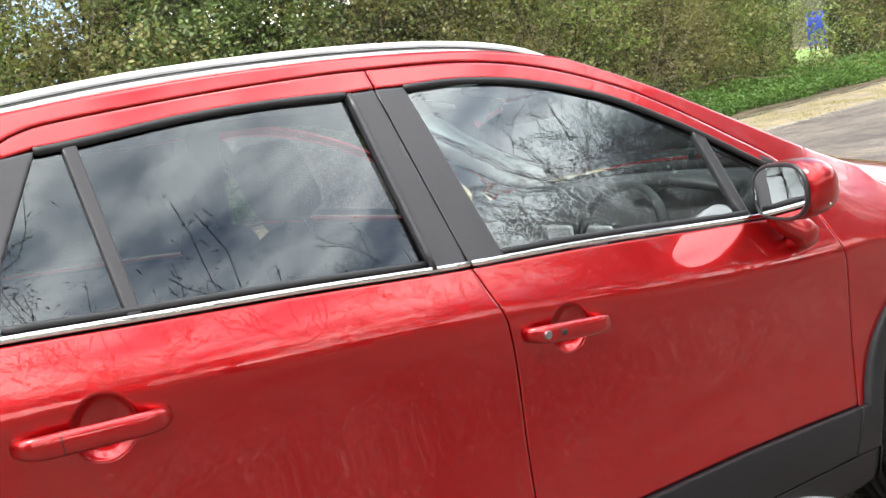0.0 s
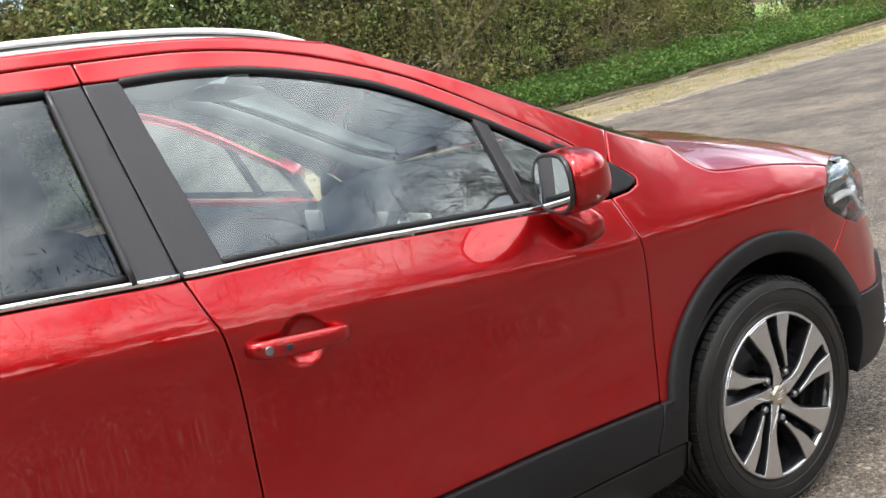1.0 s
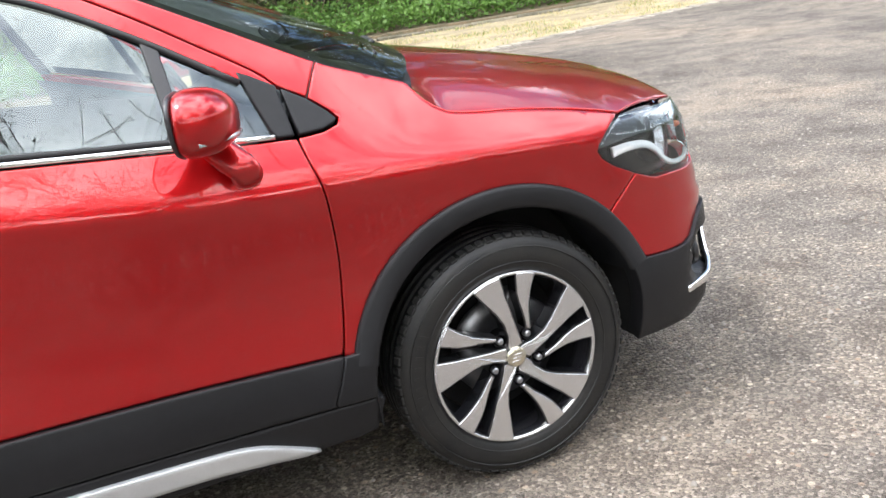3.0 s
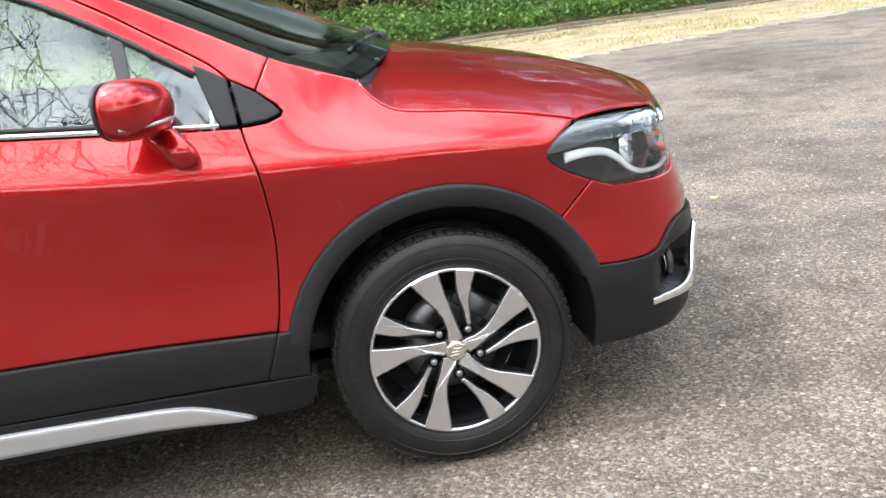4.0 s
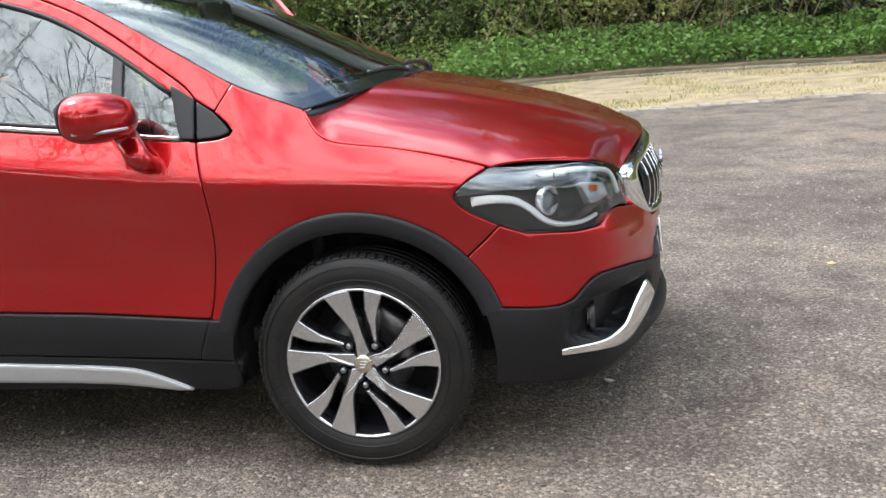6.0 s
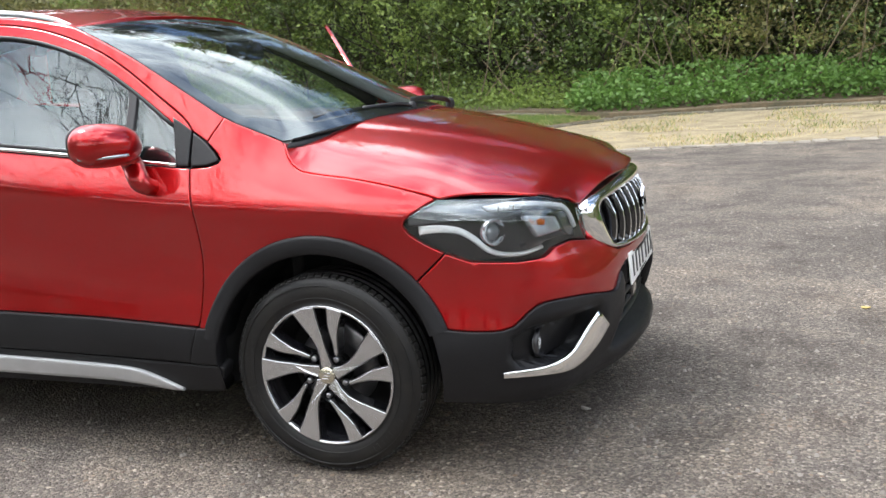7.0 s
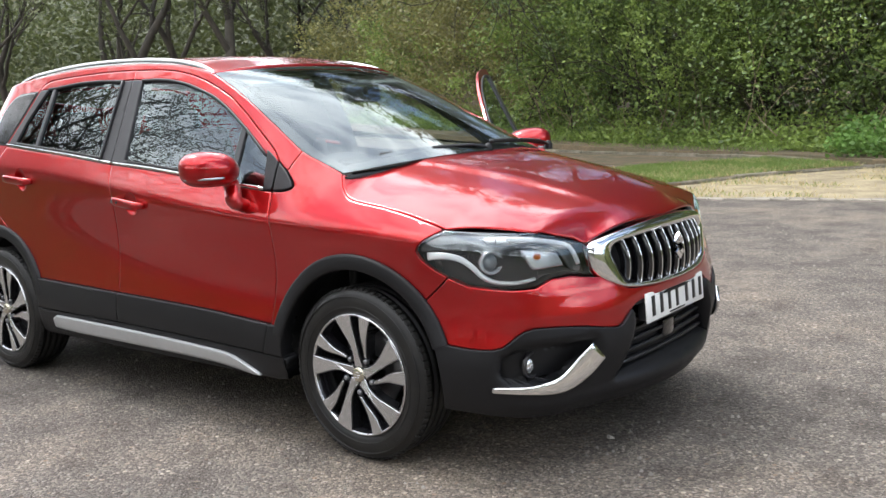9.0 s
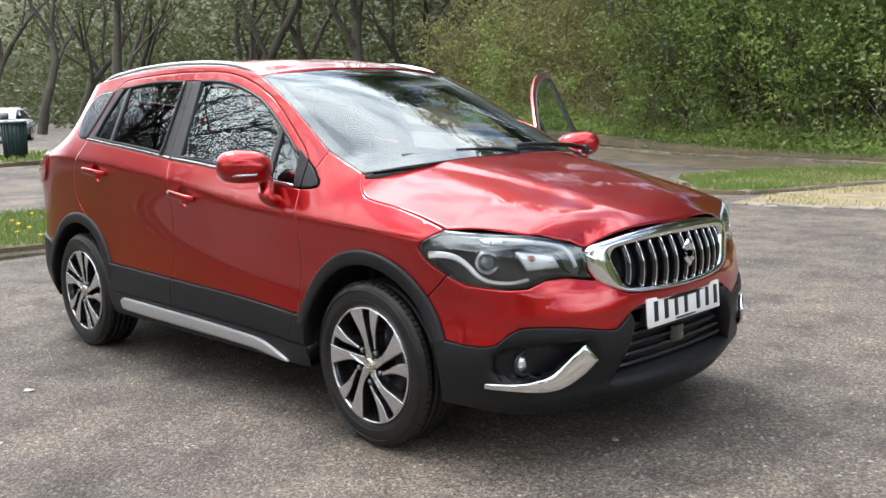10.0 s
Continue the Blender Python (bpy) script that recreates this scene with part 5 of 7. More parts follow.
def wheel(name_label, x, s, turn):
    """An alloy wheel: tyre with grooves and shoulder blocks, dark rim, ten machined spokes in five pairs, nuts, cap and brake."""
    m = Matrix.Translation((x, 0, 0.334)) if s < 0 else Matrix.Translation((x, 0, 0.334)) @ MIRRORED
    m = m @ Matrix.Translation((0, -0.775, 0)) @ Matrix.Rotation(radians(turn), 4, "Y")
    prof = [(0.234, -0.085), (0.238, -0.098), (0.250, -0.104), (0.270, -0.1085), (0.292, -0.108), (0.308, -0.103), (0.319, -0.096), (0.326, -0.088), (0.3305, -0.077)]
    for g in (-0.052, -0.018, 0.018, 0.052):
        prof += [(0.3335, g - 0.0055), (0.3265, g - 0.0045), (0.3265, g + 0.0045), (0.3335, g + 0.0055)]
    prof += [(0.3305, 0.077), (0.326, 0.088), (0.308, 0.103), (0.27, 0.1085), (0.235, 0.09)]
    w = part("wheel", lathe(prof, 110), RUBBER, car, name_label, m=m)
    for a in range(76):
        ob = new("tread_block", TREAD)
        ob.parent, ob.matrix_basis = w, m @ Matrix.Rotation(2 * math.pi * a / 76, 4, "Y")
    # plain raised bars where the sidewall carries writing
    for a0, a1, n_ in ((-118, -62, 11), (118, 152, 9)):
        for k in range(n_):
            ob = new("sidewall_bar", BAR)
            ob.parent, ob.matrix_basis = w, m @ Matrix.Rotation(radians(a0 + (a1 - a0) * k / (n_ - 1)), 4, "Y")
    for r in (0.262, 0.302):
        part("sidewall_rib", lathe([(r - 0.0015, -0.104), (r - 0.001, -0.1095), (r + 0.001, -0.1095), (r + 0.0015, -0.104)], 90), RUBBER, w, m=m)
    rim = part("rim", lathe([(0.2365, -0.090), (0.2365, -0.1035), (0.233, -0.1055), (0.2285, -0.1045), (0.2265, -0.098)], 90), ALLOY, w, "machined alloy rim lip", m=m)
    part("rim_barrel", lathe([(0.2268, -0.099), (0.221, -0.090), (0.216, -0.06), (0.205, -0.02), (0.200, 0.06), (0.215, 0.10)], 60), RIMBLACK, rim, "gloss black rim barrel", m=m)
    part("brake_disc", lathe([(0.055, -0.005), (0.140, -0.005), (0.140, 0.012), (0.055, 0.012)], 48, closed=True), STEEL, w, "steel brake disc", m=m)
    part("brake_caliper", block((0.13, 0.05, 0.06), (0.075, 0.0, 0.10), 0.012, 2, Matrix.Rotation(radians(38), 4, "Y")), STEEL, w, "grey brake caliper", m=m)
    part("rim_back", lathe([(0.0001, 0.05), (0.20, 0.05)], 30), VOID, rim, m=m)
    wide = [polar(0.020, -40), polar(0.040, -26), polar(0.065, -14), polar(0.10, -13), polar(0.135, -17), polar(0.175, -21.5), polar(0.231, -25), polar(0.232, -15), polar(0.231, -5.5), polar(0.18, -4.5), polar(0.13, -1.0), polar(0.09, 4), polar(0.060, 14), polar(0.040, 32)]
    slim = [polar(0.083, 28.5), polar(0.12, 17), polar(0.15, 10.5), polar(0.18, 7.5), polar(0.231, 6.5), polar(0.232, 13), polar(0.231, 19.5), polar(0.19, 19), polar(0.15, 20), polar(0.12, 24), polar(0.085, 34)]

    def face(a, b, h):
        r = math.hypot(a, b)
        return (a, -0.0985 - 0.006 * (r / 0.235) ** 2 + 0.016 * max(0, 1 - r / 0.09) ** 2 - h, b)

    def shank(a, b, h):
        p = face(a, b, 0)
        return (p[0], p[1] + 0.046 * (1 - h) + 0.0005, p[2])

    for k in range(5):
        t = m @ Matrix.Rotation(radians(72 * k), 4, "Y")
        for shape in (wide, slim):
            fat = inset(shape[::-1] if area2(shape) < 0 else shape, -0.0035)
            sp = part("spoke", prism(fat, shank, 1.0), RIMBLACK, rim, "gloss black spoke flank", smooth=False, m=t)
            part("spoke_face", prism(shape, face, 0.0035, 0.0012), ALLOY, rim, "machined spoke face", smooth=False, m=t)
        c = polar(0.068, 36)
        pocket = Matrix.Translation((c[0], -0.083, c[1]))
        part("nut_pocket", lathe([(0.0001, 0.0), (0.014, 0.0), (0.0165, -0.012)], 18), RIMBLACK, rim, m=t @ pocket)
        part("wheel_nut", lathe([(0.0001, -0.020), (0.006, -0.020), (0.0098, -0.016), (0.0105, 0.0)], 6), STEEL, w, "steel wheel nut", smooth=False, m=t @ pocket)
    part("hub", lathe([(0.0001, -0.094), (0.035, -0.094), (0.042, -0.088), (0.056, -0.078), (0.060, -0.04)], 36), RIMBLACK, rim, m=m)
    part("hub_cap", lathe([(0.0001, -0.1045), (0.022, -0.1035), (0.0275, -0.101), (0.029, -0.094)], 36), CHAMPAGNE, w, "pale metal centre cap", m=m)
    for dz in (-0.009, 0.0, 0.009):
        part("cap_mark", block((0.026, 0.002, 0.004), (0.004 * dz / 0.009, -0.1045, dz), 0.0008, 1), ALLOY, w, m=m @ Matrix.Rotation(radians(90 if turn else 0), 4, "Y"))
    return w


wheel("front wheel with black tyre and machined ten-spoke alloy", 0.0, -1, 0)
wheel("front wheel with black tyre and machined ten-spoke alloy", 0.0, 1, 20)
wheel("rear wheel with black tyre and machined ten-spoke alloy", -2.6, -1, 10)
wheel("rear wheel with black tyre and machined ten-spoke alloy", -2.6, 1, 40)


# ---- inside the car
cabin = part("cabin_floor", block((2.6, 1.44, 0.05), (-1.6, 0, 0.375), 0.01), CLOTH, car, "dark carpet")
part("bulkhead", block((0.05, 1.42, 0.62), (-0.16, 0, 0.66), 0.02), VOID, car)
part("boot_wall", block((0.06, 1.3, 0.7), (-3.05, 0, 0.75), 0.02), CLOTH, car, "dark boot trim")
dash_prof = [(-0.12, 1.085), (-0.28, 1.098), (-0.42, 1.080), (-0.52, 1.030), (-0.57, 0.96), (-0.56, 0.86), (-0.50, 0.72), (-0.42, 0.60), (-0.12, 0.55)]
bm = bmesh.new()
rows = [[bm.verts.new((x + 0.06 * (1 - (y / 0.72) ** 2) * (1 if i < 2 else 0.3), y, z - 0.02 * (abs(y) / 0.72) ** 3)) for i, (x, z) in enumerate(dash_prof)] for y in np.linspace(-0.72, 0.72, 25)]
for a, b in zip(rows, rows[1:]):
    for i in range(len(a)):
        bm.faces.new((a[i], a[(i + 1) % len(a)], b[(i + 1) % len(b)], b[i]))
bmesh.ops.recalc_face_normals(bm, faces=bm.faces)
dash = part("dashboard", bm, DASH, car, "dark moulded dashboard")
part("instrument_hood", sweep([(-0.44 - 0.05 * math.sin(math.pi * t), -0.58 + 0.40 * t, 1.075 + 0.045 * math.sin(math.pi * t)) for t in np.linspace(0, 1, 12)], ring(0.06, 0.022, 12, 2.5)), DASH, dash, "dark instrument hood")
for y in (-0.66, 0.66, 0.10, -0.10):
    part("air_vent", block((0.02, 0.13, 0.08), (-0.575, y, 0.955), 0.01), SILVER, dash, "silver-edged air vent", m=None)
part("centre_screen", block((0.012, 0.20, 0.12), (-0.590, 0.0, 0.87), 0.006), GLOSSBLACK, dash, "black display screen")
part("gear_console", block((0.75, 0.22, 0.22), (-0.95, 0, 0.50), 0.03), DASH, car, "dark centre console")
tilt = Matrix.Translation((-0.74, -0.37, 0.965)) @ Matrix.Rotation(radians(24), 4, "Y")
wheel_ring = [(0, 0.185 * math.cos(a), 0.185 * math.sin(a)) for a in (2 * math.pi * k / 40 for k in range(40))]
steer = part("steering_wheel", sweep(wheel_ring, ring(0.015, 0.017, 10), closed=True, up=(1, 0, 0)), DASH, car, "dark leather steering wheel with silver spokes", m=tilt)
part("wheel_boss", block((0.05, 0.14, 0.12), (0.03, 0, -0.01), 0.025), DASH, steer, m=tilt)
for a in (0, 180, 270):
    part("wheel_spoke", block((0.016, 0.11, 0.032), (0.015, 0.12, 0), 0.006), SILVER, steer, "silver wheel spoke", m=tilt @ Matrix.Rotation(radians(a), 4, "X"))
part("steering_column", sweep([(-0.70, -0.37, 0.94), (-0.50, -0.37, 0.86)], ring(0.05, 0.05, 12)), DASH, steer)


def seat(y, x=-1.32):
    """A front seat with bolsters and headrest."""
    s = part("front_seat", block((0.52, 0.50, 0.17), (x + 0.02, y, 0.60), 0.06, 4), CLOTH, car, "dark cloth front seat")
    back = Matrix.Translation((x - 0.27, y, 0.93)) @ Matrix.Rotation(radians(-17), 4, "Y")
    part("backrest", block((0.13, 0.48, 0.62), (0, 0, 0), 0.055, 4), CLOTH, s, m=back)
    for d in (-0.21, 0.21):
        part("bolster", block((0.15, 0.09, 0.50), (0.04, d, -0.03), 0.04, 3), CLOTH, s, m=back)
    part("headrest", block((0.10, 0.27, 0.19), (0.0, 0, 0.44), 0.045, 4), CLOTH, s, m=back)
    for d in (-0.07, 0.07):
        part("headrest_post", sweep([(0, d, 0.28), (0, d, 0.40)], ring(0.006, 0.006, 8)), STEEL, s, m=back)


seat(-0.36)
seat(0.36)
rear = part("rear_seat", block((0.50, 1.30, 0.18), (-2.13, 0, 0.62), 0.06, 4), CLOTH, car, "dark cloth rear bench")
for y in (-0.36, 0.36):
    part("backrest", block((0.14, 0.66, 0.62), (0, 0, 0), 0.05, 4), CLOTH, rear, m=Matrix.Translation((-2.45, y * 0.95, 0.95)) @ Matrix.Rotation(radians(-20), 4, "Y"))
    part("headrest", block((0.09, 0.26, 0.16), (0, 0, 0), 0.04, 3), CLOTH, rear, m=Matrix.Translation((-2.57, y, 1.30)) @ Matrix.Rotation(radians(-20), 4, "Y"))
part("interior_mirror", block((0.03, 0.25, 0.075), (-0.70, 0.0, 1.395), 0.014, 3, Matrix.Rotation(radians(-8), 4, "Y")), SEAL, car, "dark interior mirror")
part("mirror_stem", sweep([(-0.685, 0, 1.40), (-0.66, 0, 1.43)], ring(0.012, 0.012, 8)), SEAL, car)
for y in (-0.33, 0.33):
    part("sun_visor", block((0.16, 0.38, 0.018), (-0.95, y, 1.470), 0.006, 2, Matrix.Rotation(radians(14), 4, "Y")), LINING, car, "pale folded sun visor")


# ---------------------------------------------------------------- ground
rng = np.random.default_rng(7)


def road_edge(x):
    return 8.50 + 0.165 * x - 0.0035 * max(x, 0) ** 2 if x < 22 else 10.43


def ground_height(x, y):
    x, y = min(max(x, -60), 60), min(max(y, -60), 60)
    return 0.016 * max(0.0, -x - 9.0) + 0.008 * max(0.0, y - 12) + 0.004 * max(0.0, x - 8)


bm = bmesh.new()
xs = np.unique(np.r_[np.linspace(-400, -40, 10), np.linspace(-40, 40, 81), np.linspace(40, 400, 10)])
vs = [[bm.verts.new((x, y, ground_height(x, y))) for x in xs] for y in xs]
for a, b in zip(vs, vs[1:]):
    for i in range(len(a) - 1):
        bm.faces.new((a[i], a[i + 1], b[i + 1], b[i]))
tagged(part("ground", bm, ASPHALT), "worn grey-brown tarmac car park with pale stone chips", "ground", kind="structure")

KERB_NEAR = spline([(-4.9, 9.9), (-4.6, 9.25), (-4.0, 9.05), (-3.45, 9.45), (-3.0, 10.8), (-2.2, 12.3), (-1.0, 13.4), (1.0, 14.0), (4.0, 14.0), (8.0, 13.3), (12, 13.2), (18, 13.6), (27, 14.6)], 0.3)
KERB_FAR = spline([(-34, 27), (-22, 22.6), (-13.5, 18.9), (-9.75, 17.2), (-5.9, 15.9), (-3.6, 15.0), (-2.2, 13.9)], 0.3)


def flat_sheet(name, outline, lift, mat, step, label, category, rough_z=0.0, kind="structure"):
    def place(x, y):
        return Vector((x, y, ground_height(x, y) + lift + rough_z * noise.noise((x * 1.3, y * 1.3, 0.2))))
    return tagged(part(name, sheet(outline, place, step=step, gap=0, depth=lift + 0.02, lip=0.05), mat), label, category, kind=kind)


strip = [(x, road_edge(x) + 0.12) for x in np.linspace(-3.3, 26, 50)] + [(27, 14.4)] + [(x, y - 0.06) for x, y in KERB_NEAR[::-1] if x > -3.4 or y > 9.5]
flat_sheet("dry_verge", [q for q in strip if not (q[0] < -3.35)], 0.012, DRYGRASS, 0.35, "flat verge of yellowed dry grass", "verge", 0.015)
isle = [q for q in KERB_NEAR if q[0] < -1.4] + [(-2.4, 13.75), (-3.7, 14.5), (-5.3, 13.0), (-6.0, 11.3), (-5.4, 10.2)]
flat_sheet("grass_island", isle, 0.055, EARTH, 0.3, "green grass island with a low kerb", "verge", 0.02)
back = [(x, y + 0.1) for x, y in KERB_FAR if x < -2.3] + [(x, y + 0.1) for x, y in KERB_NEAR if x > -1.2] + [(45, 16), (60, 60), (-60, 60), (-60, 30)]


def bank(x, y):
    rise = 0.10 + 0.045 * max(0, y - 16) + 0.05 * noise.noise((x * 0.5, y * 0.5, 3.0))
    return Vector((x, y, ground_height(x, y) + rise))


tagged(part("bank", sheet(back, bank, step=1.1, gap=0, depth=0.15, lip=0.05), EARTH), "rising bank of bare earth and leaf litter", "bank", kind="structure")
dirt = [(-13.4, 18.75), (-9.75, 17.05), (-5.9, 15.75), (-3.75, 14.85), (-5.5, 13.2), (-8.5, 14.4), (-12.5, 16.6)]
flat_sheet("bay_dirt", dirt, 0.006, EARTH, 0.4, "brown dirt and leaf debris drifted along the empty bay", "dirt", 0.004)
left_isle = [(-7.0, -9), (-6.75, -3), (-6.72, 0.1), (-6.8, 1.4), (-7.4, 2.6), (-8.6, 3.2), (-9.8, 2.8), (-10.2, 1.4), (-10.4, 0.0), (-10.6, -9)]
flat_sheet("lawn_island", spline(left_isle, 0.3), 0.10, EARTH, 0.4, "grass island with dandelions and a stone kerb", "verge", 0.02)
far_verge = [(-22.4, -12), (-21.8, 2), (-21.9, 6), (-22.6, 10), (-25, 15), (-30, 22), (-33, 20), (-28, 12), (-25.6, 7), (-25.2, 2), (-26, -12)]
flat_sheet("far_lawn", spline(far_verge, 0.8), 0.10, EARTH, 1.0, "low grass verge beyond the road", "verge", 0.02)


# ---- kerb stones and setts, stone by stone
def stone_mesh(name, size, seed):
    r = random.Random(seed)
    bm = block(size, (0, 0, 0), min(size) * 0.16, 1)
    for v in bm.verts:
        v.co += Vector([r.uniform(-1, 1) * min(size) * 0.06 for _ in range(3)])
    data = bpy.data.meshes.new(name)
    bm.to_mesh(data)
    bm.free()
    return data


def laid(owner, name, chain, length, size, mat, lift, gap=0.012, limit=300):
    """Stones laid end to end along a chain of points, as parts of their owner."""
    kinds = [stone_mesh(name, (length - gap, *size), k) for k in range(4)]
    for d in kinds:
        d.materials.append(mat)
    p = np.array(chain)
    run = np.r_[0, np.cumsum(np.linalg.norm(np.diff(p, axis=0), axis=1))]
    for k in range(min(int(run[-1] / length), limit)):
        s0, s1 = k * length, (k + 1) * length
        a, b = (np.array([np.interp(s, run, p[:, 0]), np.interp(s, run, p[:, 1])]) for s in (s0, s1))
        c = (a + b) / 2
        ob = new(name, kinds[k % 4])
        ob.parent = owner
        ob.matrix_basis = pose(c[0], c[1], ground_height(*c) + lift + rng.uniform(-0.008, 0.008), rng.uniform(-2, 2), rng.uniform(-1.5, 1.5), math.degrees(math.atan2(b[1] - a[1], b[0] - a[0])) + rng.uniform(-1, 1))


for chain, nm, label in ((KERB_NEAR, "kerb", "low weathered stone kerb along the dry verge"), (KERB_FAR, "kerb", "low weathered stone kerb round the empty bay"), (spline(left_isle, 0.3)[:60], "kerb", "mossy stone kerb of the lawn island")):
    owner = tagged(empty(nm), label, "kerb", kind="structure")
    laid(owner, "kerb_stone", chain, 0.90, (0.11, 0.14), KERB, -0.008)
isle_edge = [(-2.4, 13.75), (-3.7, 14.5), (-5.3, 13.0), (-6.0, 11.3), (-5.4, 10.2), (-4.9, 9.9)]
owner = tagged(empty("kerb"), "low weathered stone kerb of the grass island", "kerb", kind="structure")
laid(owner, "kerb_stone", spline(isle_edge, 0.3), 0.90, (0.11, 0.15), KERB, -0.005)
owner = tagged(empty("sett_edging"), "row of pale worn setts between tarmac and dry verge", "edging", kind="structure")
for row in (0.0, 0.11):
    laid(owner, "sett", [(x, road_edge(x) + row) for x in np.linspace(-3.2, 24, 60)], 0.19, (0.095, 0.05), SETT, -0.008, 0.015, 145)


# ---------------------------------------------------------------- plants
def from_arrays(name, verts, quads, mat, parent=None, smooth=False):
    data = bpy.data.meshes.new(name)
    verts, quads = np.asarray(verts, np.float32).reshape(-1, 3), np.asarray(quads, np.int32).reshape(-1, 4)
    data.vertices.add(len(verts))
    data.vertices.foreach_set("co", verts.ravel())
    data.loops.add(quads.size)
    data.loops.foreach_set("vertex_index", quads.ravel())
    data.polygons.add(len(quads))
    data.polygons.foreach_set("loop_start", np.arange(0, quads.size, 4, dtype=np.int32))
    data.polygons.foreach_set("loop_total", np.full(len(quads), 4, np.int32))
    data.update(calc_edges=True)
    data.validate()
    if smooth:
        data.polygons.foreach_set("use_smooth", np.ones(len(quads), bool))
    data.materials.append(mat)
    ob = new(name, data)
    ob.parent = parent
    return ob


def leaf_quads(centres, size, droop=0.3, slim=0.55):
    """A folded diamond leaf at each centre, turned every way."""
    n = len(centres)
    a = rng.normal(size=(n, 3))
    a[:, 2] = a[:, 2] * 0.6 - droop
    a /= np.linalg.norm(a, axis=1)[:, None]
    b = np.cross(a, rng.normal(size=(n, 3)))
    b /= np.linalg.norm(b, axis=1)[:, None] + 1e-9
    s = (size * rng.uniform(0.6, 1.35, n))[:, None]
    v = np.stack([centres - a * s * 0.5, centres + b * s * slim * 0.5 - a * s * 0.05, centres + a * s * 0.5, centres - b * s * slim * 0.5 - a * s * 0.05], 1)
    return v.reshape(-1, 3), np.arange(4 * n).reshape(-1, 4)


def blade_quads(bases, height, width, lean=0.35):
    n = len(bases)
    h = (height * rng.uniform(0.5, 1.3, n))[:, None]
    t = rng.uniform(0, 6.283, n)
    side = np.stack([np.cos(t), np.sin(t), 0 * t], 1) * width
    tilt = np.stack([rng.normal(size=n) * lean, rng.normal(size=n) * lean, np.ones(n)], 1)
    tip = bases + tilt * h
    v = np.stack([bases - side, bases + side, tip + side * 0.25, tip - side * 0.25], 1)
    return v.reshape(-1, 3), np.arange(4 * n).reshape(-1, 4)


def limbs(start, way, length, radius, levels, fork=3, wild=0.5, rise=0.1, sides=5, seed=0, least=0.0):
    """A branching tree of tapered tubes: vertices, quads and the places of the outermost twigs."""
    r = np.random.default_rng(seed)
    verts, quads, tips = [], [], []

    def grow(p, d, ln, rad, level):
        steps = 4 if level < 2 else 3
        rows = []
        pts = []
        for k in range(steps + 1):
            f = k / steps
            rr = rad * (1 - 0.45 * f) if level < levels else rad * (1 - 0.8 * f)
            rr = max(rr, least)
            s = np.cross(d, [0.3, 0.2, 1.0])
            s /= np.linalg.norm(s) + 1e-9
            u = np.cross(s, d)
            base = len(verts)
            n_s = sides if level < 2 else 3
            for j in range(n_s):
                a = 2 * math.pi * j / n_s
                verts.append(p + (s * math.cos(a) + u * math.sin(a)) * rr)
            rows.append((base, n_s))
            pts.append((p.copy(), d.copy(), rr))
            d = d + r.normal(size=3) * wild * 0.30 + np.array([0, 0, rise * 0.3])
            d /= np.linalg.norm(d)
            p = p + d * ln / steps
        for (b0, n0), (b1, _) in zip(rows, rows[1:]):
            for j in range(n0):
                quads.append((b0 + j, b0 + (j + 1) % n0, b1 + (j + 1) % n0, b1 + j))
        if level >= levels:
            tips.append(pts[-1][0])
            tips.append(pts[-2][0])
            return
        for c in range(fork + (1 if r.random() < 0.4 else 0)):
            q, dd, rr = pts[min(len(pts) - 1, 1 + int(r.integers(0, steps)))] if c else pts[-1]
            nd = dd + r.normal(size=3) * wild * (1.0 if c else 0.45) + np.array([0, 0, rise])
            nd /= np.linalg.norm(nd)
            grow(q.copy(), nd, ln * r.uniform(0.55, 0.85), rr * r.uniform(0.55, 0.8), level + 1)

    grow(np.array(start, float), np.array(way, float) / np.linalg.norm(way), length, radius, 0)
    return np.array(verts), np.array(quads), np.array(tips)


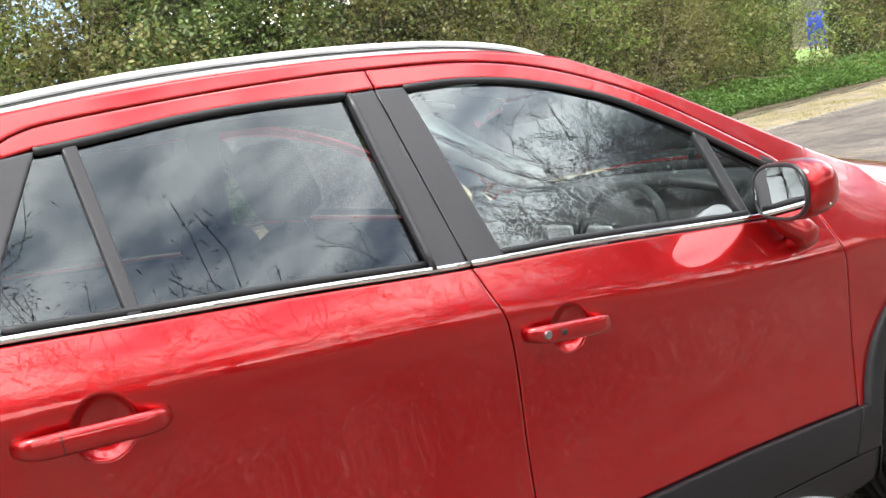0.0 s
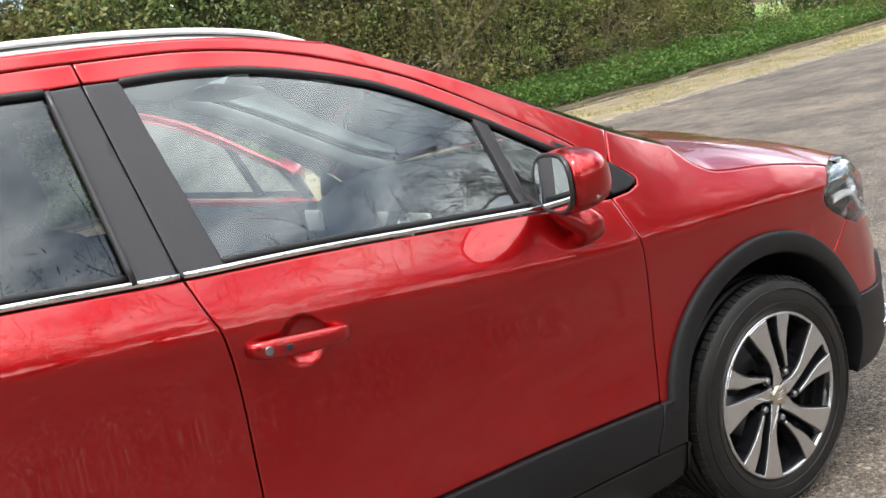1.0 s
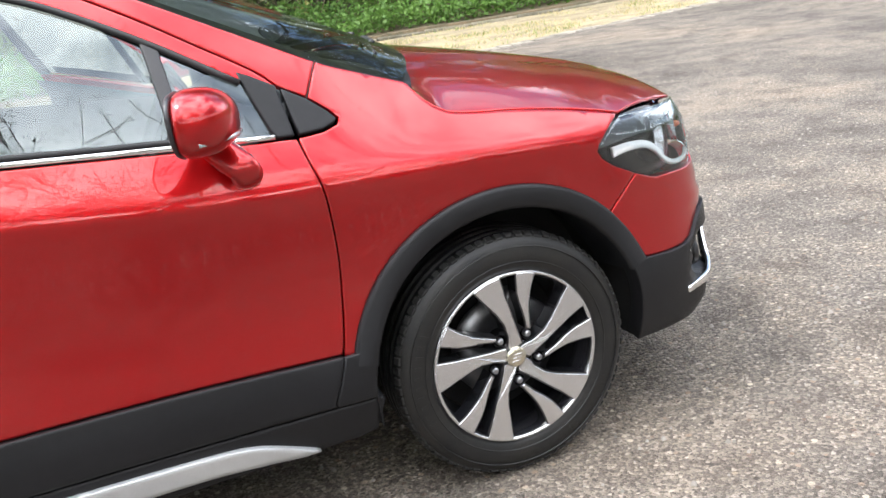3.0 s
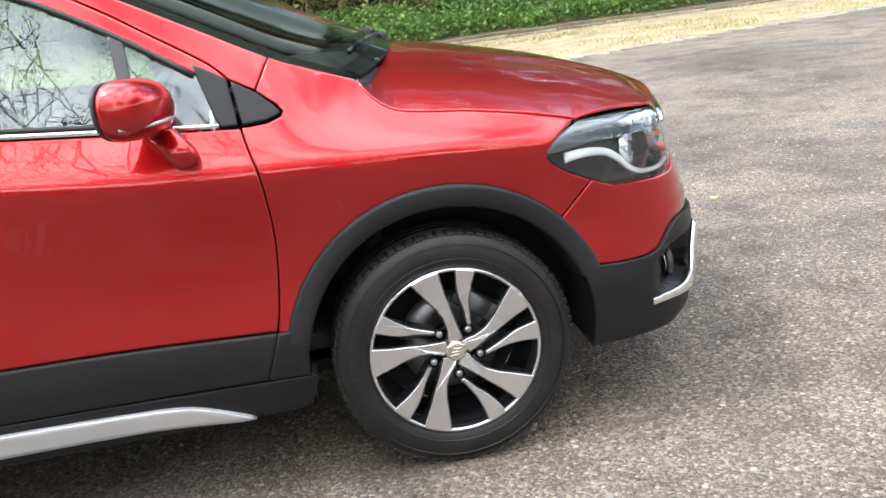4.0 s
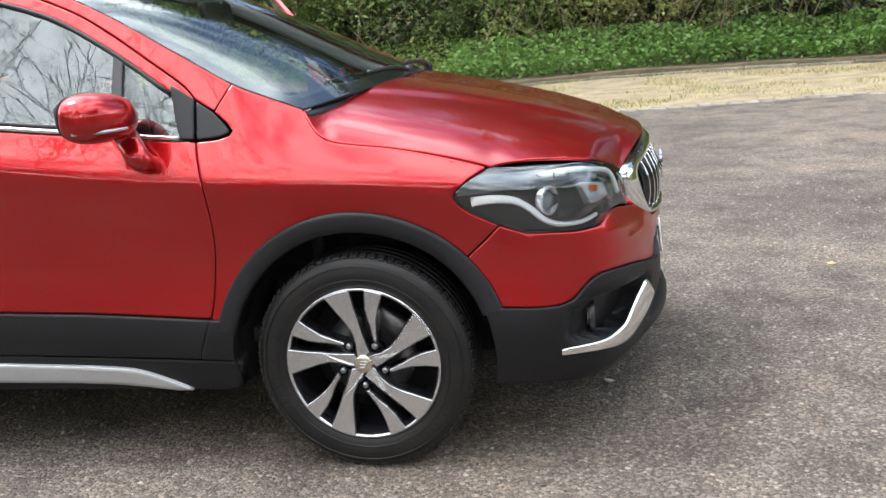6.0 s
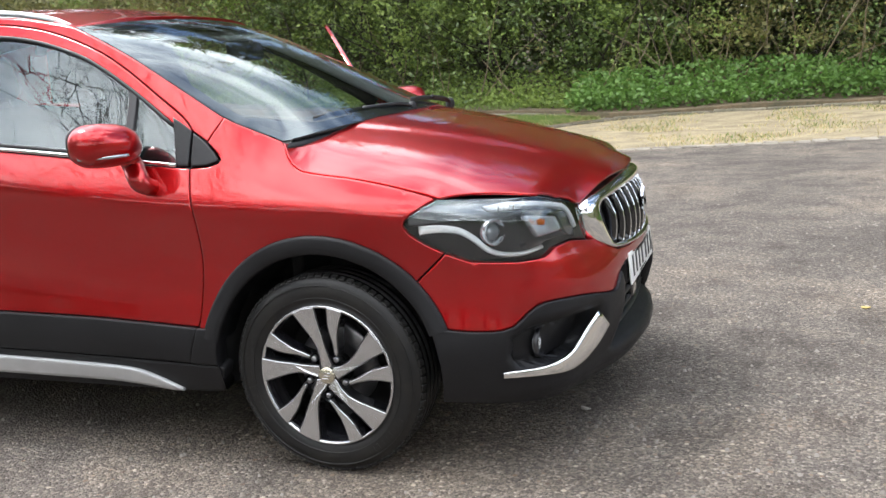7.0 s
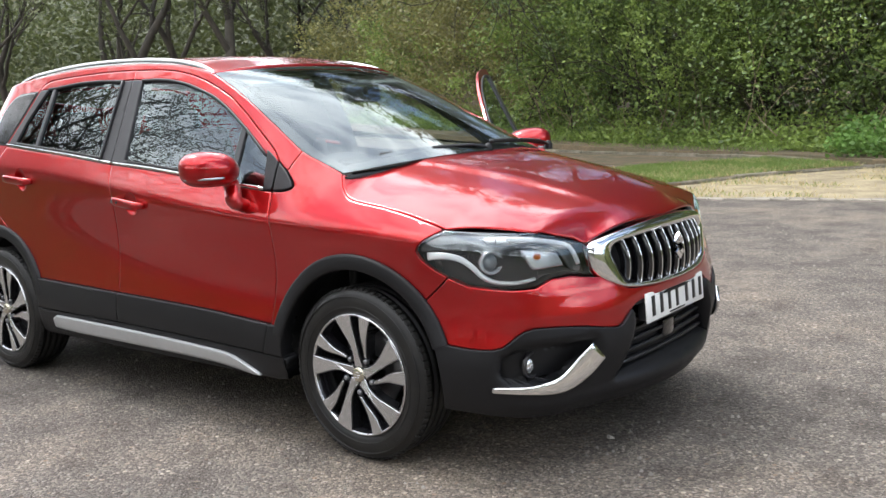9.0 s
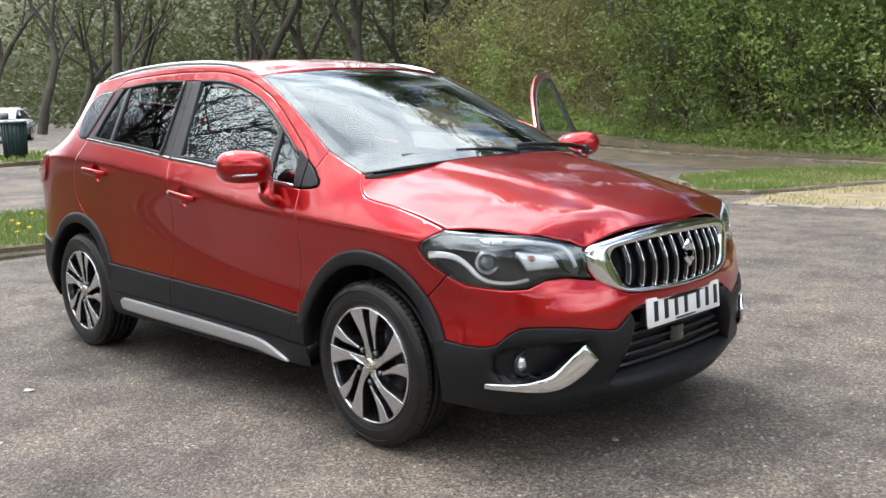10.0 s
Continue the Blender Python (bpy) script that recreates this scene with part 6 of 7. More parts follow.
def shrub(x, y, height, width, leaf, count, size, label, seed, bare=0.0, category="shrub", group="hedge shrubs"):
    """A hedge shrub: many stems from the ground and a ragged crown of clumped leaves with gaps."""
    z = bank(x, y).z - 0.05 if y > 14 else ground_height(x, y)
    thing = tagged(empty("shrub", (x, y, z)), label, category, group)
    r = np.random.default_rng(seed)
    vs_, qs_, tips_, base = [], [], [], 0
    for k in range(6):
        d = np.array([r.normal() * 0.45, r.normal() * 0.45 - 0.1, 1.0])
        v, q, t = limbs((r.normal() * width * 0.18, r.normal() * 0.35, 0), d, height * r.uniform(0.40, 0.6), 0.020 * height / 4, 3, 3, 0.55, 0.12, 4, seed * 13 + k)
        vs_.append(v)
        qs_.append(q + base)
        tips_.append(t)
        base += len(v)
    from_arrays("stem", np.concatenate(vs_), np.concatenate(qs_), DARKTWIG if bare < 0.5 else TWIG, thing)
    tips_ = np.concatenate(tips_)
    clumps = 120
    cx = np.stack([r.normal(size=clumps) * width * 0.42, r.normal(size=clumps) * width * 0.30 - 0.15, r.uniform(0.05, 1.0, clumps) ** 0.85 * height], 1)
    cx[:, 0] *= 1.0 - 0.35 * (cx[:, 2] / height) ** 2
    pick = r.integers(0, clumps, int(count * 0.72))
    spread = r.uniform(0.09, 0.32, clumps)[pick][:, None] * min(1.3, 0.55 + width / 4)
    pts = cx[pick] + r.normal(size=(len(pick), 3)) * spread * np.array([1, 0.8, 0.75])
    near = tips_[r.integers(0, len(tips_), count - len(pick))] + r.normal(size=(count - len(pick), 3)) * 0.16
    pts = np.concatenate([pts, near])
    pts = pts[pts[:, 2] > 0.02]
    v, q = leaf_quads(pts, size)
    from_arrays("crown", v, q, leaf, thing)
    return thing


SHAPES = {}


def tree_shape(levels, fork, wild, k):
    """One of a few branching shapes, a metre high, shared by many trees: trunk and limbs, crown of fine twigs, places of the twig ends."""
    key = (levels, fork, wild, k)
    if key not in SHAPES:
        r = np.random.default_rng(40 + k)
        v, q, t = limbs((0, 0, 0), (r.normal() * 0.10, r.normal() * 0.10, 1), 0.34, 0.016, levels, fork, wild, 0.16, 8, 60 + k, 0.00045 if levels > 4 else 0.0)
        top = v[:, 2].max()
        v, t = v / top, t / top
        SHAPES[key] = (v, q, t)
    return SHAPES[key]


SHARED = {}


def tree(x, y, height, radius, seed, label, leaf=None, count=0, size=0.10, levels=4, fork=3, wild=0.42, group="woodland trees", slim=0.55, clumps=0):
    """A tree of a shared shape, turned and sized its own way, with a trunk and a crown of leaves or fine twigs, gathered in clumps where told."""
    z = bank(x, y).z - 0.1 if y > 16 else ground_height(x, y) - 0.05
    thing = tagged(empty("tree", (x, y, z)), label, "tree", group)
    k = seed % 4
    v, q, t = tree_shape(levels, fork, wild, k)
    key = (levels, fork, wild, k)
    r = np.random.default_rng(seed)
    wide = min(max(radius / height / 0.016, 0.55), 1.05)
    turn = Matrix.Rotation(r.uniform(0, 6.28), 4, "Z") @ Matrix.Diagonal((height * wide, height * wide, height, 1))
    if key not in SHARED:
        ob = from_arrays("trunk", v, q, BARK, thing, smooth=True)
        SHARED[key] = ob.data
    else:
        ob = new("trunk", SHARED[key])
        ob.parent = thing
    ob.matrix_basis = turn
    if leaf:
        key = (*key, leaf.name, count, size, clumps)
        if key not in SHARED:
            ends = t[r.integers(0, len(t), clumps)] if clumps else t
            pts = ends[r.integers(0, len(ends), count)] + r.normal(size=(count, 3)) * (0.026 if clumps else 0.011 if slim < 0.2 else 0.030)
            lv, lq = leaf_quads(pts, size / 14, slim=slim)
            ob = from_arrays("crown", lv, lq, leaf, thing)
            SHARED[key] = ob.data
        else:
            ob = new("crown", SHARED[key])
            ob.parent = thing
        ob.matrix_basis = turn
    return thing


# the hedge behind the verge
k = 0
for x, y, h, w, leaf, n, size, label, bare in (
    (29.5, 17.0, 5.0, 3.0, LEAF, 5200, 0.10, "leafy green hedge shrub on the bank", 0),
    (26.6, 16.6, 4.6, 2.6, OLIVE, 5200, 0.09, "olive twiggy hedge shrub on the bank", 1),
    (20.3, 17.2, 4.0, 2.4, LEAF, 5200, 0.09, "leafy green hedge shrub on the bank", 0),
    (18.4, 17.0, 5.2, 3.4, OLIVE, 6500, 0.085, "olive twiggy hedge shrub on the bank", 1),
    (15.6, 16.8, 5.4, 3.4, OLIVE, 6500, 0.08, "olive twiggy hedge shrub on the bank", 1),
    (13.0, 16.8, 5.6, 3.2, LEAF, 6500, 0.085, "leafy green hedge shrub on the bank", 0),
    (10.6, 16.6, 5.4, 3.0, OLIVE, 7000, 0.08, "olive twiggy hedge shrub on the bank", 1),
    (8.2, 16.6, 5.6, 3.0, OLIVE, 7000, 0.08, "olive twiggy hedge shrub on the bank", 1),
    (5.8, 16.9, 5.8, 3.0, IVY, 8000, 0.08, "dark evergreen hedge shrub on the bank", 0),
    (3.6, 17.2, 5.4, 2.8, IVY, 8000, 0.08, "dark evergreen hedge shrub on the bank", 0),
    (1.4, 17.6, 5.0, 2.8, OLIVE, 7500, 0.085, "olive twiggy hedge shrub on the bank", 1),
    (-0.8, 18.2, 4.8, 3.0, LEAF, 8000, 0.085, "leafy green hedge shrub on the bank", 0),
    (-3.0, 18.8, 5.4, 3.0, IVY, 8500, 0.09, "dark evergreen hedge shrub on the bank", 0),
    (-5.2, 19.4, 5.4, 3.2, LEAF, 9000, 0.09, "leafy green hedge shrub on the bank", 0),
    (-7.4, 19.6, 5.6, 3.2, LEAF, 9000, 0.09, "leafy green hedge shrub on the bank", 0),
    (-9.6, 20.0, 5.6, 3.2, IVY, 9000, 0.095, "dark evergreen hedge shrub on the bank", 0),
    (-11.9, 21.0, 5.4, 3.4, LEAF, 9000, 0.095, "leafy green hedge shrub on the bank", 0),
    (-14.2, 22.4, 5.4, 3.4, OLIVE, 8500, 0.095, "olive twiggy hedge shrub on the bank", 1),
    (-16.8, 24.0, 5.4, 3.6, OLIVE, 7500, 0.10, "olive twiggy hedge shrub on the bank", 1),
    (-19.8, 26.0, 5.2, 3.8, OLIVE, 6000, 0.11, "olive twiggy hedge shrub on the bank", 1),
    (-23.5, 28.0, 4.2, 4.2, LEAF, 5200, 0.12, "leafy green shrub at the wood's edge", 0),
    (-28.0, 30.0, 3.8, 4.6, OLIVE, 5200, 0.13, "olive twiggy shrub at the wood's edge", 1),
):
    k += 1
    shrub(x, y, h, w, leaf, int(n * 2.0), size * 1.15, label, 100 + k, bare)

def kerb_y(x, chain):
    return float(np.interp(x, [q[0] for q in chain], [q[1] for q in chain]))


# pale dead stems that lean out of the hedge
for k in range(110):
    x = rng.uniform(-15, 24)
    y = (15.9 + 0.06 * abs(x - 8) if x > -2 else kerb_y(x, KERB_FAR) + 1.6) + rng.uniform(-0.2, 0.6)
    v, q, t = limbs((0, 0, 0), (rng.normal() * 0.6, -0.35, 1.0), rng.uniform(1.4, 3.2), 0.016, 0, 2, 0.6, 0.0, 4, 900 + k)
    dead = from_arrays("dead_stem", v, q, TWIG)
    dead.location = bank(x, y) - Vector((0, 0, 0.02))
    tagged(dead, "pale dead bramble stem leaning out of the hedge", "dead stem", "dead stems in the hedge")


# nettles and grass at the hedge's foot
def spread_points(n, f):
    pts = [p for p in (f() for _ in range(n)) if p is not None]
    return np.array(pts)


KN = [q for q in KERB_NEAR if q[0] > -1.0]


def nettle_spot():
    x = rng.uniform(-2.5, 27)
    y0 = kerb_y(x, KN) + 0.45
    y = y0 + abs(rng.normal()) * 1.25
    h = 0.30 + 0.42 * min(1, (y - y0) / 1.1) + 0.22 * noise.noise((x * 0.8, y * 0.8, 1.0))
    return (*bank(x, y)[:2], bank(x, y).z + rng.uniform(0.0, 1.0) ** 0.7 * max(h, 0.12))


v, q = leaf_quads(spread_points(42000, nettle_spot), 0.095, 0.1, 0.6)
tagged(from_arrays("nettles", v, q, NETTLE), "dense bed of fresh green nettles behind the kerb", "nettles", kind="stuff")


def bramble_spot():
    x = rng.uniform(-24, -1.5)
    y0 = kerb_y(x, KERB_FAR) + 0.9
    y = y0 + abs(rng.normal()) * 1.3
    h = 0.15 + 0.5 * min(1, (y - y0) / 1.5)
    return (x, y, bank(x, y).z + rng.uniform(0, 1) * h)


v, q = leaf_quads(spread_points(24000, bramble_spot), 0.10, 0.1, 0.6)
tagged(from_arrays("undergrowth", v, q, LEAF), "green undergrowth along the foot of the hedge", "undergrowth", kind="stuff")


def blades(name, outline, n, height, width, mat, lift, label, category, patchy=0.0):
    o = np.array(outline)
    pts = np.stack([rng.uniform(o[:, 0].min(), o[:, 0].max(), n), rng.uniform(o[:, 1].min(), o[:, 1].max(), n)], 1)
    pts = pts[within(outline, pts, 0.03)]
    if patchy:
        keep = [noise.noise((p[0] * 0.9, p[1] * 0.9, 5.0)) + rng.normal() * 0.12 > patchy - 0.5 for p in pts]
        pts = pts[np.array(keep)]
    base = np.array([(p[0], p[1], ground_height(*p) + lift) for p in pts])
    v, q = blade_quads(base, height, width, 0.6)
    tagged(from_arrays(name, v, q, mat), label, category, kind="stuff")


strip_clean = [q for q in strip if not (q[0] < -3.35)]
blades("dry_grass", strip_clean, 60000, 0.045, 0.006, STRAW, 0.005, "short yellow dry grass", "grass", 0.50)
blades("verge_grass", strip_clean, 26000, 0.05, 0.006, GRASS, 0.005, "thin green grass in the dry verge", "grass", 0.62)
blades("island_straw", isle, 16000, 0.06, 0.007, STRAW, 0.05, "yellowed patches in the island grass", "grass", 0.55)
blades("island_grass", isle, 34000, 0.065, 0.006, GRASS, 0.05, "mown green grass of the island", "grass")
blades("lawn_grass", spline(left_isle, 0.3), 42000, 0.08, 0.007, GRASS, 0.09, "mown green grass with dandelions", "grass")
blades("far_grass", spline(far_verge, 0.8), 26000, 0.12, 0.03, GRASS, 0.09, "green grass of the far verge", "grass")
foot = [(x, kerb_y(x, KERB_FAR) + 0.15) for x in np.linspace(-22, -3.8, 20)] + [(x, kerb_y(x, KERB_FAR) + 1.9) for x in np.linspace(-3.8, -22, 20)]
blades("bank_grass", foot, 26000, 0.13, 0.009, GRASS, 0.11, "rough grass behind the kerb", "grass")
yellow = material("dandelion_yellow", (0.75, 0.55, 0.03), rough=0.8)
for k in range(22):
    x, y = rng.uniform(-9.8, -6.95), rng.uniform(-1.0, 2.4)
    d = part("dandelion", lathe([(0.0001, 0.012), (0.02, 0.010), (0.026, 0.0), (0.006, -0.008), (0.003, -0.06)], 9, "z"), yellow)
    d.location = (x, y, ground_height(x, y) + 0.165)
    tagged(d, "yellow dandelion in the grass", "dandelion", "dandelions in the lawn")

# the wood beyond the car park
k = 0
for x, y, h, r_ in ((-13.0, 26.0, 12, 0.34), (-17.5, 29.5, 13, 0.42), (-21.0, 33, 13, 0.38), (-26, 34, 14, 0.30), (-31, 33, 14, 0.32), (-36, 33, 13, 0.26), (-41, 30, 14, 0.30), (-44, 27, 13, 0.24), (-47, 23, 14, 0.30), (-50, 20, 13, 0.26), (-53, 16, 14, 0.34), (-56, 11, 13, 0.3), (-24, 38, 14, 0.26), (-33, 40, 15, 0.3), (-42, 38, 15, 0.28), (-50, 32, 15, 0.3), (-58, 26, 15, 0.34), (-62, 18, 14, 0.3), (-35.5, 29, 18, 0.5), (-44, 19.5, 17, 0.42), (-46, 16.3, 16, 0.34), (-40.5, 25.8, 17, 0.36)):
    k += 1
    tree(x, y, h, r_, 300 + k, "bare woodland tree with dark bark and early leaves", FAR_AND_SHADE, 2600, 0.20, 4, 3, 0.40)
for x, y, h, r_, s in ((6, 21.5, 9, 0.13, 1), (11, 21, 9, 0.12, 2), (0.5, 22, 9, 0.12, 3), (16, 21.5, 9, 0.13, 4), (19, 22, 9, 0.15, 5), (-4, 24, 10, 0.15, 6)):
    tree(x, y, h, r_, 500 + s, "slender hedge tree with young olive leaves", OLIVE, 3500, 0.10, 4, 3, 0.45)
pts = np.stack([rng.uniform(-85, -12, 80000), rng.uniform(30, 62, 80000), rng.uniform(0.2, 10.5, 80000)], 1)
pts = pts[(pts[:, 1] > 34 + 0.28 * (pts[:, 0] + 30)) | (pts[:, 0] < -62)]
pts[:, 2] += 0.04 * np.maximum(0, pts[:, 1] - 16)
v, q = leaf_quads(pts, 0.42)
tagged(from_arrays("far_wood", v, q, FAR_AND_SHADE), "pale green haze of the far wood", "wood", kind="stuff")
pts = np.stack([rng.uniform(-90, -58, 26000), rng.uniform(-30, 34, 26000), rng.uniform(0.2, 10, 26000)], 1)
v, q = leaf_quads(pts, 0.42)
tagged(from_arrays("far_wood", v, q, FAR_AND_SHADE), "pale green haze of the wood across the road", "wood", kind="stuff")
# inner hedge takes the darker leaf colour in place of real shade
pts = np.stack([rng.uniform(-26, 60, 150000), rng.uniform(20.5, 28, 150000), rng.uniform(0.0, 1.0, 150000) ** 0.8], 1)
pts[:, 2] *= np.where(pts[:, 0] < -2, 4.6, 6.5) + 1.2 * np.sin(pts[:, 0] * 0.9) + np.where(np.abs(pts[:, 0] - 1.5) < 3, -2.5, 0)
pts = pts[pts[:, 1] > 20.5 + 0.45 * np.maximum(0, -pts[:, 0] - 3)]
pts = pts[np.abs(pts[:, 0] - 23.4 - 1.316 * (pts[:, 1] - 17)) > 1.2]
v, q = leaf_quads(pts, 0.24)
tagged(from_arrays("hedge_depth", v, q, FAR_AND_SHADE), "inner hedge leaves, dark colour standing in for shade", "hedge", kind="stuff")

# tall bare trees on the near side, that the panes mirror
k = 0
for x in np.arange(-19, 26, 2.6):
    k += 1
    tree(float(x) + rng.uniform(-0.6, 0.6), -13.6 + rng.uniform(-1.0, 1.0), (14.8 if x > 8 else 12.0 if x > -1.5 else 11.4 if x > -9 else 10.0) + rng.uniform(-0.9, 0.6), 0.24, 700 + k, "tall bare oak with dark twisted branches", TWIGGY, 40000, 0.13, 5, 4, 0.62, "bare trees by the near side", 0.09)
# more of them behind the car's tail, and tall bare ones over the hedge, mirrored in panes and bonnet
k = 0
for x, y, h, r_ in ((-13.5, -8.5, 9.6, 0.2), (-16.5, -10.0, 12.8, 0.24), (-19.5, -9.2, 14, 0.24), (-22.5, -11.0, 12, 0.22), (-17.5, -13.0, 9.8, 0.2), (-26, -12.5, 13, 0.24), (-12.0, -11.0, 7.6, 0.18), (-29, -16, 14, 0.26), (-22, -16, 13, 0.24)):
    k += 1
    tree(x, y, h, r_, 760 + k, "tall oak with dark branches and first leaves", FAR_AND_SHADE, 22000, 0.06, 5, 4, 0.62, "trees behind the lawn island")
for x, y, h, r_ in ((-6.5, 23.5, 21, 0.30), (-11.0, 25.5, 21, 0.3), (-1.5, 24.5, 21, 0.30), (4.0, 24.0, 22, 0.30), (-15.5, 27.5, 21, 0.32), (-20, 30, 20, 0.34), (9, 23.5, 21, 0.30), (-4, 28, 22, 0.32), (1.5, 26.5, 23, 0.32), (13.5, 23.5, 20, 0.30), (18, 24, 20, 0.30), (22.5, 23.5, 18, 0.28), (6.5, 27.5, 23, 0.32), (30, 24, 17, 0.26), (-9, 29, 23, 0.34)):
    k += 1
    tree(x, y, h, r_, 760 + k, "tall tree with first leaves standing behind the hedge", FAR_AND_SHADE, 15000, 0.20, 5, 4, 0.62, "tall trees behind the hedge", clumps=90 if x > 0 else 34)
pts = np.stack([rng.uniform(-35, 40, 26000), rng.uniform(-26, -17, 26000), rng.uniform(0.1, 3.4, 26000)], 1)
v, q = leaf_quads(pts, 0.22)
tagged(from_arrays("near_hedge", v, q, IVY), "dark hedge along the near side of the car park", "hedge", kind="stuff")


# wooded rise that closes the distance, lower where the sky shows over the hedge
bm = bmesh.new()
rows = []
for k in range(241):
    a = 2 * math.pi * k / 240
    low = math.exp(-((((math.degrees(a) - 92 + 180) % 360) - 180) / 17.0) ** 2)
    near = math.exp(-((((math.degrees(a) - 262 + 180) % 360) - 180) / 55.0) ** 2)
    top = (19 + 3.0 * noise.noise((k * 0.31, 0, 0)) + 2.0 * noise.noise((k * 1.1, 4, 0))) * (1 - 0.80 * low) * (1 - 0.4 * near)
    rows.append([bm.verts.new((r * math.cos(a), r * math.sin(a), z)) for r, z in ((104, -1), (108, top * 0.45), (114, top * 0.8), (126, top), (170, top + 1))])
for a, b in zip(rows, rows[1:]):
    for i in range(4):
        bm.faces.new((a[i], b[i], b[i + 1], a[i + 1]))
WOODED = material("wooded_rise", (0.085, 0.085, 0.036), rough=0.95, vary=0.6, scale=0.09, bump=1.0, bump_scale=1.2, dark=(0.035, 0.038, 0.02))
tagged(part("backdrop", bm, WOODED), "olive wooded rise in the distance", "woodland", kind="structure")

# loose stone chips on the tarmac where the camera goes by
n = 9000
px, py = rng.uniform(-4.5, 4.5, n), rng.uniform(-3.2, 6.0, n)
sz = 0.0035 + 0.0085 * rng.random(n) ** 2.5
vv, qq = [], []
for i in range(n):
    a = rng.uniform(0, 6.28)
    c_, s_ = math.cos(a) * sz[i], math.sin(a) * sz[i] * 0.8
    h = sz[i] * 0.8
    base = np.array([(c_, s_, -0.001), (-s_, c_, -0.001), (-c_, -s_, -0.001), (s_, -c_, -0.001)])
    top = base * 0.55 + np.array([0, 0, h])
    b0 = len(vv) * 8
    vv.append(np.concatenate([base, top]) + np.array([px[i], py[i], 0]))
    qq += [(b0 + 4, b0 + 5, b0 + 6, b0 + 7)] + [(b0 + j, b0 + (j + 1) % 4, b0 + 4 + (j + 1) % 4, b0 + 4 + j) for j in range(4)]
CHIP = foliage("stone_chips", (0.27, 0.245, 0.215), (0.07, 0.063, 0.056), rough=0.9, through_light=0.0)
tagged(from_arrays("stone_chips", np.concatenate(vv), np.array(qq), CHIP), "loose pale stone chips on the tarmac", "gravel", kind="stuff")


# ---------------------------------------------------------------- far things
GREENBIN = material("dark_green_bin", (0.012, 0.035, 0.035), rough=0.5, vary=0.3, scale=8)
WHITECAR = material("silver_white_paint", (0.62, 0.64, 0.66), rough=0.25, coat=0.8, metal=0.2)
BLUE = material("blue_play_frame", (0.03, 0.07, 0.45), rough=0.4, vary=0.2, scale=6)


def litter_bin(x, y):
    z = ground_height(x, y) + 0.1
    b = tagged(empty("litter_bin", (x, y, z)), "dark green ribbed litter bin on the verge", "bin")
    part("drum", lathe([(0.0001, 0.0), (0.25, 0.0), (0.27, 0.03), (0.31, 0.95), (0.30, 0.97)], 28, "z"), GREENBIN, b)
    for k in range(20):
        a = 2 * math.pi * k / 20
        part("slat", sweep([(0.278 * math.cos(a), 0.278 * math.sin(a), 0.04), (0.322 * math.cos(a), 0.322 * math.sin(a), 0.93)], ring(0.018, 0.022, 6)), GREENBIN, b)
    part("rim", lathe([(0.30, 0.93), (0.345, 0.93), (0.35, 0.98), (0.33, 1.01), (0.29, 1.01)], 28, "z", closed=True), GREENBIN, b)
    # flat near-black disc, painting the shade inside the open drum
    part("mouth", lathe([(0.0001, 0.96), (0.29, 0.96)], 24, "z"), VOID, b)


litter_bin(-23.6, 6.6)


def parked_car(x, y, turn):
    """A pale saloon far off: body, cabin, panes, wheels, lamps."""
    c = tagged(empty("parked_car"), "silver-white saloon parked across the road", "car")
    c.matrix_basis = pose(x, y, ground_height(x, y), 0, 0, turn)
    prof = spline([(-2.1, 0.30), (-2.18, 0.55), (-2.05, 0.84), (-1.5, 0.92), (-0.9, 0.95), (0.9, 0.94), (1.5, 0.86), (2.05, 0.70), (2.18, 0.48), (2.1, 0.28)], 0.1)
    part("body", prism(prof, lambda a, b, h: (a, -0.86 + 1.72 * h, b), 1.0), WHITECAR, c)
    top = spline([(-1.65, 0.92), (-1.1, 1.30), (-0.5, 1.44), (0.2, 1.42), (0.75, 1.20), (1.15, 0.93)], 0.1)
    part("cabin", prism(top, lambda a, b, h: (a, (-0.86 + 1.72 * h) * (1 - 0.32 * (b - 0.92)), b), 1.0), WHITECAR, c)
    for s in (-1, 1):
        win = [(-1.35, 0.95), (-0.95, 1.24), (-0.45, 1.36), (0.15, 1.35), (0.62, 1.16), (0.95, 0.96)]
        part("side_window", prism(win, lambda a, b, h: (a, s * (0.86 * (1 - 0.32 * (b - 0.92)) + 0.004 + 0.004 * h), b), 1.0), GLOSSBLACK, c)
        for wx in (-1.3, 1.35):
            part("wheel", lathe([(0.0001, 0.05), (0.19, 0.05), (0.20, 0.09), (0.30, 0.10), (0.315, 0.07), (0.315, -0.1)], 28), RUBBER, c, m=Matrix.Translation((wx, s * 0.80, 0.315)) @ (Matrix() if s > 0 else MIRRORED))
            part("wheel_rim", lathe([(0.0001, 0.06), (0.185, 0.055), (0.19, 0.09)], 20), SILVER, c, m=Matrix.Translation((wx, s * 0.81, 0.315)) @ (Matrix() if s > 0 else MIRRORED))
        part("lamp", block((0.20, 0.34, 0.12), (2.02, s * 0.62, 0.66), 0.03), LAMPCASE, c)
    part("windscreen", prism([(-0.62, 0.0), (0.62, 0.0), (0.52, 1.0), (-0.52, 1.0)], lambda a, b, h: (1.13 - 0.42 * b + 0.006 * h + 0.02, a, 0.95 + 0.26 * b + 0.006 * h + 0.01), 1.0), GLOSSBLACK, c)
    part("bumper", block((0.12, 1.6, 0.2), (2.14, 0, 0.36), 0.05), SATIN, c)


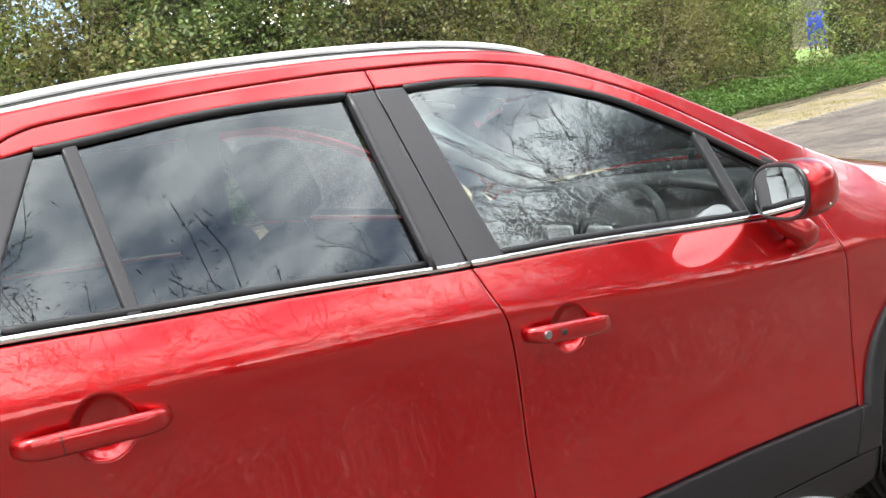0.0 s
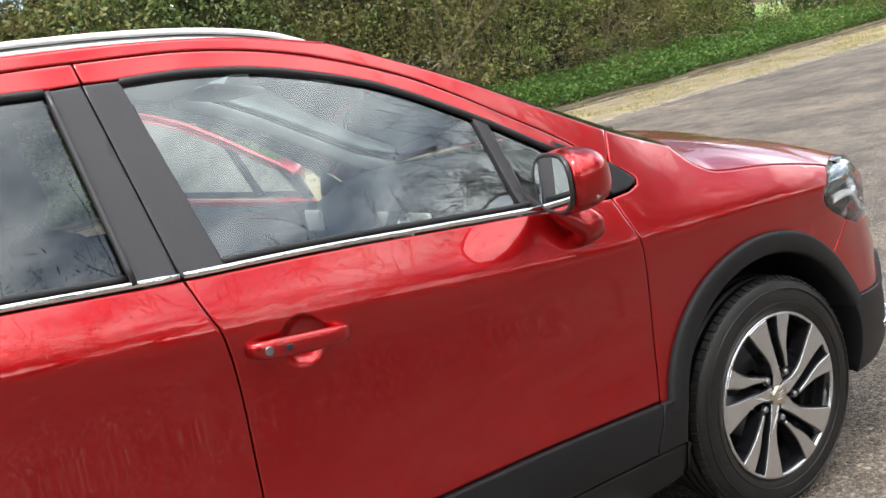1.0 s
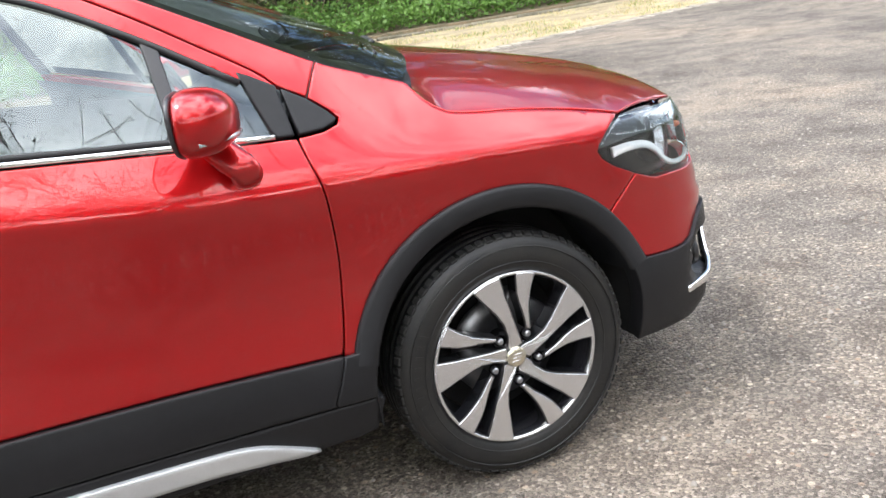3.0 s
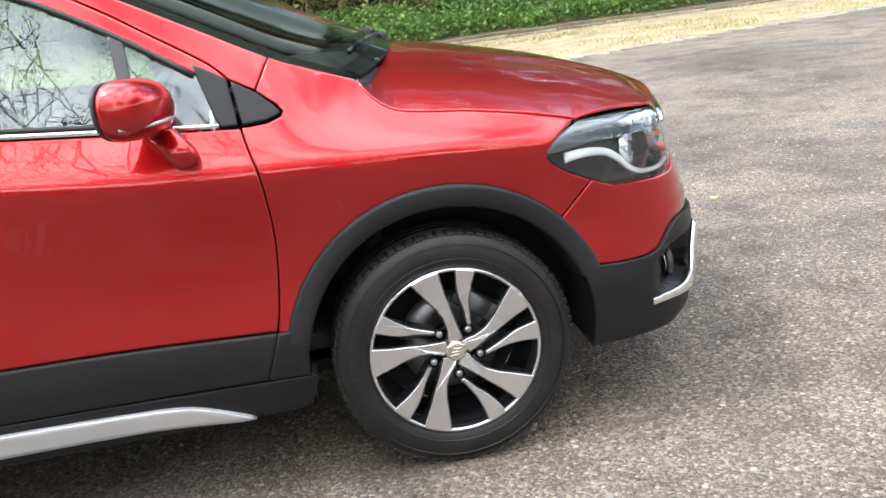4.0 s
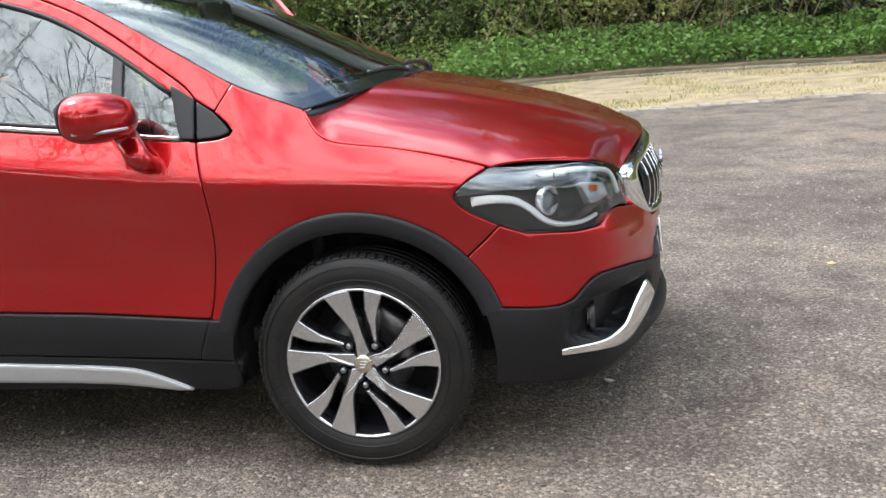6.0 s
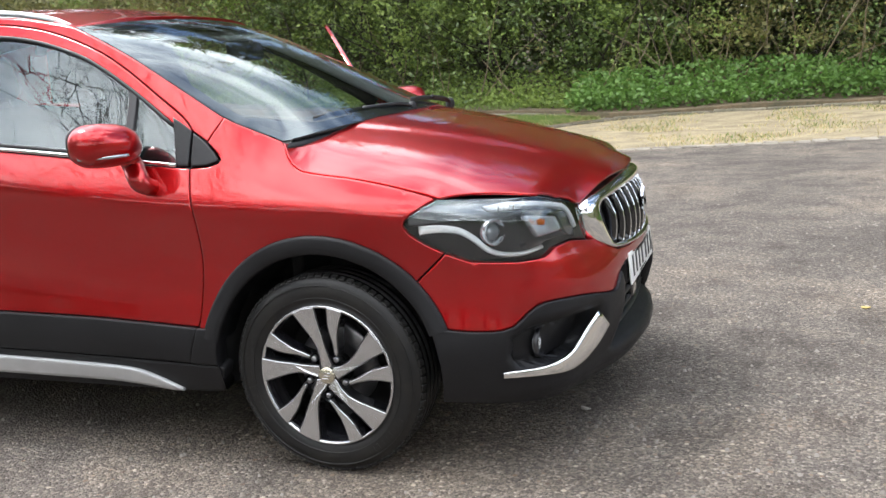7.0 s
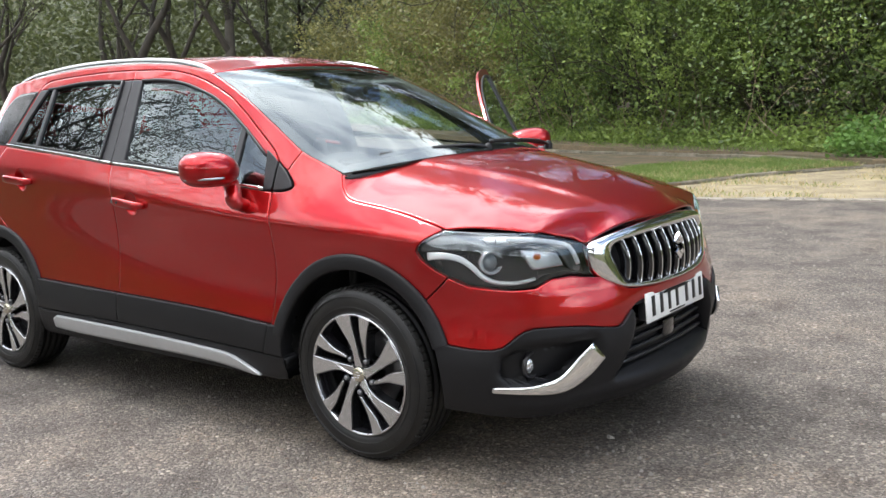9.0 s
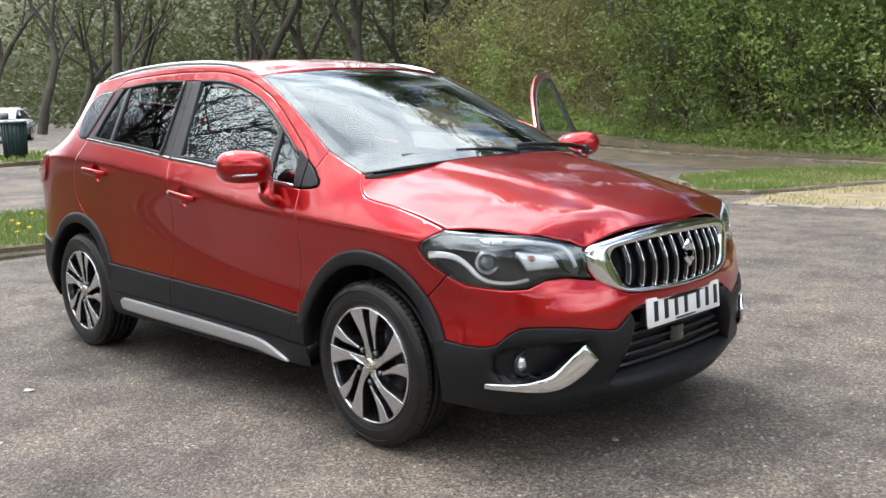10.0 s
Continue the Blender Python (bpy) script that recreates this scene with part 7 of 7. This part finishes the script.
parked_car(-39.5, 12.0, -35)
post = part("marker_post", block((0.12, 0.12, 0.75), (0, 0, 0.37), 0.02), PLATE)
post.location = (-40.5, 18.5, ground_height(-40.5, 18.5))
tagged(post, "short white marker post", "post")


def play_frame(x, y):
    z = bank(x, y).z
    p = tagged(empty("play_frame", (x, y, z)), "blue metal play frame on a lawn beyond the hedge", "play frame")
    for k in range(7):
        part("upright", sweep([(k * 0.45, 0, 0), (k * 0.45, 0, 2.2)], ring(0.05, 0.05, 8)), BLUE, p)
    for h in (0.5, 1.3, 2.15):
        part("cross_bar", sweep([(-0.1, 0, h), (2.8, 0, h)], ring(0.05, 0.05, 8)), BLUE, p)
    part("panel", block((1.3, 0.06, 0.9), (0.7, 0.0, 1.5), 0.02), BLUE, p)


play_frame(43.9, 32.6)
LAWN = material("bright_lawn", (0.20, 0.31, 0.07), rough=0.95, vary=0.4, scale=2.0, bump=0.8, bump_scale=40)
lawn = sheet([(25, 19.2), (30, 19.5), (52, 33), (44, 40), (30, 29)], lambda x, y: bank(x, y) + Vector((0, 0, 0.04)), step=1.0, gap=0, depth=0.02)
tagged(part("play_lawn", lawn, LAWN), "bright mown lawn round the play frame", "lawn", kind="structure")


# loose bits on the tarmac
for k, (x, y, s, col) in enumerate(((1.75, 1.3, 0.02, (0.55, 0.42, 0.15)), (-1.9, -1.5, 0.025, (0.66, 0.62, 0.52)), (-1.2, -1.9, 0.02, (0.6, 0.58, 0.5)), (0.7, -0.2, 0.02, (0.6, 0.56, 0.5)), (-2.9, -2.0, 0.03, (0.7, 0.67, 0.6)), (-3.6, -1.2, 0.03, (0.68, 0.64, 0.55)))):
    leafm = material("fallen_leaf", col, rough=0.9, vary=0.3, scale=20)
    outline_ = [(s * math.cos(a) * (1 + 0.3 * math.cos(3 * a)), 0.7 * s * math.sin(a)) for a in np.arange(0, 6.28, 0.5)]
    ob = part("fallen_leaf", prism(outline_, lambda a, b, h: (a, b, 0.004 * h + 0.1 * a * a / s), 1.0), leafm)
    ob.matrix_basis = pose(x, y, 0.004, 4, 3, 47 * k)
    tagged(ob, "pale fallen leaf on the tarmac", "leaf", "fallen leaves")
